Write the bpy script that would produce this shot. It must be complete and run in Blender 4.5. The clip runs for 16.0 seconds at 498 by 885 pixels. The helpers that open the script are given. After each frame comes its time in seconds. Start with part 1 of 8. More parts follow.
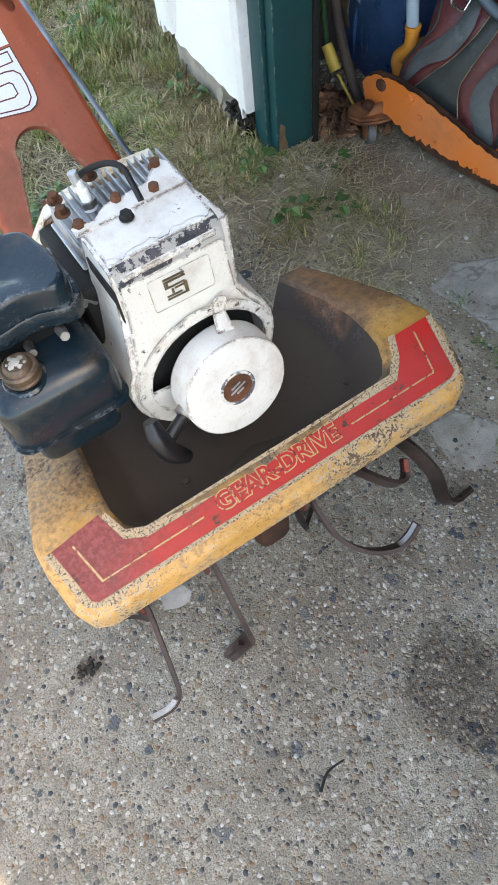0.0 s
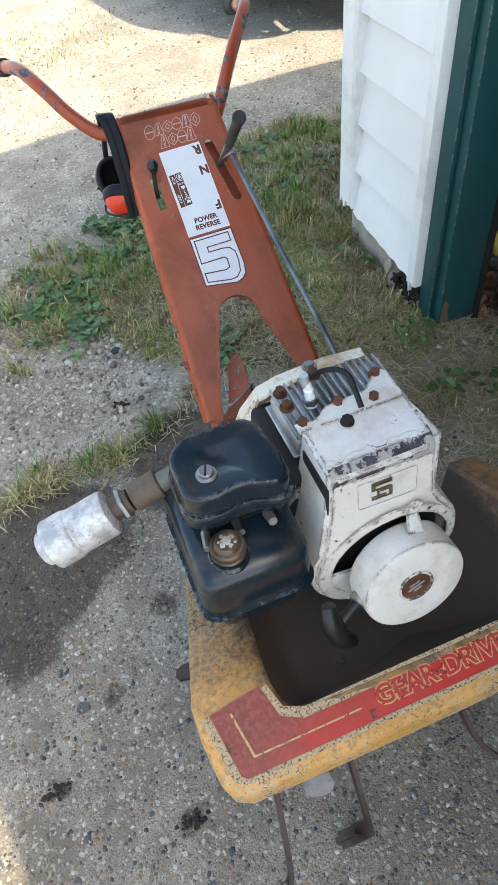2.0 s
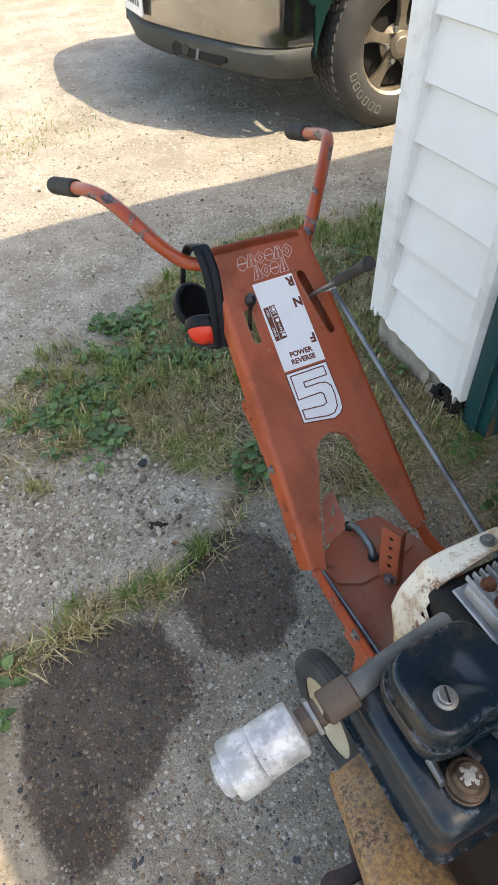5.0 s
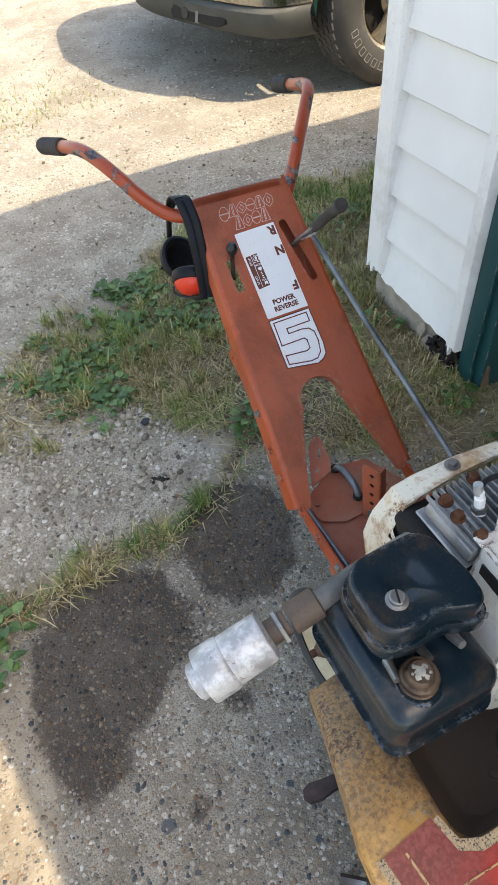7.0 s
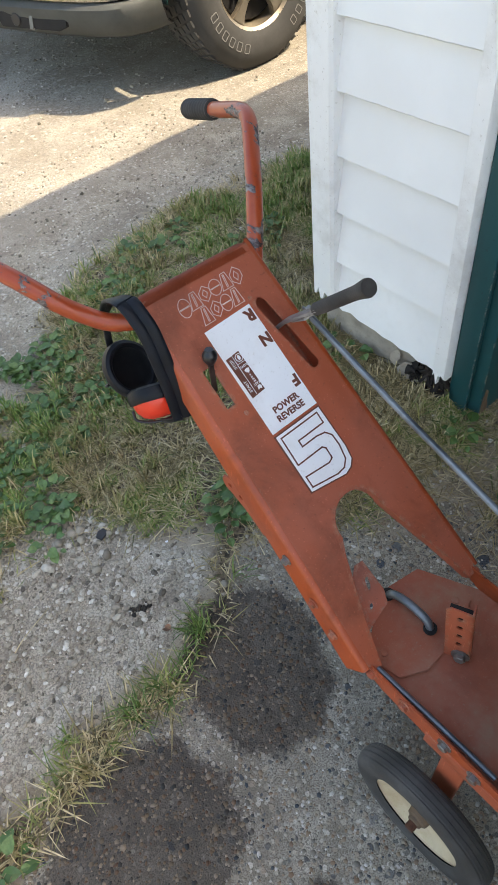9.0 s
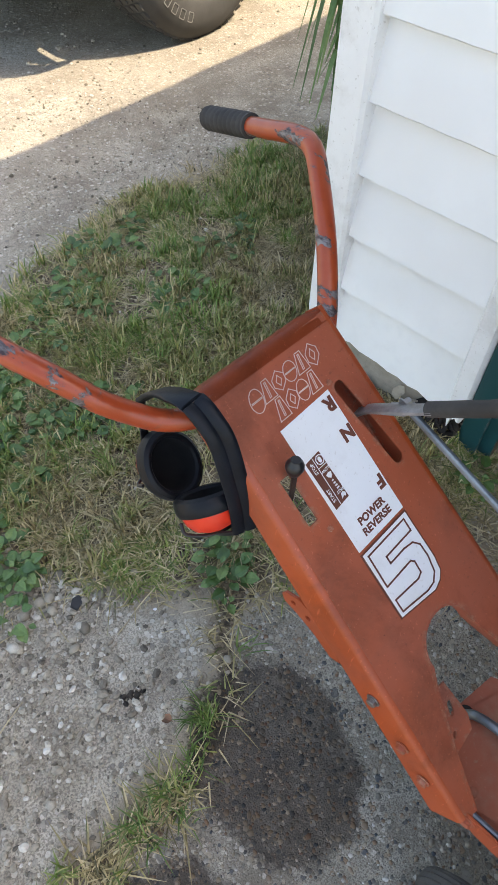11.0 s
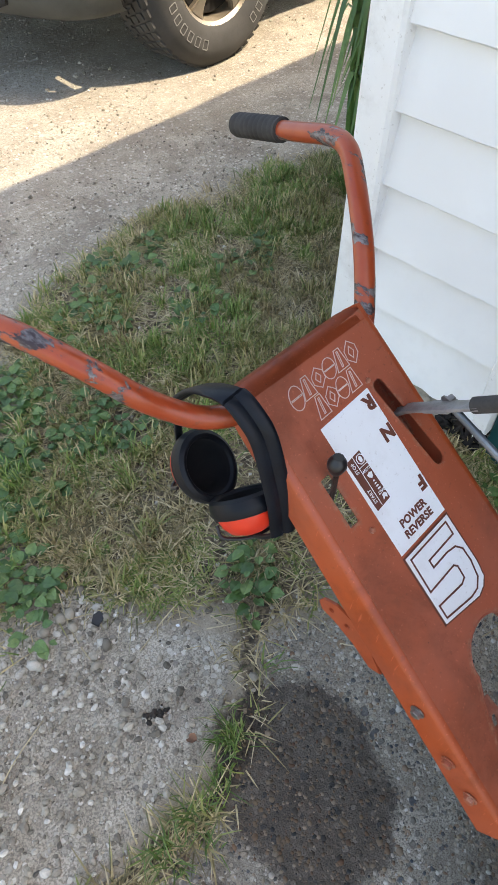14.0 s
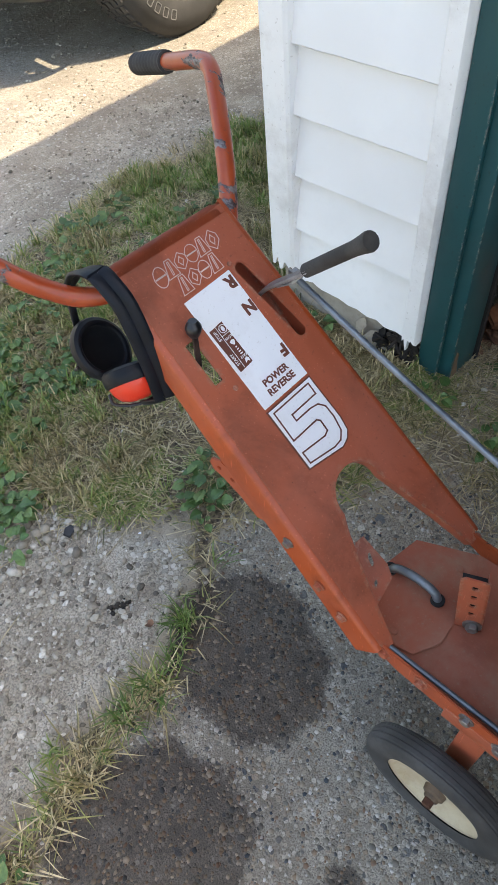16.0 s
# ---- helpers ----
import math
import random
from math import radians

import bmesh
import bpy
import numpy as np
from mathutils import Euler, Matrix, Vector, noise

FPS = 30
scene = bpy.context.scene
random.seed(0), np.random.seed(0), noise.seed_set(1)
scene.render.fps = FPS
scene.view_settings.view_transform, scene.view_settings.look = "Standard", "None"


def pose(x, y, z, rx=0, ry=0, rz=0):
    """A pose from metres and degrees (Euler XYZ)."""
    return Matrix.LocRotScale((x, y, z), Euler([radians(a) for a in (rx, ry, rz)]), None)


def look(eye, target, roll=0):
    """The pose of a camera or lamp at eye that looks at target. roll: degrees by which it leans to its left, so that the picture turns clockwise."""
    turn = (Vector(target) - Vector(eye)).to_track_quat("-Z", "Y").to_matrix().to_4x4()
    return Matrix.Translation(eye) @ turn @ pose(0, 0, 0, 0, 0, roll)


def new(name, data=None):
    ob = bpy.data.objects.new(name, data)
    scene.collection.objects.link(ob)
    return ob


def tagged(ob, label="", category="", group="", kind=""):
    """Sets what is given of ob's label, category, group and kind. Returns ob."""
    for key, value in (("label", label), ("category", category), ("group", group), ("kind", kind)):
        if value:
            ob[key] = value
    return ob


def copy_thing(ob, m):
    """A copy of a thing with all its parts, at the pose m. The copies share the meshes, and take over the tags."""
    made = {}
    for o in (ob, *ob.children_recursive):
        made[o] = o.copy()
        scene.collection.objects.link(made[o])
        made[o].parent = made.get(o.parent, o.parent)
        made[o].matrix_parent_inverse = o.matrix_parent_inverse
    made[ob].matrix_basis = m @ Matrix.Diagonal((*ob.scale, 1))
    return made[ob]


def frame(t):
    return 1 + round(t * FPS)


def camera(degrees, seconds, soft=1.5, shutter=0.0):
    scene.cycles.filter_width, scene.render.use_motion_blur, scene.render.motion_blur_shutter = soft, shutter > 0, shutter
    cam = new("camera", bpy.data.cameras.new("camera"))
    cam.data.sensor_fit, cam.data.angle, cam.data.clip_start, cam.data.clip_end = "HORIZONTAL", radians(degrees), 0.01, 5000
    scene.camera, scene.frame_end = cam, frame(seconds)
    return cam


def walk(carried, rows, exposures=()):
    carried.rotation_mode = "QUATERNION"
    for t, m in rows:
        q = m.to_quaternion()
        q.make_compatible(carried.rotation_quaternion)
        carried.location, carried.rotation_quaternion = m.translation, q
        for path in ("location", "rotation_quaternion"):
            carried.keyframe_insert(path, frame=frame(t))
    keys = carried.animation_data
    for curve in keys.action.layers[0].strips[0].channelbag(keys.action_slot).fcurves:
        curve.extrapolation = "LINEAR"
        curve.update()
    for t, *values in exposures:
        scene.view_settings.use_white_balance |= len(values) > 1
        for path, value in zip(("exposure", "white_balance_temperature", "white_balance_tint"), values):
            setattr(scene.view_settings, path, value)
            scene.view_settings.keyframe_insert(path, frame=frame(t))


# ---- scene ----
cam = camera(42.0, 16.0)
METRES, EYE, TILT, LEAN, TURN = 2.1, 1.30, -58.0, 6.0, -33.7
PATH = [
    (0, (-0.2084, -0.3422, 1.2435), (0.1815, 0.4832, -0.3577), -9.20),
    (0.5, (-0.3135, -0.3627, 1.2712), (0.2336, 0.4209, -0.3060), -4.90),
    (1, (-0.3509, -0.3493, 1.2850), (0.1879, 0.4796, -0.2710), -4.90),
    (1.2, (-0.3586, -0.3341, 1.3034), (0.1827, 0.5346, -0.2305), -5.40),
    (1.3, (-0.3210, -0.3227, 1.2998), (0.1574, 0.6038, -0.2212), -6.70),
    (1.4, (-0.2795, -0.2800, 1.3108), (0.1112, 0.6587, -0.2268), -9.80),
    (1.5, (-0.3081, -0.2842, 1.3237), (0.1082, 0.7387, -0.1530), -8.70),
    (2, (-0.2941, -0.2211, 1.3458), (0.0212, 0.9171, -0.0701), -8.00),
    (2.4, (-0.3408, -0.1311, 1.3597), (0.0445, 1.0511, -0.0009), -6.40),
    (2.5, (-0.3724, -0.0942, 1.3661), (0.0429, 1.0956, 0.0203), -5.80),
    (2.7, (-0.4490, -0.0477, 1.3772), (0.0289, 1.1632, 0.0719), -2.70),
    (3, (-0.4783, 0.0262, 1.3984), (0.0257, 1.2403, 0.1069), -4.80),
    (5.3, (-0.5184, 0.0766, 1.3938), (0.0414, 1.2348, 0.0728), -1.00),
    (5.5, (-0.5131, 0.0774, 1.3919), (0.0352, 1.2294, 0.0608), -1.50),
    (6, (-0.5107, 0.0735, 1.3864), (0.0569, 1.2095, 0.0507), -1.70),
    (6.5, (-0.5058, 0.0635, 1.3726), (0.0434, 1.1742, 0.0083), -2.80),
    (7, (-0.4882, -0.0196, 1.3836), (-0.0089, 1.1369, 0.0295), -4.90),
    (7.5, (-0.4966, 0.0278, 1.3735), (0.0144, 1.1861, 0.0332), -1.40),
    (8, (-0.5277, 0.2500, 1.3707), (0.1320, 1.3361, 0.0360), -2.70),
    (8.5, (-0.4607, 0.3569, 1.3624), (0.2387, 1.3798, -0.0018), -3.90),
    (8.7, (-0.4359, 0.3736, 1.3403), (0.2087, 1.4012, -0.0479), -8.10),
    (10.8, (-0.3823, 0.7314, 1.3228), (0.4361, 1.4910, -0.1438), -1.00),
    (11, (-0.4009, 0.7490, 1.3127), (0.4180, 1.5004, -0.1586), 1.20),
    (11.5, (-0.4159, 0.7732, 1.2915), (0.4011, 1.5682, -0.1567), 0.60),
    (12, (-0.4163, 0.7892, 1.2684), (0.3962, 1.5781, -0.1862), 0.50),
    (12.5, (-0.4240, 0.7874, 1.2601), (0.3947, 1.5768, -0.1908), 0.80),
    (13, (-0.4337, 0.7785, 1.2693), (0.4045, 1.5717, -0.1687), 0.80),
    (13.5, (-0.4324, 0.7670, 1.2730), (0.4066, 1.5719, -0.1567), 0.10),
    (14, (-0.4331, 0.7653, 1.2786), (0.4131, 1.5732, -0.1466), 0.10),
    (14.5, (-0.4334, 0.7574, 1.2822), (0.4164, 1.5738, -0.1364), -0.30),
    (15, (-0.4302, 0.7481, 1.2841), (0.4406, 1.5479, -0.1309), -0.30),
    (15.5, (-0.4349, 0.6883, 1.2841), (0.4348, 1.4685, -0.1420), -1.90),
    (16, (-0.4421, 0.4869, 1.2850), (0.3106, 1.3412, -0.1650), -7.20),
]
EXPOSURES = [(0.0, 2.50, 8000, 7), (0.5, 2.54, 7850, 7), (1.0, 2.50, 7700, 7), (1.5, 2.40, 7650, 7), (2.0, 1.95, 7500, 5), (2.5, 1.82, 7500, 5), (3.2, 1.74, 7900, 8), (5.5, 1.72, 8000, 9), (8.0, 1.77, 8000, 8), (11.0, 1.86, 8000, 10), (16.0, 1.90, 7900, 10)]
walk(cam, [(t, look(eye, target, roll)) for t, eye, target, roll in PATH], EXPOSURES)

# ---- light ----
SUN_FROM = Vector((0.62, -0.74, 1.40)).normalized()
world = bpy.data.worlds.new("world")
scene.world = world
world.use_nodes = True
wn = world.node_tree
sky = wn.nodes.new("ShaderNodeTexSky")
sky.sky_type = "NISHITA"
sky.sun_disc = False
sky.sun_elevation = math.asin(SUN_FROM.z)
sky.sun_rotation = math.atan2(SUN_FROM.x, SUN_FROM.y)
sky.air_density, sky.dust_density, sky.ozone_density = 1.0, 2.0, 1.0
wn.links.new(sky.outputs[0], wn.nodes["Background"].inputs[0])
wn.nodes["Background"].inputs[1].default_value = 0.15
sun = new("sun", bpy.data.lights.new("sun", "SUN"))
sun.data.energy, sun.data.angle, sun.data.color = 2.0, radians(0.55), (1.0, 0.93, 0.82)
sun.matrix_world = Matrix.Translation((2, -3, 8)) @ SUN_FROM.to_track_quat("Z", "Y").to_matrix().to_4x4()

# ---- materials ----
class Nodes:
    """Small helper to write node materials."""

    def __init__(self, name):
        self.mat = bpy.data.materials.new(name)
        self.mat.use_nodes = True
        self.tree = self.mat.node_tree
        self.bsdf = self.tree.nodes["Principled BSDF"]
        self.coord = self.tree.nodes.new("ShaderNodeTexCoord").outputs["Object"]

    def add(self, kind, **inputs):
        node = self.tree.nodes.new(kind)
        for key, value in inputs.items():
            self.put(node, key.replace("_", " "), value)
        return node

    def put(self, node, key, value):
        sock = node.inputs[int(key)] if key.isdigit() else node.inputs[key]
        if isinstance(value, bpy.types.NodeSocket):
            self.tree.links.new(value, sock)
        else:
            sock.default_value = value

    def noise(self, scale, detail=4.0, rough=0.6, coord=None, dist=0.0):
        n = self.add("ShaderNodeTexNoise", Scale=scale, Detail=detail, Roughness=rough, Distortion=dist, Vector=coord or self.coord)
        return n.outputs[0]

    def voronoi(self, scale, feature="F1", out="Distance", coord=None, rand=1.0):
        n = self.add("ShaderNodeTexVoronoi")
        n.feature = feature
        self.put(n, "Scale", scale)
        self.put(n, "Randomness", rand)
        self.put(n, "Vector", coord or self.coord)
        return n.outputs[out]

    def ramp(self, fac, lo, hi, a=0.0, b=1.0):
        n = self.add("ShaderNodeMapRange")
        n.interpolation_type = "SMOOTHSTEP"
        for key, v in (("Value", fac), ("From Min", lo), ("From Max", hi), ("To Min", a), ("To Max", b)):
            self.put(n, key, v)
        return n.outputs[0]

    def math(self, op, a, b=0.0):
        n = self.tree.nodes.new("ShaderNodeMath")
        n.operation = op
        self.put(n, "0", a)
        self.put(n, "1", b)
        return n.outputs[0]

    def mix(self, fac, a, b):
        n = self.tree.nodes.new("ShaderNodeMix")
        n.data_type = "RGBA"
        self.put(n, "0", fac)
        for i, v in ((6, a), (7, b)):
            self.put(n, str(i), v if isinstance(v, bpy.types.NodeSocket) else (*v, 1.0)[:4])
        return n.outputs[2]

    def colours(self, fac, *stops):
        n = self.tree.nodes.new("ShaderNodeValToRGB")
        el = n.color_ramp.elements
        while len(el) < len(stops):
            el.new(0.5)
        for e, (p, c) in zip(el, stops):
            e.position, e.color = p, (*c, 1.0)
        self.put(n, "0", fac)
        return n.outputs[0]

    def edges(self, radius):
        """How sharply the surface bends here, from the rounded normal."""
        bev = self.tree.nodes.new("ShaderNodeBevel")
        bev.samples = 4
        bev.inputs["Radius"].default_value = radius
        geo = self.tree.nodes.new("ShaderNodeNewGeometry")
        dot = self.tree.nodes.new("ShaderNodeVectorMath")
        dot.operation = "DOT_PRODUCT"
        self.put(dot, "0", bev.outputs[0])
        self.put(dot, "1", geo.outputs["Normal"])
        return self.math("SUBTRACT", 1.0, dot.outputs["Value"])

    def attr(self, name):
        n = self.tree.nodes.new("ShaderNodeAttribute")
        n.attribute_name = name
        return n.outputs["Fac"]

    def bump(self, height, strength=0.3, distance=0.002):
        n = self.add("ShaderNodeBump", Height=height, Strength=strength, Distance=distance)
        self.put(self.bsdf, "Normal", n.outputs[0])

    def done(self, colour=None, rough=0.5, metal=0.0, **more):
        if colour is not None:
            self.put(self.bsdf, "Base Color", colour if isinstance(colour, bpy.types.NodeSocket) else (*colour, 1.0))
        self.put(self.bsdf, "Roughness", rough)
        self.put(self.bsdf, "Metallic", metal)
        for key, value in more.items():
            self.put(self.bsdf, key.replace("_", " "), value)
        return self.mat


def plain(name, colour, rough=0.5, metal=0.0, vary=0.12, scale=40.0, bump=0.15):
    """One colour with slight blotches, grain and relief."""
    n = Nodes(name)
    dark = tuple(c * (1 - 2 * vary) for c in colour)
    lite = tuple(min(1.0, c * (1 + vary)) for c in colour)
    big, fine = n.noise(scale * 0.25, 3), n.noise(scale * 4, 4)
    col = n.mix(n.ramp(big, 0.3, 0.7), dark, lite)
    col = n.mix(n.ramp(fine, 0.45, 0.75, 0, 0.35), col, dark)
    n.bump(fine, bump, 0.001)
    return n.done(col, n.ramp(big, 0.2, 0.8, max(0.05, rough - 0.1), min(1, rough + 0.12)), metal)


def paint(name, colour, rough=0.45, chip=(0.12, 0.06, 0.035), amount=0.4, scale=30.0, dirt=(0.10, 0.07, 0.05), dirty=0.35, under=None, metal_chip=0.0, wear=0.0, worn=None, wear_width=0.004, scratch=0.0):
    """Old paint with chips that show what lies under it, faded blotches and dirt."""
    n = Nodes(name)
    fade = tuple(min(1.0, c * 0.92 + 0.05 * max(colour) + 0.002) for c in colour)
    col = n.mix(n.ramp(n.noise(6, 4), 0.35, 0.7), colour, fade)
    soil = n.ramp(n.noise(scale * 0.35, 6, 0.7), 0.46, 0.78, 0, dirty)
    col = n.mix(soil, col, dirt)
    specks = n.ramp(n.noise(scale * 7, 3), 0.62, 0.72, 0, 0.55 * dirty + 0.1)
    col = n.mix(specks, col, dirt)
    if scratch:
        for turn, seed in ((35, 0.0), (-62, 3.0), (80, 7.0)):
            spin = n.add("ShaderNodeMapping", Vector=n.coord)
            spin.inputs["Rotation"].default_value = (0, radians(turn), radians(turn + 20))
            spin.inputs["Location"].default_value = (seed, seed, seed)
            spin.inputs["Scale"].default_value = (260, 260, 14)
            line = n.ramp(n.noise(1.0, 2, 0.5, spin.outputs[0]), 0.70, 0.73, 0, scratch)
            col = n.mix(line, col, tuple(min(1.0, c * 1.5 + 0.05) for c in colour))
        smear = n.ramp(n.noise(9, 7, 0.7, dist=0.5), 0.50, 0.68, 0, scratch)
        col = n.mix(smear, col, tuple(c * 0.45 for c in colour))
    big = n.noise(scale, 8, 0.72)
    cut = 1.0 - amount * 0.62
    mask = n.ramp(big, cut - 0.06, cut - 0.04)
    if under:
        halo = n.ramp(big, cut - 0.1, cut - 0.085)
        col = n.mix(halo, col, under)
    rustc = n.mix(n.ramp(n.noise(scale * 3, 4), 0.35, 0.65), chip, tuple(c * 0.5 for c in chip))
    col = n.mix(mask, col, rustc)
    if wear:
        bend = n.math("ADD", n.math("MINIMUM", n.math("MULTIPLY", n.edges(wear_width), 5.0), 0.5), n.math("MULTIPLY", n.math("SUBTRACT", n.noise(55, 7, 0.75), 0.5), 1.3))
        rub = n.ramp(bend, 0.66 - 0.3 * wear, 0.74 - 0.3 * wear)
        col = n.mix(rub, col, n.mix(n.ramp(n.noise(160, 4), 0.35, 0.65), worn or chip, tuple(c * 0.55 for c in (worn or chip))))
    h = n.math("SUBTRACT", n.math("MULTIPLY", n.noise(scale * 5, 3), 0.25), mask)
    n.bump(h, 0.35, 0.0012)
    return n.done(col, n.ramp(mask, 0, 1, rough, 0.75), n.math("MULTIPLY", mask, metal_chip))


M = {}
M["orange_handle"] = paint("rust_red_paint", (0.40, 0.088, 0.038), 0.5, (0.07, 0.035, 0.025), 0.44, 26, (0.13, 0.050, 0.030), 0.55, wear=0.62, worn=(0.42, 0.20, 0.13), wear_width=0.010, scratch=0.45)
# brighter copy of the handle paint: light on the flanges put into colour
M["fresh_orange"] = paint("lit_handle_paint", (0.41, 0.066, 0.013), 0.42, (0.09, 0.035, 0.025), 0.46, 22, (0.22, 0.045, 0.022), 0.6, scratch=0.5)


def tube_paint():
    """Glossy red tube paint, scraped off in long patches that run with the tube."""
    n = Nodes("worn_tube_paint")
    along = n.add("ShaderNodeMapping", Vector=n.coord)
    along.inputs["Rotation"].default_value = (radians(-30), 0, radians(35))
    along.inputs["Scale"].default_value = (1.0, 0.32, 1.0)
    run = along.outputs[0]
    col = n.mix(n.ramp(n.noise(9, 5), 0.3, 0.7), (0.34, 0.050, 0.016), (0.42, 0.085, 0.030))
    col = n.mix(n.ramp(n.noise(120, 5, 0.7, run), 0.56, 0.72, 0, 0.55), col, (0.16, 0.045, 0.028))
    raw = n.noise(38, 7, 0.66, run)
    halo, bare = n.ramp(raw, 0.525, 0.55, 0, 0.7), n.ramp(raw, 0.55, 0.565)
    col = n.mix(halo, col, (0.20, 0.050, 0.034))
    steel = n.mix(n.ramp(n.noise(90, 5, 0.7, run), 0.40, 0.66), (0.050, 0.034, 0.038), (0.25, 0.235, 0.235))
    col = n.mix(bare, col, steel)
    n.bump(n.math("SUBTRACT", n.math("MULTIPLY", n.noise(140, 4), 0.2), bare), 0.35, 0.001)
    return n.done(col, n.ramp(bare, 0, 1, 0.30, 0.55), n.math("MULTIPLY", bare, 0.4))


M["bar_paint"] = tube_paint()
M["white_paint"] = paint("chipped_white_paint", (0.82, 0.79, 0.73), 0.42, (0.13, 0.075, 0.055), 0.47, 42, (0.38, 0.24, 0.14), 0.5, wear=0.72, worn=(0.17, 0.10, 0.075), wear_width=0.007)
M["cup_paint"] = paint("starter_white_paint", (0.82, 0.79, 0.74), 0.4, (0.13, 0.075, 0.055), 0.42, 42, (0.38, 0.24, 0.14), 0.55, wear=0.85, worn=(0.17, 0.095, 0.065), wear_width=0.006)
M["white_worn"] = paint("flaked_white_paint", (0.76, 0.73, 0.68), 0.45, (0.17, 0.16, 0.18), 0.66, 30, (0.33, 0.25, 0.17), 0.3)
M["black_tank"] = paint("black_enamel", (0.007, 0.019, 0.029), 0.20, (0.13, 0.11, 0.09), 0.44, 34, (0.085, 0.058, 0.036), 0.8, wear=0.55, worn=(0.20, 0.22, 0.24), wear_width=0.012)


def deck_paint(name, base, rust, amount, sooty=False):
    """Sun-bleached paint speckled and streaked with rust, patchy at a hand's width."""
    n = Nodes(name)
    pale = tuple(min(1, c * 1.15 + 0.06) for c in base)
    xyz = n.add("ShaderNodeSeparateXYZ", Vector=n.coord)
    col = n.mix(n.ramp(n.noise(9, 5), 0.35, 0.65), base, pale)
    col = n.mix(n.ramp(n.noise(45, 6, 0.7), 0.5, 0.72, 0, 0.75), col, tuple(0.5 * b + 0.5 * r for b, r in zip(base, rust)))
    wide, fine = n.noise(6.5, 5, 0.65), n.noise(230, 5, 0.65)
    chip = n.math("ADD", n.math("MULTIPLY", wide, 0.9), n.math("MULTIPLY", fine, 0.55))
    cut = 1.04 - amount
    col = n.mix(n.ramp(chip, cut - 0.10, cut - 0.04, 0, 0.8), col, (0.52, 0.43, 0.31))
    rusty = n.mix(n.ramp(n.noise(120, 4), 0.35, 0.65), rust, tuple(c * 0.4 for c in rust))
    mask = n.ramp(chip, cut - 0.035, cut)
    freckle = n.ramp(n.math("ADD", n.noise(300, 4, 0.7), n.math("MULTIPLY", n.noise(14, 5), 0.5)), 0.82, 0.98, 0, 0.75)
    mottle = n.ramp(n.math("ADD", n.noise(70, 7, 0.75), n.math("MULTIPLY", n.noise(9, 3), 0.6)), 0.84, 1.0, 0, 0.6)
    col = n.mix(mottle, col, n.mix(n.noise(160, 3), (0.30, 0.15, 0.06), (0.12, 0.06, 0.035)))
    mask = n.math("MAXIMUM", n.math("MULTIPLY", mask, 0.9), freckle)
    col = n.mix(mask, col, rusty)
    rub = n.ramp(n.math("ADD", n.math("MINIMUM", n.math("MULTIPLY", n.edges(0.007), 5.0), 0.5), n.math("MULTIPLY", n.math("SUBTRACT", n.noise(90, 6, 0.75), 0.5), 1.4)), 0.46, 0.55)
    col = n.mix(rub, col, n.mix(n.ramp(n.noise(200, 3), 0.4, 0.6), (0.50, 0.44, 0.36), rust))
    # the rear of one wing is rusted through its paint
    rear = n.math("ADD", xyz.outputs[1], n.math("MULTIPLY", n.math("SUBTRACT", n.noise(24, 7, 0.75), 0.5), 0.22))
    gone = n.math("MULTIPLY", n.ramp(rear, 0.10, 0.17), n.math("GREATER_THAN", xyz.outputs[0], 0.1))
    col = n.mix(n.math("MULTIPLY", gone, 0.85), col, n.mix(n.ramp(n.noise(60, 6, 0.7), 0.38, 0.62), (0.27, 0.125, 0.055), (0.12, 0.060, 0.038)))
    spoilt = n.math("MULTIPLY", n.ramp(rear, 0.055, 0.15), n.math("LESS_THAN", xyz.outputs[0], -0.1))
    col = n.mix(n.math("MULTIPLY", spoilt, 0.7), col, n.mix(n.ramp(n.noise(140, 5, 0.7), 0.42, 0.58), (0.33, 0.18, 0.07), (0.09, 0.055, 0.038)))
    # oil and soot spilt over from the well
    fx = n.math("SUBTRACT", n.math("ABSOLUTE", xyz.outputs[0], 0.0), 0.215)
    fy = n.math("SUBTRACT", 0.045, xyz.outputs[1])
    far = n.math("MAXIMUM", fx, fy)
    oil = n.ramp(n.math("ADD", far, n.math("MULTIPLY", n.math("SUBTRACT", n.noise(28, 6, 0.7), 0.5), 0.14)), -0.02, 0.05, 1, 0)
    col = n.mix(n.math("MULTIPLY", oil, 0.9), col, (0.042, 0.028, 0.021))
    if sooty:
        drop = n.math("ADD", xyz.outputs[2], n.math("MULTIPLY", n.math("SUBTRACT", n.noise(30, 6, 0.75), 0.5), 0.05))
        fore = n.math("ADD", xyz.outputs[1], n.math("MULTIPLY", n.math("SUBTRACT", n.noise(36, 6, 0.75), 0.5), 0.10))
        col = n.mix(n.math("MAXIMUM", n.ramp(drop, 0.404, 0.418, 1, 0), n.ramp(fore, 0.13, 0.20, 1, 0)), col, (0.042, 0.030, 0.024))
    n.bump(n.math("SUBTRACT", n.math("MULTIPLY", fine, 0.3), mask), 0.35, 0.001)
    return n.done(col, n.ramp(mask, 0, 1, 0.5, 0.8))


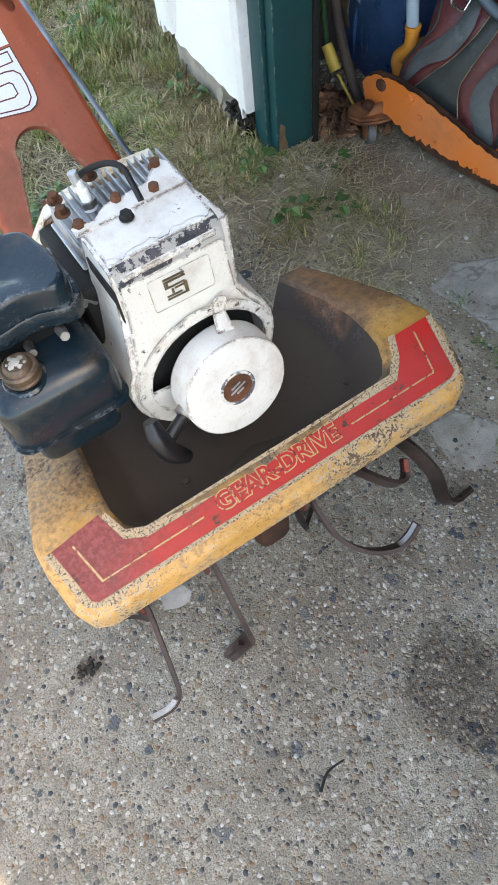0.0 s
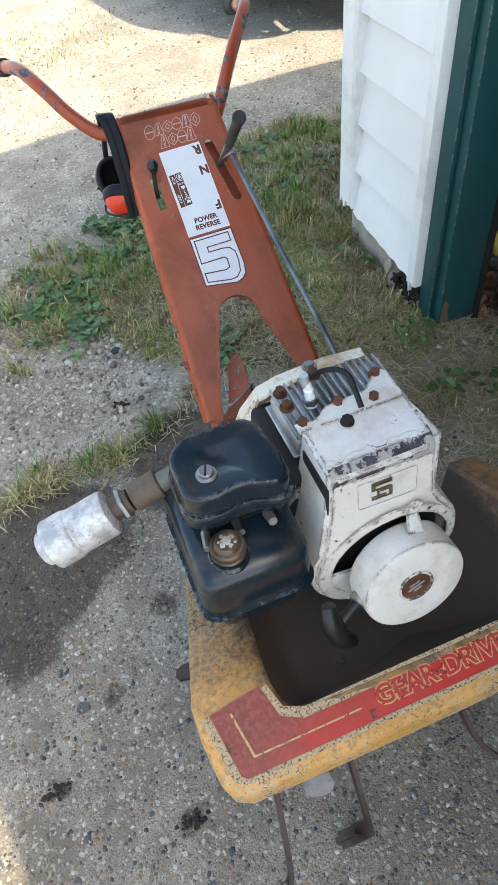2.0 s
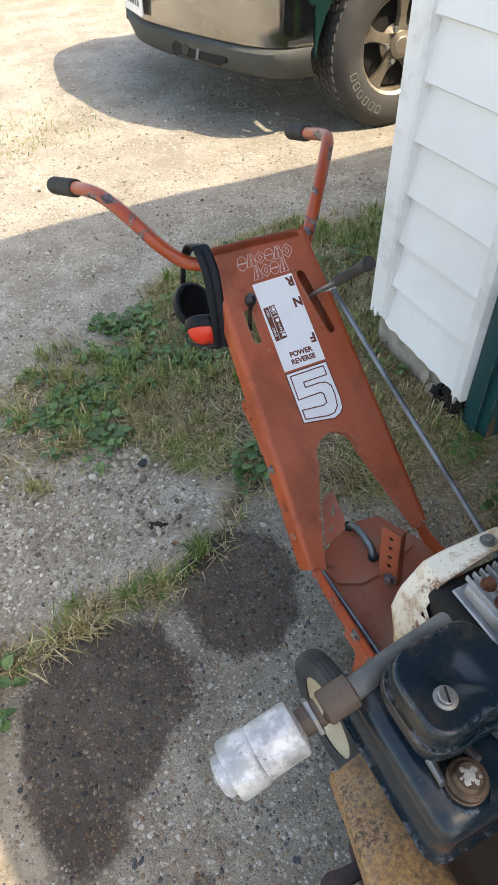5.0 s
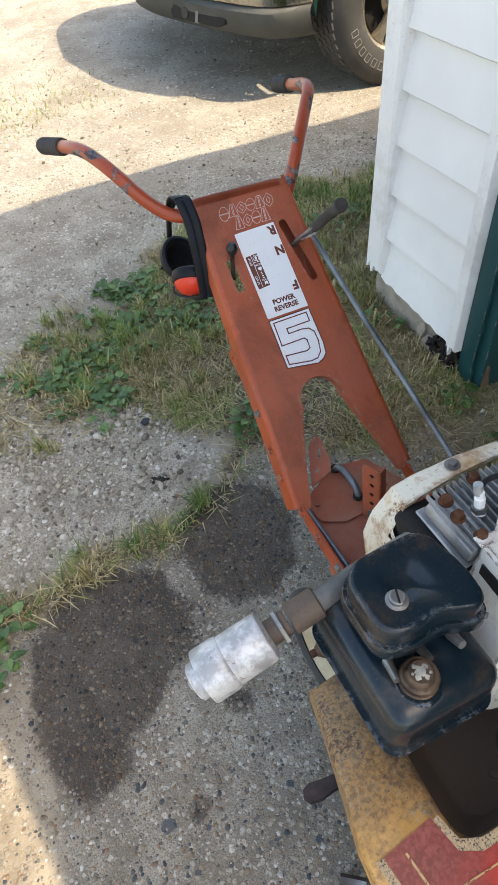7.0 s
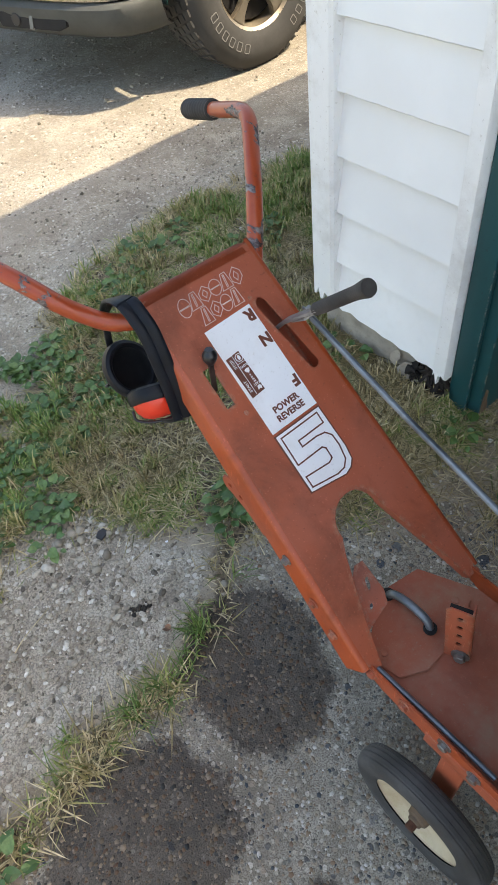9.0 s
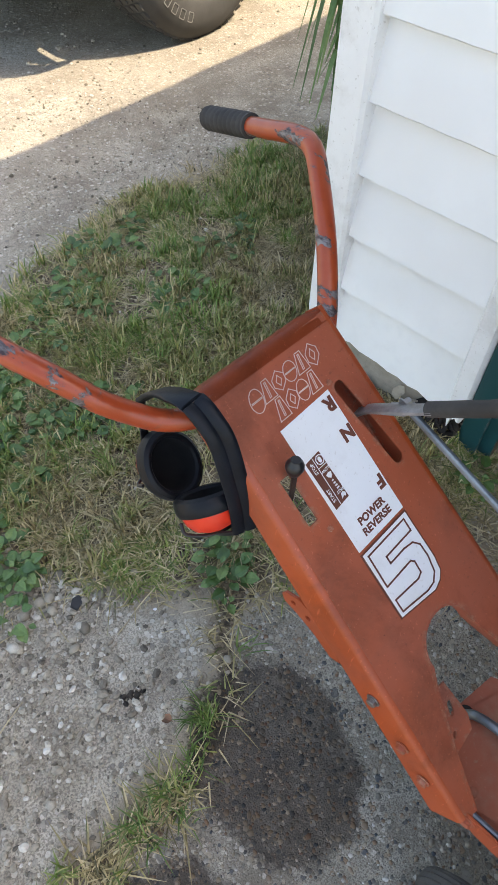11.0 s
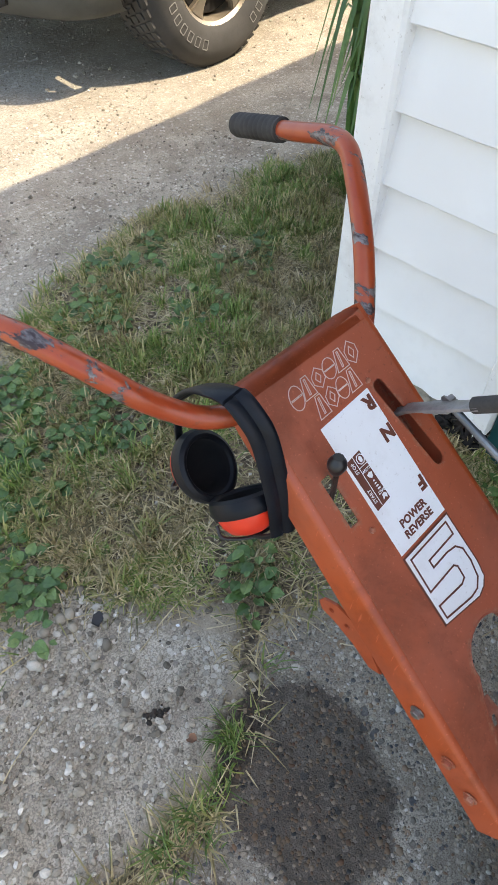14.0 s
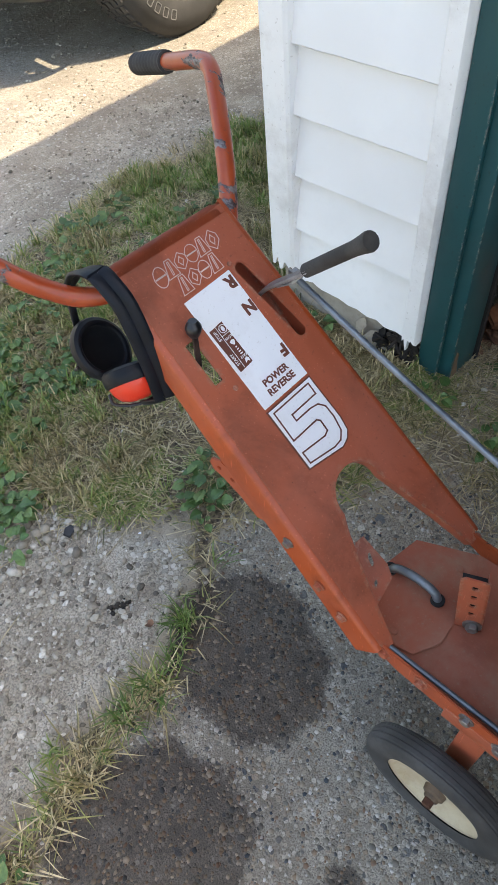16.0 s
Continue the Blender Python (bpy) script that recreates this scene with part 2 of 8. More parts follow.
def stained_cream():
    n = Nodes("heat_stained_cream")
    col = n.mix(n.ramp(n.noise(14, 5, 0.65), 0.42, 0.66), (0.76, 0.70, 0.58), (0.56, 0.36, 0.17))
    col = n.mix(n.ramp(n.noise(17, 6, 0.7, dist=0.2), 0.50, 0.66, 0, 0.75), col, (0.36, 0.17, 0.06))
    col = n.mix(n.ramp(n.noise(190, 4), 0.60, 0.70, 0, 0.7), col, (0.16, 0.075, 0.035))
    rub = n.ramp(n.math("ADD", n.math("MINIMUM", n.math("MULTIPLY", n.edges(0.006), 5.0), 0.5), n.math("MULTIPLY", n.math("SUBTRACT", n.noise(80, 6, 0.75), 0.5), 1.4)), 0.46, 0.56)
    col = n.mix(rub, col, (0.24, 0.12, 0.06))
    n.bump(n.noise(90, 5), 0.3, 0.001)
    return n.done(col, 0.5)


M["cream"] = stained_cream()
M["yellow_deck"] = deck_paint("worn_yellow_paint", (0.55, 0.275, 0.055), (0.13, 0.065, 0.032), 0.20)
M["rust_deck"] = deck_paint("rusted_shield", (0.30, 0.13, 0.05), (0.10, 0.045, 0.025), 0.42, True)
M["flaked_cream"] = paint("flaked_cream_primer", (0.58, 0.42, 0.24), 0.6, (0.13, 0.075, 0.045), 0.66, 330, (0.40, 0.21, 0.09), 0.9, under=(0.60, 0.46, 0.30))
M["red_rust"] = plain("red_oxide_steel", (0.20, 0.045, 0.03), 0.65, 0.1, 0.3, 50, 0.4)
M["pale_steel"] = plain("dusty_pale_steel", (0.42, 0.40, 0.38), 0.5, 0.5, 0.2, 60, 0.3)
M["red_label"] = paint("scuffed_red_label", (0.55, 0.020, 0.014), 0.45, (0.16, 0.08, 0.055), 0.52, 40, (0.26, 0.045, 0.03), 0.7)


def sooted(mat, reach):
    """Soot and grease trodden over the end of the label that lies by the tank."""
    n = Nodes("soot")
    bpy.data.materials.remove(n.mat)
    n.tree = mat.node_tree
    n.bsdf = n.tree.nodes["Principled BSDF"]
    n.coord = n.tree.nodes.new("ShaderNodeTexCoord").outputs["Object"]
    xyz = n.add("ShaderNodeSeparateXYZ", Vector=n.coord)
    way = n.math("ADD", n.math("SUBTRACT", n.math("MULTIPLY", xyz.outputs[1], 2.2), xyz.outputs[0]), n.math("MULTIPLY", n.math("SUBTRACT", n.noise(13, 7, 0.7), 0.5), 0.45))
    base = n.bsdf.inputs["Base Color"].links[0].from_socket
    grey = n.mix(n.ramp(n.noise(150, 4), 0.4, 0.65), (0.10, 0.030, 0.024), (0.24, 0.075, 0.06))
    n.put(n.bsdf, "Base Color", n.mix(n.ramp(way, 0.08, 0.36, 0, reach), base, grey))
    return mat


sooted(M["red_label"], 0.72)
M["label_line"] = paint("label_yellow_line", (0.62, 0.40, 0.17), 0.45, (0.25, 0.03, 0.03), 0.66, 75, (0.3, 0.1, 0.07), 0.5)
M["well"] = paint("oily_steel", (0.050, 0.034, 0.024), 0.80, (0.09, 0.045, 0.03), 0.45, 20, (0.022, 0.016, 0.013), 0.7)
M["rust"] = plain("rusty_steel", (0.10, 0.042, 0.025), 0.8, 0.2, 0.3, 60, 0.5)
M["tine_steel"] = plain("worn_tine_steel", (0.075, 0.05, 0.045), 0.5, 0.5, 0.3, 50, 0.3)
M["bare_steel"] = plain("scoured_steel", (0.38, 0.36, 0.34), 0.35, 0.9, 0.15, 60, 0.2)
M["bolt"] = plain("zinc_bolt", (0.33, 0.32, 0.31), 0.45, 0.8, 0.2, 90, 0.2)
M["rust_bolt"] = plain("rusty_bolt", (0.15, 0.060, 0.030), 0.7, 0.35, 0.3, 120, 0.5)


def galvanised():
    """Whitened zinc with grey rubbed patches, a few rusty pits and dark seams."""
    n = Nodes("whitened_zinc")
    col = n.mix(n.ramp(n.noise(38, 6, 0.7), 0.40, 0.60), (0.66, 0.67, 0.68), (0.40, 0.41, 0.42))
    col = n.mix(n.ramp(n.noise(16, 5), 0.50, 0.66, 0, 0.75), col, (0.30, 0.30, 0.30))
    pits = n.math("MULTIPLY", n.ramp(n.noise(210, 4, 0.7), 0.56, 0.66), n.ramp(n.noise(22, 4), 0.50, 0.62))
    col = n.mix(pits, col, (0.20, 0.105, 0.06))
    rub = n.ramp(n.math("ADD", n.math("MINIMUM", n.math("MULTIPLY", n.edges(0.004), 5.0), 0.5), n.math("MULTIPLY", n.math("SUBTRACT", n.noise(70, 6, 0.75), 0.5), 1.3)), 0.50, 0.60, 0, 0.85)
    col = n.mix(rub, col, (0.17, 0.12, 0.09))
    n.bump(n.math("ADD", n.noise(45, 5), n.math("MULTIPLY", pits, -0.6)), 0.35, 0.0015)
    return n.done(col, n.ramp(n.noise(30, 4), 0.3, 0.7, 0.32, 0.55), 0.25)


M["galv"] = galvanised()
M["pipe"] = plain("burnt_pipe", (0.14, 0.105, 0.085), 0.65, 0.5, 0.25, 50, 0.4)
M["alloy"] = plain("cast_alloy", (0.44, 0.45, 0.46), 0.5, 0.5, 0.2, 60, 0.3)
M["rubber"] = plain("black_rubber", (0.014, 0.014, 0.016), 0.62, 0, 0.2, 60, 0.25)
M["grip"] = plain("grip_rubber", (0.045, 0.041, 0.038), 0.8, 0, 0.25, 90, 0.3)
M["plastic"] = plain("black_plastic", (0.012, 0.013, 0.016), 0.38, 0, 0.15, 60, 0.1)
M["muff_red"] = plain("bright_red_plastic", (0.75, 0.045, 0.02), 0.35, 0, 0.05, 40, 0.05)
M["decal"] = paint("white_decal", (0.87, 0.88, 0.90), 0.28, (0.42, 0.36, 0.33), 0.18, 30, (0.40, 0.33, 0.28), 0.22)
M["ink"] = plain("brown_ink", (0.15, 0.045, 0.028), 0.45, 0, 0.12, 60, 0.05)
M["mark_ink"] = plain("faded_white_ink", (0.66, 0.50, 0.46), 0.5, 0, 0.12, 60, 0.05)
M["gold_line"] = paint("worn_gold_line", (0.42, 0.36, 0.25), 0.5, (0.80, 0.77, 0.71), 0.80, 60, (0.3, 0.22, 0.12), 0.4)
M["gold"] = plain("tarnished_gold", (0.27, 0.21, 0.12), 0.45, 0.3, 0.25, 90, 0.1)
M["dark"] = plain("near_black", (0.012, 0.011, 0.011), 0.8, 0, 0.2, 60, 0.2)
M["siding"] = plain("white_siding", (0.88, 0.88, 0.875), 0.5, 0, 0.04, 8, 0.06)
M["siding_trim"] = paint("white_corner_trim", (0.87, 0.87, 0.865), 0.5, (0.16, 0.14, 0.12), 0.34, 18, (0.36, 0.32, 0.27), 0.4)
M["teal"] = paint("teal_painted_wood", (0.004, 0.070, 0.078), 0.5, (0.22, 0.19, 0.15), 0.42, 14, (0.015, 0.035, 0.035), 0.6, wear=0.6, worn=(0.34, 0.31, 0.27), wear_width=0.006)
M["teal_bare"] = plain("weathered_wood", (0.20, 0.13, 0.08), 0.85, 0, 0.3, 40, 0.5)
M["masonry"] = plain("cement_footing", (0.34, 0.30, 0.25), 0.9, 0, 0.25, 30, 0.7)
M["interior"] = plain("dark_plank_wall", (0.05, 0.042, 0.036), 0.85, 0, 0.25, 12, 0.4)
M["roof"] = plain("roof_felt", (0.10, 0.10, 0.10), 0.9, 0, 0.2, 20, 0.4)

M["dusty_red"] = paint("dusty_red_paint", (0.33, 0.085, 0.042), 0.7, (0.12, 0.055, 0.035), 0.36, 20, (0.30, 0.18, 0.12), 0.85, scratch=0.3)
M["pipe_grey"] = plain("scorched_grey_pipe", (0.23, 0.225, 0.215), 0.6, 0.3, 0.3, 40, 0.3)
# ---- building helpers ----
WORLD = {}


def part(name, bm, material, parent=None, label="", smooth=True, angle=35, local=False):
    """Link a bmesh as one mesh object, under a thing where one is given."""
    bmesh.ops.recalc_face_normals(bm, faces=bm.faces)
    for e in bm.edges:
        e.smooth = len(e.link_faces) != 2 or e.calc_face_angle(0) < radians(angle)
    for f in bm.faces:
        f.smooth = smooth
    me = bpy.data.meshes.new(name)
    bm.to_mesh(me)
    bm.free()
    for m in material if isinstance(material, (list, tuple)) else [material]:
        me.materials.append(M[m] if isinstance(m, str) else m)
    ob = new(name, me)
    if parent is not None:
        ob.parent = parent
        if not local and parent.name in WORLD:
            ob.matrix_parent_inverse = WORLD[parent.name].inverted()
    if label:
        tagged(ob, label)
    return ob


def thing(name, label, category, at=(0, 0, 0), rz=0.0, group="", kind=""):
    ob = new(name)
    ob.empty_display_size = 0.05
    ob.matrix_basis = pose(*at, 0, 0, rz)
    WORLD[ob.name] = pose(*at, 0, 0, rz)
    return tagged(ob, label, category, group, kind)


def box(lo, hi, bevel=0.0, m=None, bm=None, seg=2):
    own = bmesh.new()
    bmesh.ops.create_cube(own, size=1)
    c = [(a + b) / 2 for a, b in zip(lo, hi)]
    s = [abs(b - a) for a, b in zip(lo, hi)]
    bmesh.ops.transform(own, matrix=Matrix.Translation(c) @ Matrix.Diagonal((*s, 1)), verts=own.verts)
    if bevel:
        bmesh.ops.bevel(own, geom=own.edges[:], offset=bevel, segments=seg, affect="EDGES", profile=0.5)
    return join(own, m, bm)


def join(own, m=None, bm=None):
    if m is not None:
        bmesh.ops.transform(own, matrix=m, verts=own.verts)
    if bm is None:
        return own
    me = bpy.data.meshes.new("tmp")
    own.to_mesh(me)
    own.free()
    bm.from_mesh(me)
    bpy.data.meshes.remove(me)
    return bm


def axis(p0, p1):
    """The pose at p0 whose z axis points to p1, and the distance."""
    d = Vector(p1) - Vector(p0)
    return Matrix.Translation(p0) @ d.to_track_quat("Z", "Y").to_matrix().to_4x4(), d.length


def lathe(profile, m=None, seg=24, bm=None, caps=True):
    """A turned body from (radius, height) pairs, round z."""
    own = bmesh.new()
    rings = []
    for r, z in profile:
        if r < 1e-6:
            rings.append([own.verts.new((0, 0, z))])
        else:
            rings.append([own.verts.new((r * math.cos(2 * math.pi * i / seg), r * math.sin(2 * math.pi * i / seg), z)) for i in range(seg)])
    for a, b in zip(rings, rings[1:]):
        for i in range(seg):
            j = (i + 1) % seg
            q = [a[i % len(a)], a[j % len(a)], b[j % len(b)], b[i % len(b)]]
            q = list(dict.fromkeys(q))
            if len(q) > 2:
                own.faces.new(q)
    if caps:
        for ring in (rings[0], rings[-1]):
            if len(ring) > 2:
                own.faces.new(ring)
    return join(own, m, bm)


def rod(p0, p1, r, r1=None, seg=16, bm=None, edge=0.0):
    m, length = axis(p0, p1)
    r1 = r if r1 is None else r1
    e = edge
    prof = [(r - e, 0), (r, e), (r1, length - e), (r1 - e, length)] if e else [(r, 0), (r1, length)]
    return lathe(prof, m, seg, bm)


def smooth_path(points, n=8):
    """Catmull-Rom through the points."""
    p = [Vector(q) for q in points]
    p = [2 * p[0] - p[1]] + p + [2 * p[-1] - p[-2]]
    out = []
    for i in range(1, len(p) - 2):
        for k in range(n):
            t = k / n
            a, b, c, d = p[i - 1:i + 3]
            out.append(0.5 * (2 * b + (c - a) * t + (2 * a - 5 * b + 4 * c - d) * t * t + (3 * b - a - 3 * c + d) * t ** 3))
    return out + [p[-2]]


def tube(points, r, seg=12, bm=None, flat=None, up=(0, 0, 1)):
    """A tube, or a band of half sizes flat = (across, through), along a path."""
    own = bmesh.new()
    pts = [Vector(q) for q in points]
    side = None
    rings = []
    for i, p in enumerate(pts):
        d = (pts[min(i + 1, len(pts) - 1)] - pts[max(i - 1, 0)]).normalized()
        if side is None:
            side = d.cross(Vector(up))
            side = side.normalized() if side.length > 1e-4 else d.orthogonal().normalized()
        side = (side - d * side.dot(d)).normalized()
        nor = d.cross(side)
        rr = r(i / (len(pts) - 1)) if callable(r) else r
        if flat:
            ring = [p + side * (a * flat[0]) + nor * (b * flat[1]) for a, b in ((-1, -0.6), (-0.8, -1), (0.8, -1), (1, -0.6), (1, 0.6), (0.8, 1), (-0.8, 1), (-1, 0.6))]
        else:
            ring = [p + (side * math.cos(t) + nor * math.sin(t)) * rr for t in (2 * math.pi * k / seg for k in range(seg))]
        rings.append([own.verts.new(q) for q in ring])
    n = len(rings[0])
    for a, b in zip(rings, rings[1:]):
        for k in range(n):
            own.faces.new((a[k], a[(k + 1) % n], b[(k + 1) % n], b[k]))
    own.faces.new(rings[0])
    own.faces.new(rings[-1])
    return join(own, None, bm)


def slab(outline, depth, m=None, holes=(), bevel=0.0, bm=None):
    """A plate from a flat outline with holes, from w = 0 down to w = -depth."""
    own = bmesh.new()
    edges = []
    for loop in (outline, *holes):
        vs = [own.verts.new((u, v, 0)) for u, v in loop]
        edges += [own.edges.new((a, b)) for a, b in zip(vs, vs[1:] + vs[:1])]
    bmesh.ops.triangle_fill(own, use_beauty=True, use_dissolve=False, edges=edges)
    for f in own.faces:
        if f.normal.z < 0:
            f.normal_flip()
    if depth:
        got = bmesh.ops.extrude_face_region(own, geom=own.faces[:])
        vs = [g for g in got["geom"] if isinstance(g, bmesh.types.BMVert)]
        bmesh.ops.translate(own, verts=vs, vec=(0, 0, -depth))
        if bevel:
            sharp = [e for e in own.edges if len(e.link_faces) == 2 and e.calc_face_angle(0) > 1.0 and abs(e.verts[0].co.z - e.verts[1].co.z) < 1e-6]
            bmesh.ops.bevel(own, geom=sharp, offset=bevel, segments=2, affect="EDGES")
    return join(own, m, bm)


def arc(cx, cy, r, a0, a1, n=10, ry=None):
    return [(cx + r * math.cos(radians(a0 + (a1 - a0) * i / n)), cy + (ry or r) * math.sin(radians(a0 + (a1 - a0) * i / n))) for i in range(n + 1)]


def rounded(x0, y0, x1, y1, r, n=5):
    return arc(x1 - r, y1 - r, r, 0, 90, n) + arc(x0 + r, y1 - r, r, 90, 180, n) + arc(x0 + r, y0 + r, r, 180, 270, n) + arc(x1 - r, y0 + r, r, 270, 360, n)


def frame_of(origin, u, v):
    """A pose with the given x and y directions."""
    u, v = Vector(u).normalized(), Vector(v).normalized()
    w = u.cross(v).normalized()
    m = Matrix((u, v, w)).transposed().to_4x4()
    m.translation = origin
    return m


def lettering(name, text, size, m, material, parent, label="", depth=0.0004, bold=0.0, align="CENTER"):
    """Flat raised letters in the built-in font."""
    cu = bpy.data.curves.new(name, "FONT")
    cu.body, cu.size, cu.extrude, cu.align_x, cu.align_y, cu.offset = text, size, depth, align, "CENTER", bold
    cu.resolution_u = 3
    tmp = new(name, cu)
    me = bpy.data.meshes.new_from_object(tmp.evaluated_get(bpy.context.evaluated_depsgraph_get()))
    bpy.data.objects.remove(tmp)
    bpy.data.curves.remove(cu)
    me.transform(m)
    me.materials.clear()
    me.materials.append(M[material])
    ob = new(name, me)
    ob.parent = parent
    return tagged(ob, label) if label else ob


def hexbolt(p, d, r, h, material, parent, name="bolt", washer=1.5, label=""):
    m, _ = axis(p, Vector(p) + Vector(d))
    bm = lathe([(r * washer, 0), (r * washer, h * 0.2), (r, h * 0.22)], m, 16)
    lathe([(r, h * 0.2), (r, h * 0.9), (r * 0.85, h)], m, 6, bm)
    return part(name, bm, material, parent, label)


def smooth01(x, a, b):
    t = np.clip((np.asarray(x, float) - a) / (b - a), 0, 1)
    return t * t * (3 - 2 * t)


def ground_z(x, y):
    """Height of the ground: flat slab, a low bank of turf along the shed, the drive beyond."""
    x, y = np.asarray(x, float), np.asarray(y, float)
    bank = 0.105 * smooth01(x, -0.15, 0.5) * smooth01(y, 0.62, 0.95) * (1 - smooth01(x, 0.66, 0.95) * (1 - smooth01(y, 1.3, 1.6)))
    far = smooth01(y, 1.9, 2.7)
    wave = 0.006 * np.sin(3.1 * x + 1.3) * np.sin(2.7 * y + 0.4) + 0.003 * np.sin(11 * x + 5 * y)
    return bank * (1 - far) + 0.045 * far * smooth01(x, -1, 0.6) + wave * smooth01(y, 0.9, 1.3)

# ---- ground ----
def ground_mesh():
    xs = np.unique(np.round(np.concatenate([np.linspace(-60, -6, 12), np.linspace(-6, -1.3, 24), np.arange(-1.3, 1.6, 0.014), np.linspace(1.6, 6, 40), np.linspace(6, 60, 12)]), 4))
    ys = np.unique(np.round(np.concatenate([np.linspace(-60, -3, 12), np.linspace(-3, -0.9, 14), np.arange(-0.9, 2.7, 0.014), np.linspace(2.7, 7.5, 80), np.linspace(7.5, 60, 14)]), 4))
    X, Y = np.meshgrid(xs, ys)
    Z = ground_z(X, Y)
    nx, ny = len(xs), len(ys)
    idx = np.arange(nx * ny).reshape(ny, nx)
    faces = np.stack([idx[:-1, :-1], idx[:-1, 1:], idx[1:, 1:], idx[1:, :-1]], -1).reshape(-1, 4)
    me = bpy.data.meshes.new("ground")
    me.from_pydata(np.stack([X, Y, Z], -1).reshape(-1, 3).tolist(), [], faces.tolist())
    me.polygons.foreach_set("use_smooth", [True] * len(faces))
    x, y = X.ravel(), Y.ravel()
    for name, values in ground_zones(x, y).items():
        a = me.attributes.new(name, "FLOAT", "POINT")
        a.data.foreach_set("value", values.astype(np.float32))
    return me


def wobble(x, y, k, seed):
    """Cheap smooth noise from a few waves, about -1 to 1."""
    r = np.random.RandomState(seed)
    out = np.zeros_like(np.asarray(x, float))
    for i in range(6):
        a, f, p = r.uniform(0, 6.28), k * (0.6 + 0.45 * i), r.uniform(0, 6.28)
        out += np.sin(f * (np.cos(a) * x + np.sin(a) * y) + p) / (1 + 0.5 * i)
    return out / 2.6


def blob(x, y, cx, cy, rx, ry, turn, seed, k=18, rag=0.2, soft=0.12):
    c, s = math.cos(radians(turn)), math.sin(radians(turn))
    u, v = ((x - cx) * c + (y - cy) * s) / rx, (-(x - cx) * s + (y - cy) * c) / ry
    d = np.sqrt(u * u + v * v) + rag * wobble(x, y, k, seed)
    return 1 - smooth01(d, 1 - soft, 1 + soft)


def within(x, y, loop, seed, k=14, rag=0.03, soft=0.04, wider=0.0):
    """1 inside a loop of corners and 0 outside, with a ragged soft edge."""
    x, y = np.asarray(x, float), np.asarray(y, float)
    near, odd = np.full(x.shape, 1e9), np.zeros(x.shape, bool)
    for (ax, ay), (bx, by) in zip(loop, loop[1:] + loop[:1]):
        dx, dy = bx - ax, by - ay
        t = np.clip(((x - ax) * dx + (y - ay) * dy) / (dx * dx + dy * dy), 0, 1)
        near = np.minimum(near, np.hypot(x - ax - t * dx, y - ay - t * dy))
        if dy:
            odd ^= ((ay > y) != (by > y)) & (x < ax + dx * (y - ay) / dy)
    return smooth01(np.where(odd, near, -near) + wider + rag * wobble(x, y, k, seed), -soft, soft)


def slab_edge(x):
    """Where the old slab ends, the joint that grass grows in."""
    return np.interp(x, (-1.2, -0.74, -0.60, -0.30, -0.13, -0.03, 0.07, 0.30, 0.31), (0.80, 0.90, 0.945, 0.955, 1.02, 1.105, 1.10, 1.19, 1.19))


TURF_LOOP = [(1.7, 2.13), (1.22, 2.28), (0.935, 2.33), (0.67, 2.37), (0.34, 2.29), (0.10, 2.20), (-0.15, 1.86), (-0.24, 1.60), (-0.18, 1.40), (-0.10, 1.28), (0.05, 1.11), (0.30, 0.92), (0.62, 0.92), (0.62, 1.46), (1.7, 1.50)]
FLAGS = ([(0.70, 0.40), (0.80, 0.43), (0.95, 0.37), (1.15, 0.22), (1.10, -0.05), (0.83, 0.0), (0.745, 0.06), (0.735, 0.16), (0.725, 0.27)],
         [(0.425, 0.115), (0.511, 0.100), (0.585, 0.0), (0.545, -0.030), (0.484, -0.062), (0.42, -0.015)],
         [(0.60, -0.01), (0.70, -0.02), (0.80, -0.08), (0.75, -0.25), (0.58, -0.24), (0.505, -0.07), (0.56, -0.04)])
STAIN_A = [(-0.50, 0.95), (-0.65, 0.92), (-0.73, 0.83), (-0.76, 0.70), (-0.75, 0.55), (-0.69, 0.46), (-0.61, 0.48), (-0.585, 0.54), (-0.48, 0.57), (-0.37, 0.65), (-0.345, 0.75), (-0.39, 0.87)]
STAIN_B = [(-0.20, 1.06), (-0.28, 0.97), (-0.32, 0.88), (-0.30, 0.78), (-0.25, 0.70), (-0.16, 0.68), (-0.07, 0.74), (-0.02, 0.86), (-0.025, 0.98), (-0.10, 1.05)]


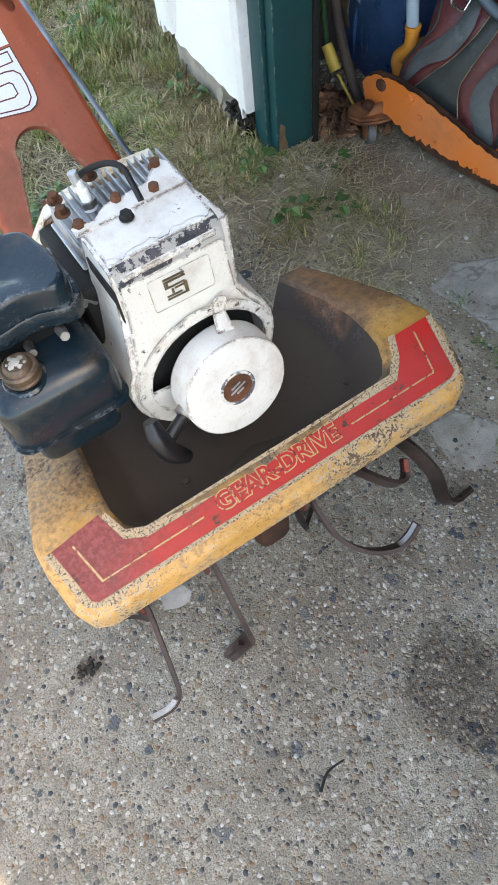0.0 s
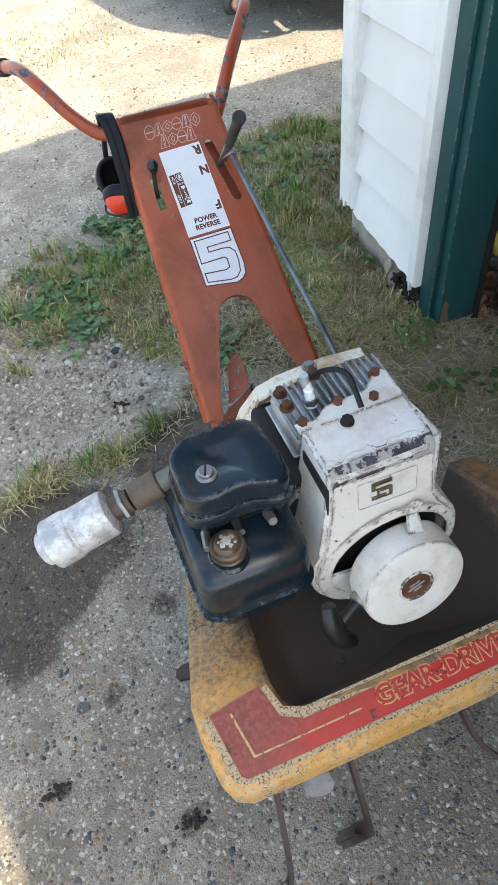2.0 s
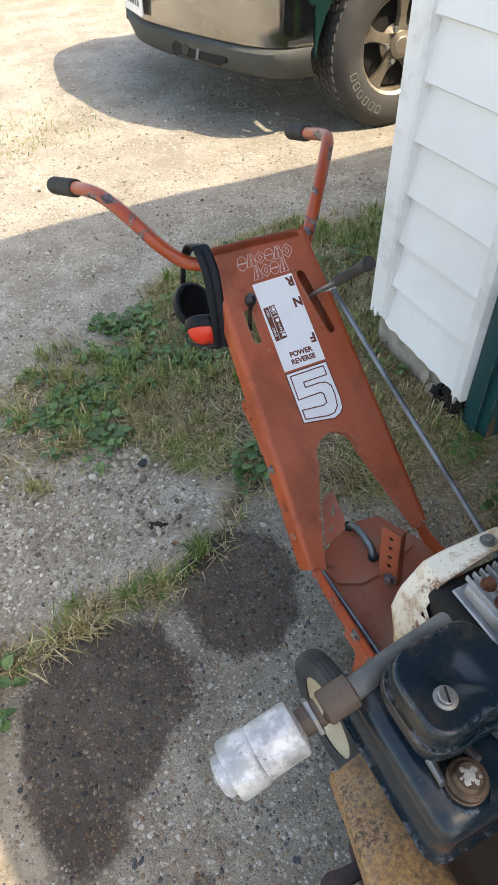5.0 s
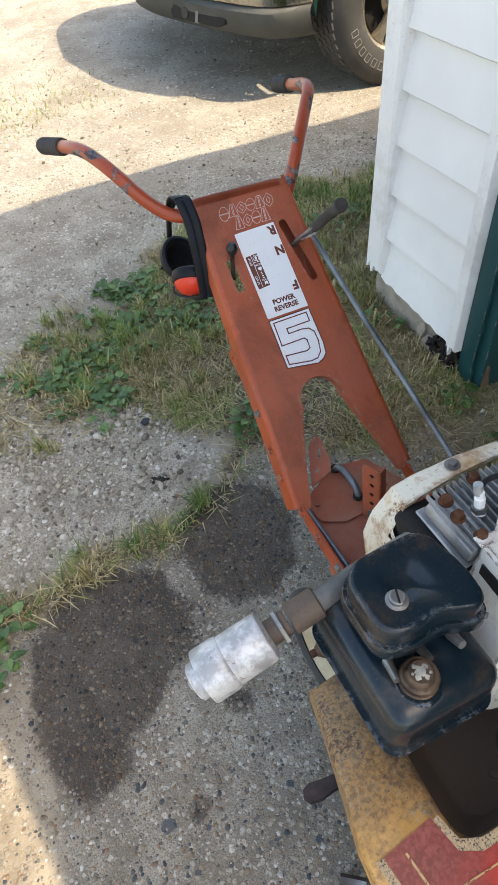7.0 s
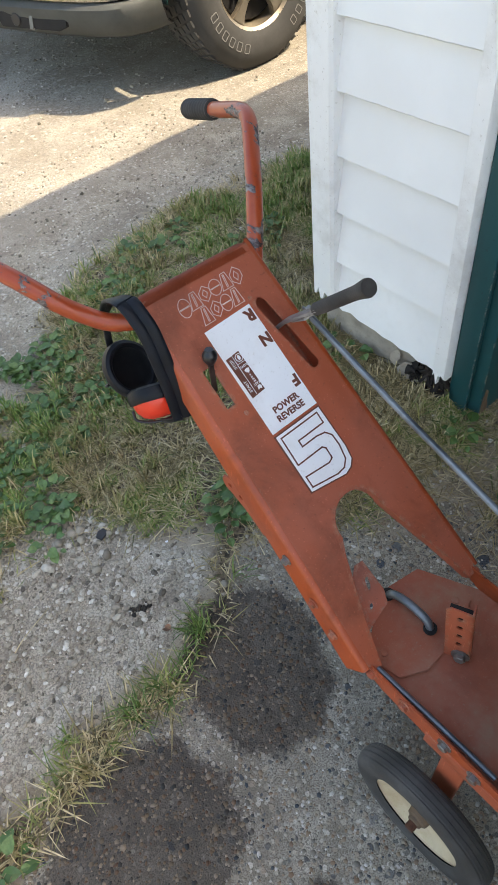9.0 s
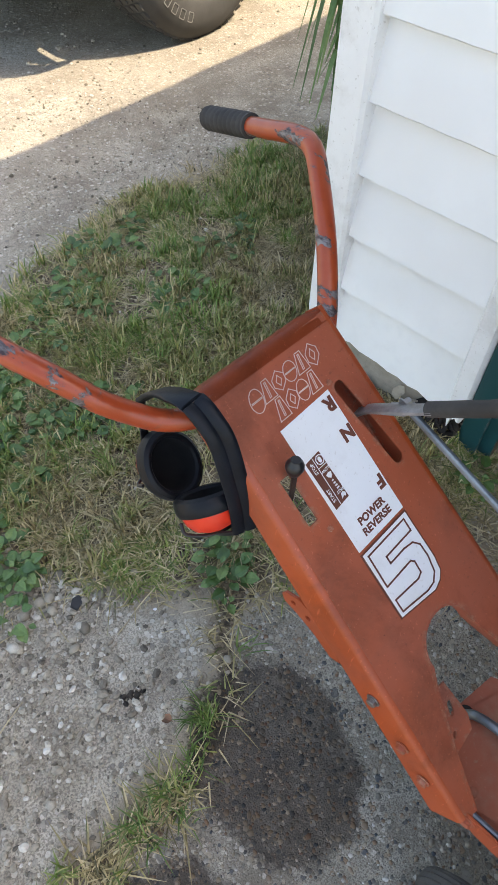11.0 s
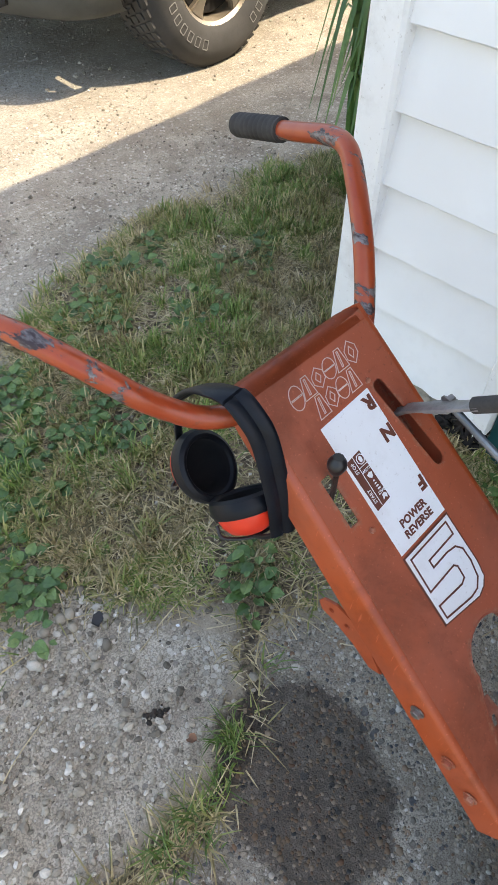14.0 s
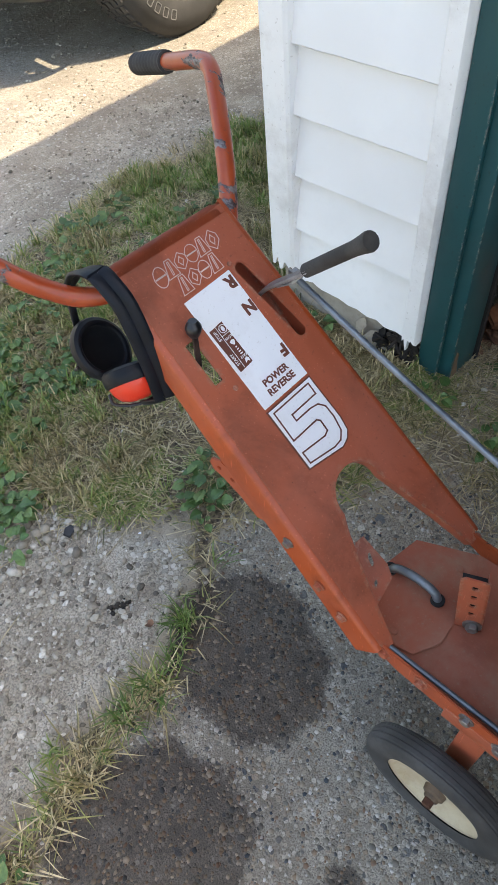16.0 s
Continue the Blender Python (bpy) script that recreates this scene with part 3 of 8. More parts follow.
def ground_zones(x, y):
    """How much concrete, turf, bare soil, crushed stone and oil stain there is at each place."""
    w1, w2 = wobble(x, y, 9, 1), wobble(x, y, 30, 2)
    edge = slab_edge(x) + 0.02 * w1 + 0.012 * w2
    concrete = 1 - smooth01(y, edge - 0.02, edge + 0.03)
    soil_by_door = smooth01(x + 0.62 * (y - 0.7) + 0.05 * w1, 0.40, 0.52) * smooth01(y, 0.36, 0.50) * (1 - smooth01(y + 0.05 * w1, 0.98, 1.12)) * smooth01(x, 0.15, 0.35)
    concrete = concrete * (1 - soil_by_door)
    bare = 1 - 0.85 * smooth01(wobble(x, y, 11, 70) + 0.5 * wobble(x, y, 37, 71), 0.05, 0.55)
    turf_w = within(x, y, TURF_LOOP, 5, 9, 0.045, 0.07)
    turf_l = 0.55 * blob(x, y, -0.38, 1.75, 0.20, 0.32, -25, 7, 9, 0.3, 0.4)
    seam = (1 - smooth01(np.abs(y - edge - 0.02 - 0.02 * w2), 0.0, 0.055 + 0.02 * w1)) * smooth01(w1 + 0.3 * w2, -0.9, -0.2) * (x < 0.15) * (x > -1.2)
    far_left = blob(x, y, -1.15, 0.95, 0.28, 0.5, 10, 8, 8, 0.2, 0.3)
    tufts_far = blob(x, y, -0.25, 4.0, 0.65, 0.35, 15, 9, 6, 0.4, 0.5) * 0.3
    turf = np.clip(np.maximum.reduce([turf_w, turf_l, 0.8 * seam, 0.8 * far_left, tufts_far]), 0, 1) * (1 - 0.7 * soil_by_door * (x > 0.62))
    wet_a = within(x, y, STAIN_A, 11, 21, 0.028, 0.034)
    wet_b = within(x, y, STAIN_B, 13, 21, 0.026, 0.036)
    spots = np.zeros_like(x)
    for i, (cx, cy, r, deep) in enumerate(((-0.64, 0.21, 0.022, 0.75), (-0.425, 0.07, 0.028, 0.75), (0.122, -0.321, 0.12, 0.62), (-0.34, 0.5, 0.035, 0.75), (0.20, -0.08, 0.05, 0.45), (-0.5, 0.35, 0.03, 0.75), (0.12, -0.02, 0.09, 0.36), (-0.15, -0.30, 0.16, 0.25))):
        spots = np.maximum(spots, deep * blob(x, y, cx, cy, r, r * 0.8, 40 * i, 20 + i, 60 if r < 0.05 else 20, 0.25, 0.35))
    stain = np.clip(np.maximum.reduce([wet_a, wet_b, spots]), 0, 1)
    sandy = smooth01(y, 2.55, 3.2) * (1 - 0.7 * smooth01(x, 1.0, 1.9))
    cracked = np.maximum.reduce([within(x, y, loop, 17 + i, 23, 0.012, 0.014) for i, loop in enumerate(FLAGS)])
    gaps = smooth01(x + 0.4 * y + 0.04 * w1, 0.42, 0.50) * smooth01(y, -0.34, -0.26) * (1 - smooth01(y, 0.40, 0.5)) * (1 - cracked)
    fringe = within(x, y, TURF_LOOP, 75, 13, 0.07, 0.09, 0.05) * 0.85 * (y < 2.0)
    joint = 0.8 * (1 - smooth01(np.abs(y - edge - 0.03), 0.02, 0.09)) * (x < 0.15) * (x > -1.2)
    worn = 0.55 * smooth01(wobble(x, y, 8, 76) + 0.5 * wobble(x, y, 27, 77), 0.25, 0.75) * (1 - concrete) * (y < 2.2)
    soil_all = np.maximum.reduce([soil_by_door, 0.9 * blob(x, y, -0.93, 0.62, 0.20, 0.55, 4, 72, 9, 0.2, 0.25), fringe, joint, worn, 0.8 * gaps])
    return {"cracked": cracked, "concrete": np.clip(concrete, 0, 1), "turf": turf, "stain": stain, "soil": np.clip(soil_all, 0, 1), "sandy": sandy, "bare": bare}


def ground_material():
    n = Nodes("yard_ground")
    co = n.coord
    warp = n.add("ShaderNodeVectorMath")
    warp.operation = "ADD"
    wob = n.add("ShaderNodeTexNoise", Scale=60.0, Vector=co)
    sc = n.add("ShaderNodeVectorMath")
    sc.operation = "SCALE"
    n.put(sc, "0", wob.outputs["Color"])
    sc.inputs["Scale"].default_value = 0.012
    n.put(warp, "0", co)
    n.put(warp, "1", sc.outputs[0])
    wco = warp.outputs[0]

    def pebbles(scale, keep, seedcoord):
        cell = n.voronoi(scale, "F1", "Color", seedcoord, 0.95)
        dist = n.voronoi(scale, "F1", "Distance", seedcoord, 0.95)
        sep = n.add("ShaderNodeSeparateColor", Color=cell)
        size = n.ramp(sep.outputs[2], 0.0, 1.0, 0.18, 0.50)
        on = n.math("GREATER_THAN", sep.outputs[1], 1 - keep)
        body = n.ramp(n.math("SUBTRACT", size, dist), -0.02, 0.05)
        return n.math("MULTIPLY", body, on), sep.outputs[0]

    p1, c1 = pebbles(52.0, 0.62, wco)
    p2, c2 = pebbles(120.0, 0.7, wco)
    p3, c3 = pebbles(28.0, 0.16, wco)
    tones = lambda c: n.colours(c, (0.0, (0.045, 0.058, 0.07)), (0.14, (0.17, 0.15, 0.125)), (0.40, (0.36, 0.31, 0.235)), (0.55, (0.24, 0.155, 0.095)), (0.72, (0.42, 0.365, 0.285)), (1.0, (0.54, 0.50, 0.43)))
    # exposed-aggregate concrete
    paste = n.mix(n.ramp(n.noise(14, 6), 0.3, 0.7), (0.26, 0.23, 0.18), (0.43, 0.39, 0.32))
    # dark grain, which also paints shaded crevices into the paste
    paste = n.mix(n.ramp(n.noise(300, 5, 0.75), 0.44, 0.60, 0, 0.8), paste, (0.115, 0.098, 0.076))
    paste = n.mix(n.ramp(n.noise(3.2, 7, 0.7), 0.44, 0.66, 0, 0.85), paste, (0.165, 0.132, 0.10))
    conc = n.mix(n.math("MULTIPLY", p2, 0.75), paste, tones(c2))
    conc = n.mix(n.math("MULTIPLY", p1, 0.85), conc, tones(c1))
    conc = n.mix(n.math("MULTIPLY", p3, 0.9), conc, n.colours(c3, (0.0, (0.045, 0.06, 0.08)), (0.45, (0.10, 0.11, 0.12)), (1.0, (0.32, 0.28, 0.23))))
    conc = n.mix(n.ramp(n.attr("cracked"), 0.3, 0.7, 0, 0.88), conc, n.mix(n.ramp(n.noise(16, 6), 0.35, 0.65), (0.33, 0.305, 0.26), (0.46, 0.43, 0.375)))
    grime = n.math("MULTIPLY", n.attr("cracked"), n.ramp(n.noise(13, 7, 0.75), 0.46, 0.62, 0, 0.75))
    conc = n.mix(grime, conc, n.mix(n.noise(170, 4), (0.20, 0.165, 0.125), (0.30, 0.265, 0.21)))
    grit = n.math("MULTIPLY", n.attr("cracked"), n.ramp(n.noise(420, 3, 0.7), 0.58, 0.66, 0, 0.7))
    conc = n.mix(grit, conc, (0.10, 0.085, 0.07))
    rift = n.math("ABSOLUTE", n.math("SUBTRACT", n.noise(1.7, 5, 0.5, dist=0.4), 0.5))
    split = n.math("MULTIPLY", n.ramp(rift, 0.001, 0.005, 1, 0), n.ramp(n.attr("cracked"), 0.3, 0.6))
    conc = n.mix(n.math("MULTIPLY", split, 0.4), conc, (0.05, 0.042, 0.033))
    # crushed stone and sand of the drive
    g1, k1 = pebbles(75.0, 0.75, co)
    fines = n.mix(n.ramp(n.noise(8, 6), 0.3, 0.7), (0.36, 0.310, 0.235), (0.57, 0.515, 0.42))
    # dark noise puts shaded crevices between the stones into the colour
    fines = n.mix(n.ramp(n.noise(230, 5, 0.7), 0.44, 0.58, 0, 0.65), fines, (0.12, 0.102, 0.08))
    fines = n.mix(n.ramp(n.noise(5, 6, 0.7), 0.48, 0.66, 0, 0.6), fines, (0.19, 0.155, 0.12))
    gravel = n.mix(n.math("MULTIPLY", g1, 0.8), fines, n.colours(k1, (0, (0.18, 0.165, 0.145)), (0.4, (0.43, 0.39, 0.315)), (1.0, (0.68, 0.64, 0.56))))
    sand = n.mix(n.ramp(n.noise(3.0, 6), 0.35, 0.65), (0.31, 0.272, 0.218), (0.46, 0.425, 0.36))
    sand = n.mix(n.ramp(n.noise(120, 5, 0.7), 0.45, 0.62, 0, 0.6), sand, (0.17, 0.14, 0.105))
    g2, k2 = pebbles(34.0, 0.5, co)
    sand = n.mix(n.math("MULTIPLY", g1, 0.5), sand, (0.50, 0.46, 0.40))
    sand = n.mix(n.math("MULTIPLY", g2, 0.6), sand, n.colours(k2, (0, (0.2, 0.18, 0.15)), (1.0, (0.60, 0.56, 0.50))))
    gravel = n.mix(n.attr("sandy"), gravel, sand)
    # trodden soil
    soil = n.mix(n.ramp(n.noise(11, 7, 0.7), 0.3, 0.7), (0.21, 0.165, 0.115), (0.40, 0.335, 0.25))
    soil = n.mix(n.ramp(n.noise(180, 4), 0.5, 0.7, 0, 0.7), soil, (0.30, 0.26, 0.19))
    soil = n.mix(n.math("MULTIPLY", g1, 0.25), soil, (0.33, 0.30, 0.26))
    # straw tone, its dark end painting shade between the grass blades
    thatch_gaps = n.mix(n.ramp(n.noise(60, 7, 0.75), 0.38, 0.62), (0.050, 0.038, 0.026), (0.24, 0.18, 0.115))
    ragged = n.noise(90, 5, 0.7)

    def mask(name, lo=0.35, hi=0.65, amount=0.5):
        v = n.math("ADD", n.attr(name), n.math("MULTIPLY", n.math("SUBTRACT", ragged, 0.5), amount))
        return n.ramp(v, lo, hi)

    col = n.mix(mask("concrete"), gravel, conc)
    col = n.mix(mask("soil", 0.3, 0.7, 0.8), col, soil)
    col = n.mix(mask("turf", 0.3, 0.75, 0.9), col, thatch_gaps)
    dark = n.mix(1.0, col, (0.140, 0.103, 0.074))
    mul = dark.node
    mul.blend_type = "MULTIPLY"
    stain = n.math("MULTIPLY", mask("stain", 0.24, 0.78, 1.2), n.ramp(n.noise(26, 5), 0.3, 0.7, 0.85, 1.0))
    col = n.mix(n.math("MULTIPLY", stain, 0.9), col, dark)
    h = n.math("ADD", n.math("MULTIPLY", p1, 0.5), n.math("MULTIPLY", n.noise(300, 4), 0.55))
    h = n.math("ADD", h, n.math("MULTIPLY", n.noise(20, 6), 1.2))
    h = n.math("ADD", h, n.math("ADD", n.math("MULTIPLY", g1, 0.5), n.math("MULTIPLY", p3, 0.4)))
    h = n.mix(n.ramp(n.attr("cracked"), 0.3, 0.7), h, n.math("ADD", n.math("MULTIPLY", n.noise(240, 4), 0.35), n.math("ADD", n.math("MULTIPLY", n.noise(9, 5), 0.5), 1.0)))
    n.bump(h, 0.9, 0.005)
    return n.done(col, n.ramp(stain, 0, 1, 0.9, 0.55))


ground = tagged(new("ground", ground_mesh()), "worn aggregate concrete, crushed stone and turf in a yard", "ground", kind="structure")
ground.data.materials.append(ground_material())

# ---- shed ----
WALL_X, FACE_TOP = 0.605, 2.25


def build_shed():
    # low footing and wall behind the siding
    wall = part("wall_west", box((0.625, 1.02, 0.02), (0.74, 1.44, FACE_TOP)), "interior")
    tagged(wall, "timber wall of a shed behind white siding", "wall", kind="structure")
    footing = part("wall_footing", box((0.612, 1.0, -0.05), (0.70, 1.452, 0.225), 0.006), "masonry")
    tagged(footing, "crumbling cement footing under the white siding", "footing", kind="structure")
    # lapped siding, each course tipped out at its foot
    z, k = 0.225, 0
    while z < FACE_TOP:
        top = z + 0.152
        bm = bmesh.new()
        xs = ((0.590, z), (0.585, z + 0.004), (0.6115, top), (0.6215, top), (0.6215, z + 0.012), (0.600, z))
        n = 12
        rings = []
        for i in range(n + 1):
            y = 1.052 + (1.392 - 1.052) * i / n
            rings.append([])
            for j, (x, zz) in enumerate(xs):
                dz = 0.0
                if k == 0 and j in (0, 1, 5):
                    dz = -0.028 * (1 - i / n) + 0.004 * math.sin(9 * i)
                rings[-1].append(bm.verts.new((x + 0.0012 * math.sin(2.1 * i + k), y, zz + dz)))
        for a, b in zip(rings, rings[1:]):
            for j in range(len(xs)):
                q = (j + 1) % len(xs)
                bm.faces.new((a[j], a[q], b[q], b[j]))
        bm.faces.new(rings[0])
        bm.faces.new(rings[-1])
        part("siding_board", bm, "siding", wall)
        z, k = z + 0.1358, k + 1
    # ragged corner post of the siding
    def ragged_post(y0, y1, x0, x1, foot, seed):
        r = random.Random(seed)
        bm = bmesh.new()
        n = 10
        low = [foot + r.uniform(-0.018, 0.022) for _ in range(n + 1)]
        prof = [(y0 + (y1 - y0) * i / n, x0 if 1 <= i <= n - 1 else x0 + 0.006) for i in range(n + 1)]
        a = [bm.verts.new((x, y, l)) for (y, x), l in zip(prof, low)]
        b = [bm.verts.new((x, y, FACE_TOP)) for y, x in prof]
        for i in range(n):
            bm.faces.new((a[i], a[i + 1], b[i + 1], b[i]))
        geo = bmesh.ops.extrude_face_region(bm, geom=bm.faces[:])
        bmesh.ops.translate(bm, verts=[g for g in geo["geom"] if isinstance(g, bmesh.types.BMVert)], vec=(x1 - x0, 0, 0))
        return bm
    trim = part("trim_corner", ragged_post(1.386, 1.460, 0.570, 0.622, 0.255, 3), "siding_trim")
    tagged(trim, "white vinyl corner post, torn at its foot", "trim", kind="structure")
    trim2 = part("trim_door", ragged_post(1.022, 1.062, 0.580, 0.640, 0.185, 5), "siding_trim")
    tagged(trim2, "white vinyl edge strip beside the teal post, cracked at its foot", "trim", kind="structure")
    # rotted, torn board end under the siding
    r = random.Random(8)
    bm = bmesh.new()
    for i in range(26):
        y, z = r.uniform(1.03, 1.13), r.uniform(0.11, 0.20)
        m = pose(0.606 + r.uniform(-0.012, 0.008), y, z, r.uniform(-50, 50), r.uniform(-40, 40), r.uniform(0, 360))
        box((-0.014, -0.003, -0.022), (0.014, 0.003, 0.02), 0, m, bm)
    torn = part("rotten_board", bm, "rotten")
    tagged(torn, "black rotten board end with peeling flakes under siding", "rotten wood", kind="structure")
    bm = bmesh.new()
    for y, z, s in ((1.15, 0.13, 1.0), (1.12, 0.10, 0.7), (1.185, 0.165, 0.6)):
        slab([(-0.02, -0.04), (0.006, -0.055), (0.016, -0.02), (0.024, 0.005), (0.01, 0.04), (-0.01, 0.03), (-0.026, 0.0)], 0.002, pose(0.596, y, z, 90, 8, -80) @ Matrix.Scale(s, 4), bm=bm)
    flake = part("peeling_flake", bm, "masonry")
    tagged(flake, "loose flake of cement skin hanging off a footing", "flake", kind="structure")
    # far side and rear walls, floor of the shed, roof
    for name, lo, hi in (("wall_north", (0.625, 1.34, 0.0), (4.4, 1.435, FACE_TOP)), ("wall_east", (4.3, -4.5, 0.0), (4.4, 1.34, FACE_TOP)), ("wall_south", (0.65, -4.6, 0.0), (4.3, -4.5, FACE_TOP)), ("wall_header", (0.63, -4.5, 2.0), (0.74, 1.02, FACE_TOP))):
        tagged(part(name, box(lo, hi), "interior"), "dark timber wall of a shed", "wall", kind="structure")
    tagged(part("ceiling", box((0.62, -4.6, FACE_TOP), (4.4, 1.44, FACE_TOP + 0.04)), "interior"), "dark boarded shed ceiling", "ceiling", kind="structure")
    tagged(part("roof", slab([(ROOF_X - ROOF_SKEW * (-4.8 - ROOF_MID), -4.8), (4.7, -4.8), (4.7, ROOF_Y), (ROOF_X - ROOF_SKEW * (ROOF_Y - ROOF_MID), ROOF_Y)], 0.08, Matrix.Translation((0, 0, FACE_TOP + 0.13)), (), 0.01), "roof"), "flat overhanging felt roof of a shed", "roof", kind="structure")
    # door post, teal with bare wood at its foot
    post = part("door_frame", box((0.618, 0.938, 0.02), (0.73, 1.020, 2.0), 0.004), "teal")
    tagged(post, "teal painted timber door post with chipped edges", "door frame", kind="structure")
    part("post_casing", box((0.604, 0.968, 0.09), (0.6175, 1.021, 2.0), 0.003), "teal", post)
    part("bare_patch", slab([(0.0, 0.0), (0.030, 0.0), (0.027, 0.03), (0.020, 0.05), (0.022, 0.075), (0.008, 0.09), (0.003, 0.06)], 0.002, frame_of((0.622, 0.9375, 0.10), (1, 0, 0), (0, 0, 1))), "teal_bare", post, "bare weathered wood where paint peeled")
    # near-black strip painted for the shaded gap behind the post
    part("door_stop", box((0.7305, 0.932, 0.03), (0.748, 1.0, 2.0), 0.003), "dark", post)


M["rotten"] = plain("rotten_wood", (0.03, 0.022, 0.018), 0.95, 0, 0.4, 60, 0.6)
FALL = SUN_FROM / SUN_FROM.z
ROOF_X = -0.76 + FALL.x * (FACE_TOP + 0.13)
ROOF_SKEW, ROOF_MID = 0.17, 0.25 + FALL.y * (FACE_TOP + 0.13)
ROOF_Y = 2.93 + FALL.y * (FACE_TOP + 0.13 - 0.04)
build_shed()

# ---- tiller ----
def rim_z(y):
    """Height of the shield's rim: it rises behind the front edge, then falls off towards the rear."""
    return 0.428 + 0.33 * min(max(y, -0.03), 0.09) - 0.26 * max(0.0, y - 0.13)


def build_deck(tiller):
    outer = [(-0.283, 0.315), (-0.297, 0.25), (-0.318, 0.17), (-0.336, 0.10), (-0.338, 0.06), (-0.332, 0.005), (-0.322, -0.014), (-0.30, -0.024), (-0.15, -0.026), (0.0, -0.027), (0.15, -0.027),
             (0.295, -0.027), (0.316, -0.018), (0.328, 0.005), (0.338, 0.06), (0.336, 0.10), (0.322, 0.165), (0.300, 0.24), (0.268, 0.335)]
    inner = [(-0.212, 0.315), (-0.216, 0.25), (-0.222, 0.17), (-0.228, 0.11), (-0.228, 0.085), (-0.222, 0.062), (-0.208, 0.048), (-0.19, 0.045), (-0.12, 0.043), (0.0, 0.043), (0.13, 0.043),
             (0.195, 0.045), (0.212, 0.05), (0.226, 0.068), (0.234, 0.09), (0.238, 0.12), (0.242, 0.17), (0.236, 0.24), (0.215, 0.33)]
    bm = bmesh.new()

    def ring(pts, zf, grow=0.0):
        out = []
        for i, (x, y) in enumerate(pts):
            d = Vector((x, y - 0.13)).normalized() * grow
            out.append(bm.verts.new((x + d.x, y + d.y, zf(x, y))))
        return out
    loops = [
        ring(outer, lambda x, y: rim_z(y) - 0.048, 0.001),
        ring(outer, lambda x, y: rim_z(y) - 0.012, 0.002),
        ring(outer, lambda x, y: rim_z(y) - 0.004, -0.001),
        ring(outer, lambda x, y: rim_z(y), -0.007),
        ring(inner, lambda x, y: rim_z(y) + 0.001, 0.006),
        ring(inner, lambda x, y: rim_z(y) - 0.004, -0.002),
        ring(inner, lambda x, y: 0.394, -0.036),
        ring(inner, lambda x, y: 0.384, -0.052),
    ]
    for k, (a, b) in enumerate(zip(loops, loops[1:])):
        for i in range(len(a) - 1):
            f = bm.faces.new((a[i], a[i + 1], b[i + 1], b[i]))
            c = f.calc_center_median()
            f.material_index = 0 if k < 5 else 1
            if c.x > 0.1 and c.y > 0.12 and k == 5:
                f.material_index = 2
    f = bm.faces.new(loops[-1])
    f.material_index = 1
    bmesh.ops.recalc_face_normals(bm, faces=bm.faces)
    bm.normal_update()
    if f.normal.z < 0:
        bmesh.ops.reverse_faces(bm, faces=bm.faces[:])
    probe = loops[3][9]
    level = probe.co.z
    bmesh.ops.solidify(bm, geom=bm.faces[:], thickness=0.003)
    over = max(v.co.z for v in bm.verts if abs(v.co.x) < 0.01 and -0.03 < v.co.y < 0.0) - level
    bmesh.ops.translate(bm, verts=bm.verts[:], vec=(0, 0, -max(0.0, over)))
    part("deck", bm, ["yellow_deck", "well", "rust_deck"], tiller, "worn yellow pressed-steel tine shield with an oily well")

    def on_rim(u, v, lift=0.0012):
        return Vector((u, v, rim_z(v) + lift))

    def rim_part(name, outline, material, lift, label=""):
        b = slab(outline, 0)
        bmesh.ops.subdivide_edges(b, edges=b.edges[:], cuts=2)
        for v in b.verts:
            v.co = on_rim(v.co.x, v.co.y, lift)
        return part(name, b, material, tiller, label)
    rim_part("red_label", [(-0.298, -0.006), (0.296, -0.006), (0.307, 0.0), (0.321, 0.088), (0.262, 0.088), (0.247, 0.056), (0.222, 0.0305), (-0.202, 0.0305), (-0.230, 0.044), (-0.243, 0.088), (-0.318, 0.078), (-0.305, 0.0)], "red_label", 0.0022, "scuffed red warning-red label band with yellow lettering")
    rim_part("bare_edge", [(-0.243, 0.084), (-0.230, 0.0445), (-0.202, 0.031), (0.222, 0.031), (0.248, 0.056), (0.2625, 0.090), (0.251, 0.092), (0.238, 0.064), (0.218, 0.0435), (-0.196, 0.0435), (-0.222, 0.054), (-0.233, 0.086)], "flaked_cream", 0.0019, "cream primer laid bare along the edge of the well")
    rim_part("bare_edge", [(-0.300, -0.0125), (0.298, -0.0125), (0.316, -0.004), (0.332, 0.088), (0.3215, 0.089), (0.3075, -0.0005), (0.296, -0.0065), (-0.298, -0.0065), (-0.3055, -0.0005), (-0.3185, 0.078), (-0.330, 0.078), (-0.316, -0.004)], "flaked_cream", 0.0019)
    line = 0.0022
    for outline in ([(-0.282, 0.012), (-0.125, 0.012), (-0.125, 0.012 + line), (-0.279, 0.012 + line), (-0.2895, 0.07), (-0.2925, 0.07)],
                    [(0.125, 0.012), (0.279, 0.012), (0.292, 0.078), (0.289, 0.078), (0.2765, 0.012 + line), (0.125, 0.012 + line)]):
        rim_part("label_line", outline, "label_line", 0.0034)
    tilt = math.degrees(math.atan(0.33))
    lettering("label_text", "GEAR-DRIVE", 0.036, pose(0.0, 0.0165, rim_z(0.0165) + 0.0034, tilt, 0, 0) @ Matrix.Diagonal((1.02, 1.0, 1, 1)), "label_line", tiller, "red GEAR-DRIVE lettering in a worn yellow outline", bold=0.0022)
    lettering("label_text", "GEAR-DRIVE", 0.036, pose(0.0, 0.0165, rim_z(0.0165) + 0.0040, tilt, 0, 0) @ Matrix.Diagonal((1.02, 1.0, 1, 1)), "red_label", tiller, bold=0.0004)
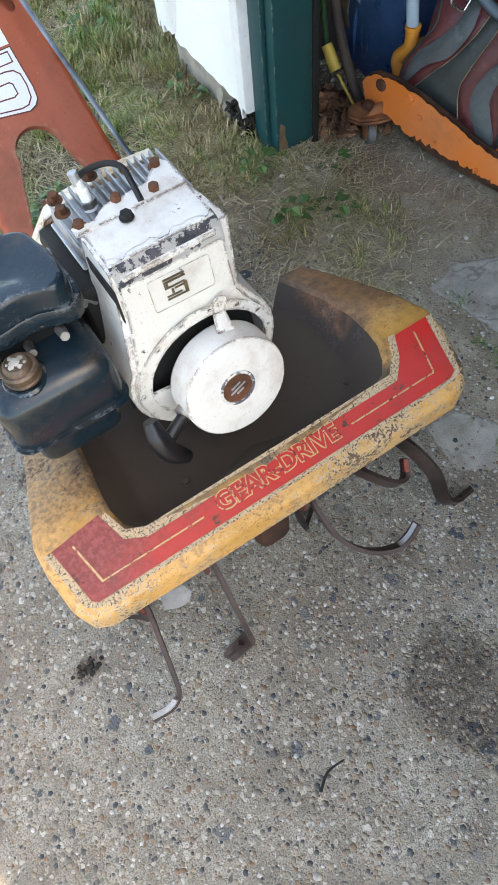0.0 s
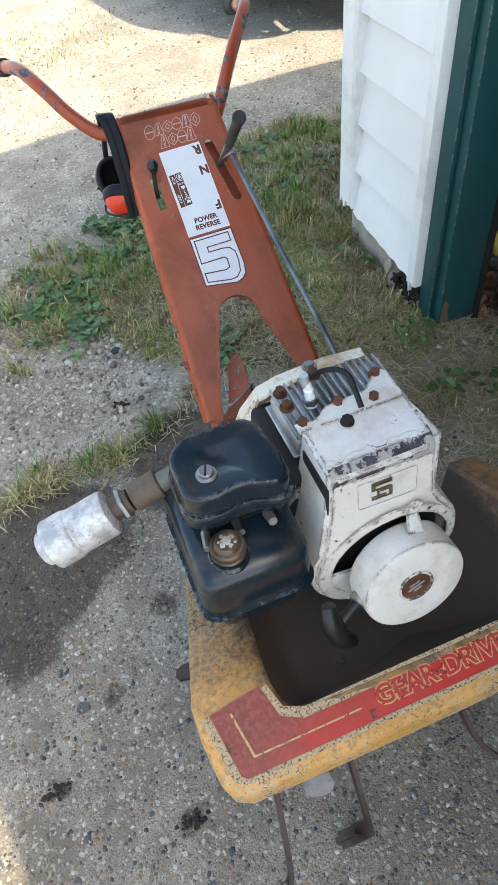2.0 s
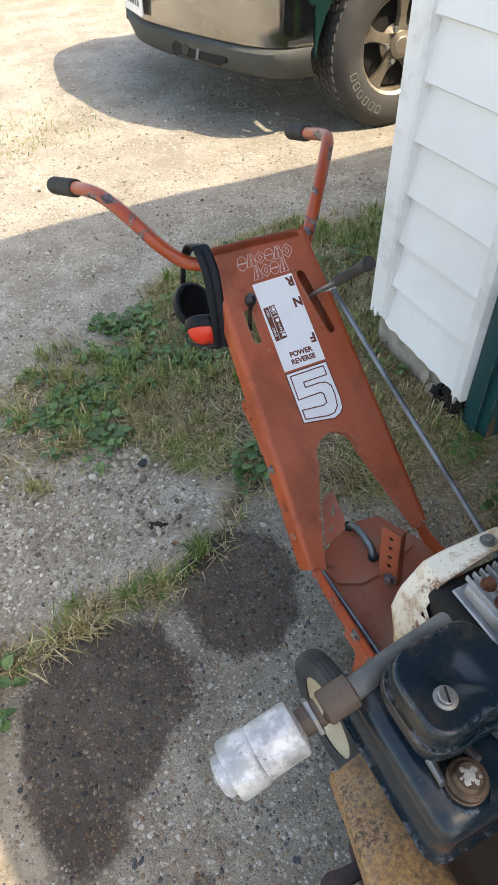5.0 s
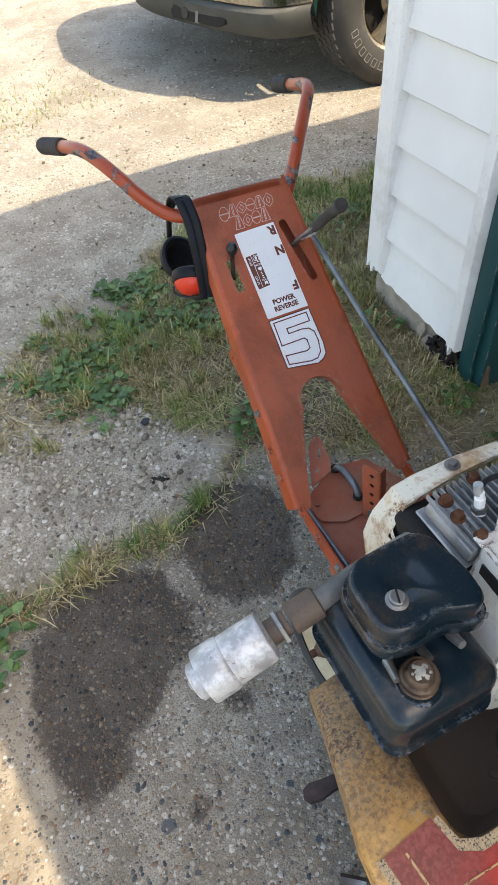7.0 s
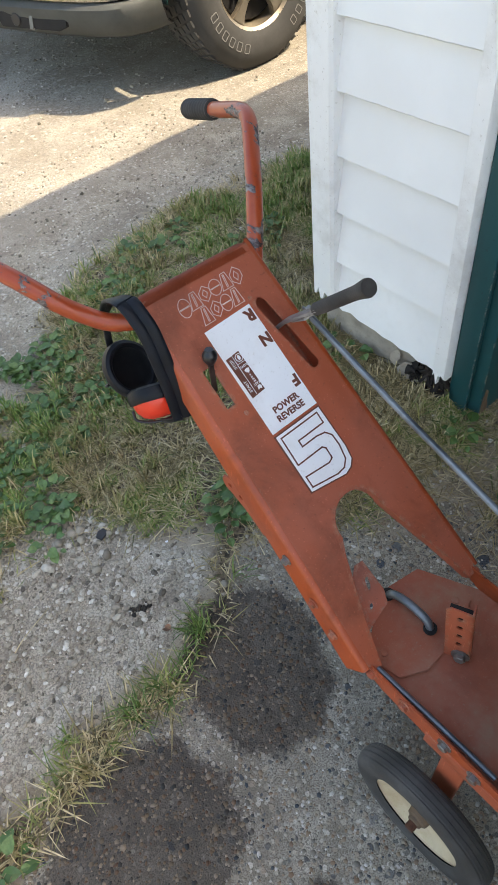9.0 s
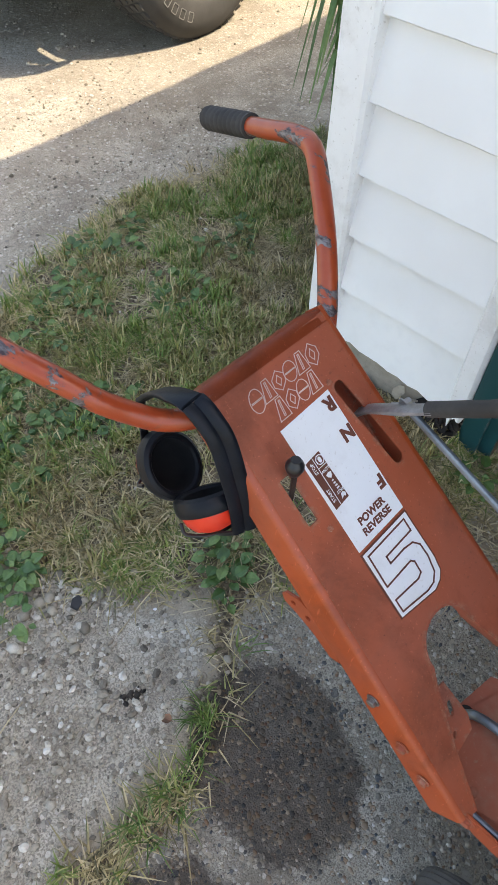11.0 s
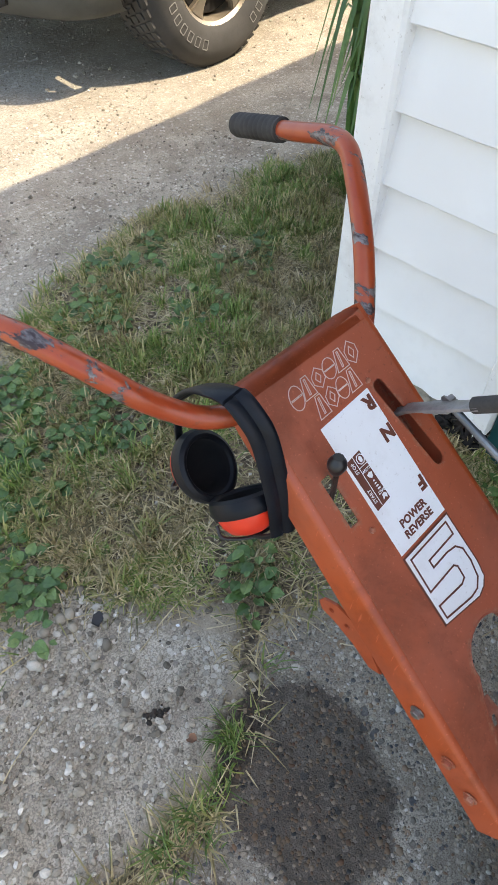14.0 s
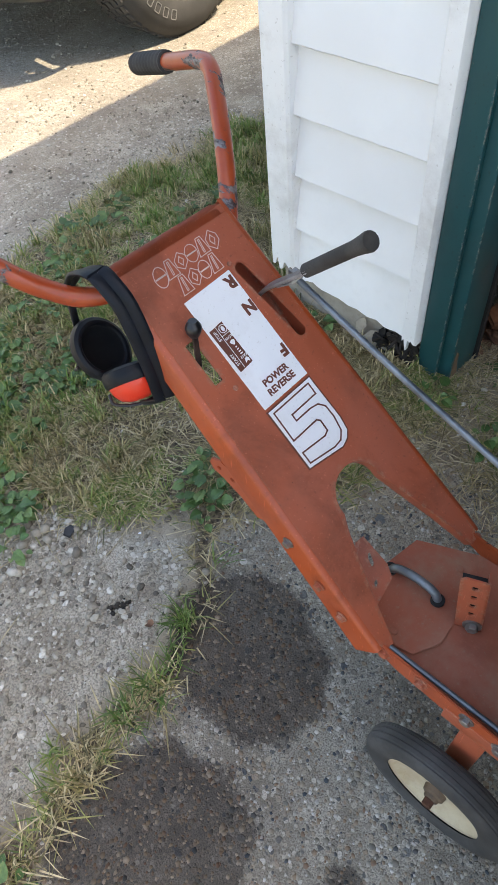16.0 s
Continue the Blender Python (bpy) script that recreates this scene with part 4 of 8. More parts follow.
    for x in (-0.112, 0.188):
        hexbolt((x, 0.10, 0.384), (0, 0, 1), 0.007, 0.006, "well", tiller, "deck_bolt")


def build_tines(tiller):
    ax = Vector((0, 0.10, 0.185))
    part("tine_shaft", rod((-0.30, ax.y, ax.z), (0.31, ax.y, ax.z), 0.017), "rust", tiller)
    part("gear_case", box((-0.035, 0.04, 0.08), (0.035, 0.42, 0.36), 0.02), "rust", tiller, "rust-caked gear case over the tines")
    for n, x in enumerate((-0.27, -0.145, 0.06, 0.19)):
        hub = part("tine_hub", rod((x - 0.02, ax.y, ax.z), (x + 0.02, ax.y, ax.z), 0.034, edge=0.004), "rust", tiller)
        flange = lathe([(0.03, -0.003), (0.066, -0.003), (0.066, 0.003), (0.03, 0.003)], Matrix.Translation((x, ax.y, ax.z)) @ pose(0, 0, 0, 0, 90, 0), 20)
        part("tine_flange", flange, "red_rust", hub)
        for y, z in ((0.055, 0.02), (-0.02, 0.05), (-0.05, -0.02)):
            hexbolt((x - 0.003, ax.y + y * 0.9, ax.z + z * 0.9), (-1, 0, 0), 0.008, 0.008, "rust_bolt", hub, "tine_bolt")

    def tine(pts, polished=0.45, edge="bare_steel"):
        path = smooth_path(pts, 6)
        blade = part("tine", tube(path, 0, flat=(0.0045, 0.014), up=(0, 0, 1)), "tine_steel", tiller)
        k = int(len(path) * (1 - polished))
        part("tine_edge", tube(path[k:], 0, flat=(0.0049, 0.0150 if edge != "pale_steel" else 0.019), up=(0, 0, 1)), edge, blade, "soil-polished bare steel tip")
    # four that stand forward, then those turned under the shield
    tine([(-0.262, 0.085, 0.200), (-0.262, 0.035, 0.185), (-0.272, -0.02, 0.162), (-0.284, -0.075, 0.125), (-0.292, -0.094, 0.115), (-0.312, -0.102, 0.110), (-0.345, -0.100, 0.112)], 0.3, "pale_steel")
    tine([(-0.130, 0.075, 0.205), (-0.133, 0.02, 0.185), (-0.137, -0.03, 0.145), (-0.139, -0.066, 0.098), (-0.141, -0.072, 0.080), (-0.160, -0.068, 0.040), (-0.184, -0.064, 0.012)], 0.25, "tine_steel")
    tine([(0.072, 0.06, 0.245), (0.062, 0.01, 0.225), (0.072, -0.045, 0.185), (0.105, -0.085, 0.160), (0.150, -0.105, 0.150), (0.180, -0.104, 0.155), (0.203, -0.096, 0.168)], 0.3)
    tine([(0.200, 0.06, 0.270), (0.250, 0.02, 0.245), (0.300, -0.03, 0.150), (0.322, -0.055, 0.060), (0.338, -0.064, 0.028), (0.360, -0.068, 0.014), (0.396, -0.064, 0.010)], 0.2, "tine_steel")
    tine([(0.14, 0.06, 0.24), (0.17, 0.0, 0.235), (0.20, -0.03, 0.22), (0.225, -0.028, 0.215), (0.24, -0.005, 0.23)], 0.2, "red_rust")
    for x, side, a in ((-0.27, 1, 200), (-0.27, -1, 290), (-0.145, 1, 250), (-0.145, -1, 160), (0.06, -1, 240), (0.06, 1, 300), (0.19, -1, 265), (0.19, 1, 185)):
        pts = []
        for rad, lag, out in ((0.03, 0.0, 0.0), (0.09, 0.05, 0.0), (0.14, 0.2, 0.006), (0.165, 0.36, 0.02), (0.172, 0.52, 0.055)):
            t = radians(a) - lag
            pts.append((x + side * out, ax.y - rad * math.cos(t), max(0.006, ax.z + rad * math.sin(t))))
        tine(pts, 0.3)
    part("tine_edge_loose", slab([(0.0, -0.011), (0.020, -0.015), (0.036, -0.012), (0.044, 0.0), (0.036, 0.013), (0.018, 0.014), (0.0, 0.009)], 0.004, frame_of((-0.232, -0.030, 0.36), (1, -0.25, 0.1), (0.2, 1, 0.5)), (), 0.0012), "pipe_grey", tiller, "scoured blade end under the shield")


def build_engine(tiller):
    cx, cz = -0.013, 0.533
    # near-black block, widened to put shade into the gap by the heat guard
    part("engine_body", box((-0.122, 0.24, 0.40), (0.07, 0.384, 0.672), 0.012), "dark", tiller, "black crankcase block, also the dark of the gap behind the head")
    # blower housing: hood over a round scroll, with a round opening in front
    ring = arc(cx, cz, 0.113, 40, -206, 40)
    outline = [(-0.094, 0.735), (0.050, 0.735), (0.055, 0.64)] + ring + [(-0.103, 0.66)]
    hole = arc(cx + 0.004, cz, 0.091, 0, 360, 40)[:-1]
    m = frame_of((0, 0.160, 0), (1, 0, 0), (0, 0, 1))
    bm = slab(outline, 0.100, m, [hole], 0.007)
    for v in bm.verts:
        if v.co.z > 0.60:
            k = (v.co.z - 0.60) / 0.135
            if v.co.y < 0.2:
                v.co.y += 0.016 * k
            v.co.z -= 0.010 * max(0, (0.2 - v.co.y) / 0.03) * k
    edge = [e for e in bm.edges if len(e.link_faces) == 2 and all(v.co.z > 0.70 and v.co.y < 0.186 for v in e.verts)]
    bmesh.ops.bevel(bm, geom=edge, offset=0.006, segments=2, affect="EDGES")
    hood = part("blower_housing", bm, "white_paint", tiller, "white blower housing with chipped, scratched paint")
    part("hood_top", slab([(-0.090, 0.004), (0.046, 0.004), (0.047, 0.068), (-0.091, 0.068)], 0.002, frame_of((0, 0.186, 0.7365), (1, 0, 0), (0, 1, 0.03)), bevel=0.0008), "white_paint", hood)
    # flaked band that wraps the front top edge
    bm = bmesh.new()
    rows = []
    for i in range(15):
        x = -0.091 + 0.1385 * i / 14
        rag = 0.004 * math.sin(2.3 * i) + 0.003 * math.sin(5.1 * i + 1)
        rows.append([bm.verts.new((x, y, z)) for y, z in ((0.1755, 0.704 + rag), (0.1760, 0.715), (0.1775, 0.7235), (0.182, 0.7300), (0.189, 0.7345), (0.199 + rag, 0.7372))])
    for p, q in zip(rows, rows[1:]):
        for i in range(5):
            bm.faces.new((p[i], p[i + 1], q[i + 1], q[i]))
    bmesh.ops.solidify(bm, geom=bm.faces[:], thickness=-0.0012)
    part("hood_edge", bm, "white_worn", hood, "front edge of the hood, flaked to grey primer", angle=60)
    # raised plate with the power figure
    tm = frame_of((-0.019, 0.1685, 0.684), (1, 0, -0.04), (0, 0.125, 1))
    for outline2 in (rounded(-0.041, -0.023, 0.041, 0.023, 0.004),):
        inner2 = rounded(-0.0404, -0.0224, 0.0404, 0.0224, 0.0035)
        part("badge_border", slab(outline2, 0.001, tm, [inner2]), "gold_line", hood)
    bm = bmesh.new()
    for x0, y0, x1, y1 in ((-0.022, 0.0145, 0.006, 0.0165), (-0.022, 0.0105, 0.006, 0.0125), (-0.022, 0.0025, -0.017, 0.0105), (-0.022, 0.0025, 0.004, 0.0042), (-0.010, -0.0015, 0.004, 0.0002), (0.002, -0.0135, 0.0065, 0.0025), (-0.022, -0.0135, 0.004, -0.0118), (-0.022, -0.0095, -0.002, -0.0078), (-0.0145, -0.0060, -0.0115, 0.0)):
        slab([(x0, y0), (x1, y0), (x1, y1), (x0, y1)], 0.0015, tm, bm=bm)
    part("badge_figure", bm, "gold", hood, "tarnished gold five on the hood")
    part("louvre_plate", box((-0.0985, 0.175, 0.615), (-0.0955, 0.245, 0.715), 0.001), "dark", hood, "dark oily side plate")
    # flywheel in the opening
    part("flywheel", lathe([(0.0, 0.0), (0.02, 0.0), (0.03, 0.006), (0.088, 0.006), (0.09, 0.0), (0.09, -0.04)], frame_of((cx, 0.185, cz), (1, 0, 0), (0, 0, 1)) @ pose(0, 0, 0, 0, 0, 0), 36), "dark", tiller)
    # flat ring with small holes round the starter
    ringm = frame_of((cx, 0.1585, cz), (1, 0, 0), (0, 0, 1))
    holes = [arc(cxx, cyy, 0.0028, 0, 360, 8)[:-1] for cxx, cyy in ((0.1 * math.cos(radians(a)), 0.1 * math.sin(radians(a))) for a in range(8, 360, 24))]
    part("starter_ring", slab(arc(0, 0, 0.1065, 0, 360, 56)[:-1], 0.002, ringm, [arc(0.004, 0, 0.0895, 0, 360, 48)[:-1]] + holes), "white_paint", hood)
    cover = arc(0.004, 0, 0.0905, 178, 300, 20) + arc(0.010, -0.004, 0.062, 300, 178, 16)
    part("scroll_cover", slab(cover, 0.004, ringm @ Matrix.Translation((0, 0, 0.0005)), (), 0.001), "white_paint", hood, "white plate closing the lower side of the opening")
    # recoil starter cup
    sx = -0.003
    sm = frame_of((sx, 0.100, 0.537), (1, 0, 0.0), (0, 0.25, 1))
    cup = part("recoil_starter", lathe([(0.0, 0.0), (0.050, 0.0003), (0.0715, 0.0), (0.0738, -0.0010), (0.0745, -0.0032), (0.0765, -0.044), (0.0745, -0.046), (0.070, -0.010), (0.0, -0.008)], sm, 56), "cup_paint", tiller, "round white recoil starter cover, paint nicked at its rim")
    part("starter_badge", lathe([(0.0, 0.0012), (0.021, 0.0012), (0.0225, 0.0)], sm, 28), "rust_bolt", cup, "rusty round badge in a pale ring")
    part("badge_ring", lathe([(0.0225, 0.0), (0.0225, 0.0018), (0.026, 0.0018), (0.0265, 0.0)], sm, 32, caps=False), "white_worn", cup)
    bm = bmesh.new()
    for k, w in enumerate((0.012, 0.026, 0.016)):
        box((-w / 2, -0.0015 + 0.006 * (k - 1), 0.0012), (w / 2, 0.0015 + 0.006 * (k - 1), 0.0018), 0, sm @ pose(0, 0, 0, 0, 0, 22), bm)
    part("badge_bars", bm, "alloy", cup)
    for a, wide in ((78, 0.7),):
        c, s = math.cos(radians(a)), math.sin(radians(a))
        t = Vector((-s, c)) * wide
        n2 = Vector((c, s))
        pts = [n2 * 0.070 + t * 0.018, n2 * 0.088 + t * 0.012, n2 * 0.104 + t * 0.016, n2 * 0.112 + t * 0.006, n2 * 0.112 - t * 0.006, n2 * 0.104 - t * 0.016, n2 * 0.088 - t * 0.012, n2 * 0.070 - t * 0.018]
        lm = frame_of((sx, 0.134, cz + 0.004), (1, 0, 0), (0, 0, 1))
        b = slab([(p.x, p.y) for p in pts], 0.003, lm, [arc(n2.x * 0.102, n2.y * 0.102, 0.0035, 0, 360, 8)[:-1]])
        for v in b.verts:
            rr = math.hypot(v.co.x - sx, v.co.z - cz)
            v.co.y += 0.022 * min(1, max(0, (rr - 0.072) / 0.02))
        part("starter_ear", b, "white_paint", cup)
    # pull grip
    g = Vector((-0.113, 0.105, 0.505))
    grip = part("pull_handle", tube(smooth_path([g + Vector((-0.012, 0.012, 0.042)), g + Vector((-0.013, -0.002, 0.018)), g + Vector((-0.004, -0.012, -0.014)), g + Vector((0.014, -0.014, -0.04))], 6), lambda t: 0.0095 + 0.006 * math.sin(math.pi * t), 12), "plastic", tiller, "black plastic pull-start handle")
    part("pull_stem", rod(g + Vector((-0.004, -0.004, 0.004)), g + Vector((0.036, 0.012, 0.016)), 0.010, 0.008), "plastic", grip)
    part("cord_guide", rod((-0.082, 0.116, 0.520), (-0.066, 0.125, 0.524), 0.013, edge=0.002), "bare_steel", tiller)
    # finned cylinder head
    head = part("cylinder_head", box((-0.100, 0.262, 0.690), (0.062, 0.350, 0.714), 0.006), "alloy", tiller, "finned grey alloy cylinder head")
    for i in range(16):
        x = -0.096 + 0.0102 * i
        fin = box((x - 0.0013, 0.268 if -0.075 < x < 0.03 else 0.262, 0.715), (x + 0.0013, 0.354, 0.7285 - 0.006 * abs(i - 7) / 8), 0.0005, seg=1)
        part("fin", fin, "alloy", head)
    for i in range(5):
        part("side_fin", box((-0.103, 0.262, 0.60 + 0.020 * i), (0.070, 0.362, 0.604 + 0.020 * i), 0.002, seg=1), "alloy", head)
    part("head_plate", slab([(-0.098, 0.0), (0.047, 0.0), (0.049, 0.045), (0.040, 0.062), (0.006, 0.030), (-0.05, 0.028), (-0.07, 0.012), (-0.098, 0.016)], 0.004, frame_of((0, 0.252, 0.7405), (1, 0, 0), (0, 1, 0)), bevel=0.001), "white_paint", hood)
    for x, y, mname in ((-0.088, 0.265, "rust_bolt"), (-0.034, 0.277, "rust_bolt"), (0.010, 0.265, "rust_bolt"), (0.032, 0.302, "rust_bolt"), (-0.094, 0.300, "rust_bolt"), (-0.092, 0.326, "rust_bolt"), (-0.040, 0.338, "rust_bolt")):
        hexbolt((x, y, 0.737), (0, 0, 1), 0.0066, 0.011, mname, head, "head_bolt", 1.45, "rusty head bolt")
    hexbolt((-0.038, 0.243, 0.7405), (0, 0, 1), 0.0075, 0.008, "dark", hood, "hood_bolt", 1.2)
    plug = part("spark_plug", lathe([(0.009, 0.0), (0.009, 0.010), (0.0068, 0.011), (0.0068, 0.026), (0.0052, 0.028), (0.0052, 0.036), (0.003, 0.039), (0.003, 0.044)], axis((-0.060, 0.300, 0.727), (-0.066, 0.310, 0.80))[0], 16), "decal", tiller, "spark plug with white insulator and steel nut")
    part("plug_nut", lathe([(0.0105, 0.004), (0.0105, 0.012)], axis((-0.060, 0.300, 0.727), (-0.066, 0.310, 0.80))[0], 6), "bolt", plug)
    part("plug_lead", tube(smooth_path([(-0.065, 0.307, 0.766), (-0.045, 0.314, 0.765), (-0.022, 0.312, 0.763), (-0.010, 0.298, 0.760), (-0.010, 0.278, 0.752), (-0.012, 0.256, 0.742)], 8), 0.0037, 10), "rubber", plug, "black rubber ignition lead")
    part("plug_boot", rod((-0.064, 0.306, 0.759), (-0.0655, 0.309, 0.774), 0.0058), "alloy", plug)
    # cream heat guard behind the head
    front = [(-0.152, 0.352, 0.50), (-0.150, 0.354, 0.55), (-0.145, 0.356, 0.602), (-0.128, 0.357, 0.632), (-0.127, 0.371, 0.645), (-0.106, 0.377, 0.678), (-0.081, 0.376, 0.687), (-0.019, 0.378, 0.698), (0.062, 0.380, 0.695)]
    rear = [(-0.156, 0.368, 0.50), (-0.153, 0.378, 0.548), (-0.147, 0.396, 0.578), (-0.136, 0.414, 0.612), (-0.124, 0.420, 0.632), (-0.094, 0.423, 0.663), (-0.064, 0.419, 0.676), (0.0, 0.412, 0.688), (0.066, 0.407, 0.687)]
    bm = bmesh.new()
    rows = []
    for i, (p, q) in enumerate(zip(front, rear)):
        p, q = Vector(p), Vector(q)
        rows.append([bm.verts.new(v) for v in (p + Vector((0, 0.001, -0.008)), p, p.lerp(q, 0.5) + Vector((0, 0, 0.002)), q + Vector((0, -0.003, 0.002)), q + Vector((0, 0.002, -0.004)), q + Vector((-0.003, 0.004, -0.022)) * (1.0 if i > 2 else 0.15))])
    for p, q in zip(rows, rows[1:]):
        for i in range(5):
            bm.faces.new((p[i], p[i + 1], q[i + 1], q[i]))
    bmesh.ops.recalc_face_normals(bm, faces=bm.faces)
    sheet = [v.co.copy() for v in bm.verts]
    bmesh.ops.solidify(bm, geom=bm.faces[:], thickness=0.002)
    for v in bm.verts:
        near = min(sheet, key=lambda p: (p - v.co).length)
        if (v.co - near).length > 0.003:
            v.co = near + (v.co - near).normalized() * 0.002
    guard = part("heat_guard", bm, "cream", tiller, "rust-stained cream sheet-metal guard behind the head", angle=24)
    hexbolt((-0.020, 0.394, 0.6965), (0, 0.15, 1), 0.0075, 0.007, "bolt", guard, "guard_bolt", 1.5)
    part("red_cap", rod((0.050, 0.225, 0.650), (0.070, 0.225, 0.650), 0.014, edge=0.002), "muff_red", tiller, "small red cap on the engine side")
    # fuel tank with its filler cap
    tank = bmesh.new()
    box((-0.278, 0.142, 0.560), (-0.130, 0.330, 0.660), 0.022, None, tank, 4)
    tank = part("fuel_tank", tank, "black_tank", tiller, "black enamel fuel tank with scuffed edges")
    part("tank_seam", slab(rounded(-0.2825, 0.1375, -0.1255, 0.3345, 0.024), 0.005, Matrix.Translation((0, 0, 0.582)), bevel=0.0018), "black_tank", tank)
    part("tank_bowl", box((-0.262, 0.156, 0.505), (-0.145, 0.32, 0.572), 0.02, seg=4), "black_tank", tank)
    capm = Matrix.Translation((-0.227, 0.180, 0.655)) @ Matrix.Scale(0.88, 4)
    cap = part("filler_cap", lathe([(0.0255, 0.0), (0.0255, 0.005), (0.0215, 0.006), (0.0215, 0.009), (0.0250, 0.010), (0.0255, 0.013), (0.0225, 0.0145), (0.0222, 0.017), (0.0250, 0.018), (0.0250, 0.026), (0.0225, 0.029), (0.0195, 0.0295), (0.0185, 0.033), (0.015, 0.0365), (0.0, 0.037)], capm, 36), "cap_metal", tank, "tarnished brassy filler cap with a corroded top")
    flake = random.Random(3)
    bm = bmesh.new()
    for fx, fy, fr in ((0.0, 0.001, 0.0075), (0.008, 0.003, 0.004), (-0.007, -0.005, 0.0042), (0.003, -0.009, 0.0035), (-0.004, 0.009, 0.0032), (0.010, -0.006, 0.0022), (-0.011, 0.002, 0.0022)):
        ring = [(fx + fr * flake.uniform(0.6, 1.15) * math.cos(t), fy + fr * flake.uniform(0.6, 1.15) * math.sin(t)) for t in np.linspace(0, 2 * math.pi, 12)[:-1]]
        slab(ring, 0.0016, capm @ Matrix.Translation((0, 0, 0.0378 - 0.02 * math.hypot(fx, fy))), (), 0.0, bm)
    part("cap_crust", bm, "crust", cap, "chalky flaking crust on the cap")
    part("filler_neck", lathe([(0.032, 0.0), (0.032, 0.004), (0.028, 0.007)], capm, 32), "black_tank", tank)
    # carburettor bits between tank and air cleaner
    carb = part("carburettor", box((-0.25, 0.215, 0.655), (-0.15, 0.31, 0.70), 0.01), "dark", tiller, "oily carburettor under the air cleaner")
    for p, q, r in (((-0.165, 0.206, 0.672), (-0.165, 0.186, 0.680), 0.007), ((-0.205, 0.213, 0.668), (-0.205, 0.190, 0.676), 0.006), ((-0.245, 0.215, 0.665), (-0.25, 0.188, 0.672), 0.006), ((-0.145, 0.225, 0.69), (-0.128, 0.195, 0.70), 0.005)):
        part("needle_screw", rod(p, q, r, r * 0.8, 10), "bolt", carb)
    part("throttle_wire", tube(smooth_path([(-0.13, 0.20, 0.705), (-0.118, 0.215, 0.68), (-0.108, 0.24, 0.65), (-0.105, 0.29, 0.64)], 6), 0.0018, 6), "bolt", carb)
    # air cleaner
    loop = arc(-0.022, 0.278, 0.038, 90, 180, 6) + arc(-0.034, 0.232, 0.026, 180, 262, 5) + [(-0.020, 0.2035), (0.004, 0.207), (0.024, 0.206), (0.040, 0.199)] + arc(0.056, 0.213, 0.019, 235, 350, 6) + [(0.077, 0.235), (0.075, 0.26), (0.070, 0.280)] + arc(0.040, 0.290, 0.028, 0, 90, 5)
    bm = bmesh.new()
    rings = []
    for grow, z in ((0.90, 0.690), (0.97, 0.693), (1.0, 0.700), (1.0, 0.711), (0.988, 0.716), (0.972, 0.7172), (0.925, 0.7165), (0.918, 0.7185), (0.918, 0.736), (0.908, 0.742), (0.885, 0.7465), (0.855, 0.748), (0.80, 0.7478), (0.5, 0.747), (0.36, 0.7455), (0.20, 0.7415), (0.10, 0.741)):
        rings.append([bm.verts.new((-0.203 + x * grow * 1.04, 0.2575 + (y - 0.262) * grow, z - 0.005)) for x, y in loop])
    for a, b in zip(rings, rings[1:]):
        for i in range(len(loop)):
            j = (i + 1) % len(loop)
            bm.faces.new((a[i], a[j], b[j], b[i]))
    bm.faces.new(rings[0])
    bm.faces.new(rings[-1])
    ac = part("air_cleaner", bm, "black_tank", tiller, "black air cleaner cover with a ridge round its lid", angle=42)
    screw = part("cover_screw", lathe([(0.013, 0.0), (0.013, 0.003), (0.0095, 0.004), (0.0095, 0.009), (0.008, 0.0105)], Matrix.Translation((-0.223, 0.241, 0.7402)), 20), "bolt", ac, "slotted zinc screw")
    part("screw_slot", box((-0.0085, -0.0012, 0.0098), (0.0085, 0.0012, 0.0109), 0, Matrix.Translation((-0.223, 0.241, 0.7402)) @ pose(0, 0, 0, 0, 0, 70)), "dark", screw)
    # exhaust
    ex = part("exhaust_pipe", tube(smooth_path([(-0.085, 0.345, 0.648), (-0.15, 0.336, 0.655), (-0.22, 0.327, 0.660), (-0.285, 0.317, 0.657)], 6), 0.0148, 16), "pipe_grey", tiller, "scorched grey exhaust pipe")
    a, b = Vector((-0.270, 0.319, 0.6595)), Vector((-0.460, 0.314, 0.611))
    d = (b - a).normalized()
    part("pipe_coupling", rod(a + d * 0.004, a + d * 0.046, 0.0205, edge=0.002, seg=20), "pipe", ex)
    part("pipe_nipple", rod(a + d * 0.05, a + d * 0.082, 0.0165, seg=16), "pipe", ex)
    nut = bmesh.new()
    lathe([(0.021, 0), (0.0235, 0.0015), (0.0235, 0.006), (0.021, 0.0075)], axis(a + d * 0.056, a + d * 0.2)[0], 6, nut)
    part("lock_nut", nut, "bolt", ex)
    mm, _ = axis(a + d * 0.078, a + d * 0.3)
    muffler = part("muffler", lathe([(0.014, -0.002), (0.024, 0.0), (0.0310, 0.003), (0.0325, 0.007), (0.0325, 0.056), (0.0340, 0.058), (0.0352, 0.062), (0.0352, 0.090), (0.034, 0.093), (0.030, 0.094), (0.0, 0.093)], mm, 36), "galv", tiller, "dented pale galvanised muffler can")
    part("muffler_cap", lathe([(0.024, 0.092), (0.024, 0.104), (0.020, 0.107), (0.0, 0.107)], mm, 24), "galv", muffler)
    hexbolt(mm @ Vector((0.0, 0.0, 0.106)), d, 0.006, 0.006, "galv", muffler, "muffler_bolt")


M["cap_metal"] = plain("tarnished_cap", (0.17, 0.115, 0.08), 0.42, 0.6, 0.42, 60, 0.4)
M["hub_metal"] = plain("rusty_hub", (0.17, 0.12, 0.085), 0.6, 0.5, 0.3, 60, 0.3)
M["crust"] = plain("chalky_crust", (0.50, 0.47, 0.40), 0.8, 0, 0.3, 90, 0.5)


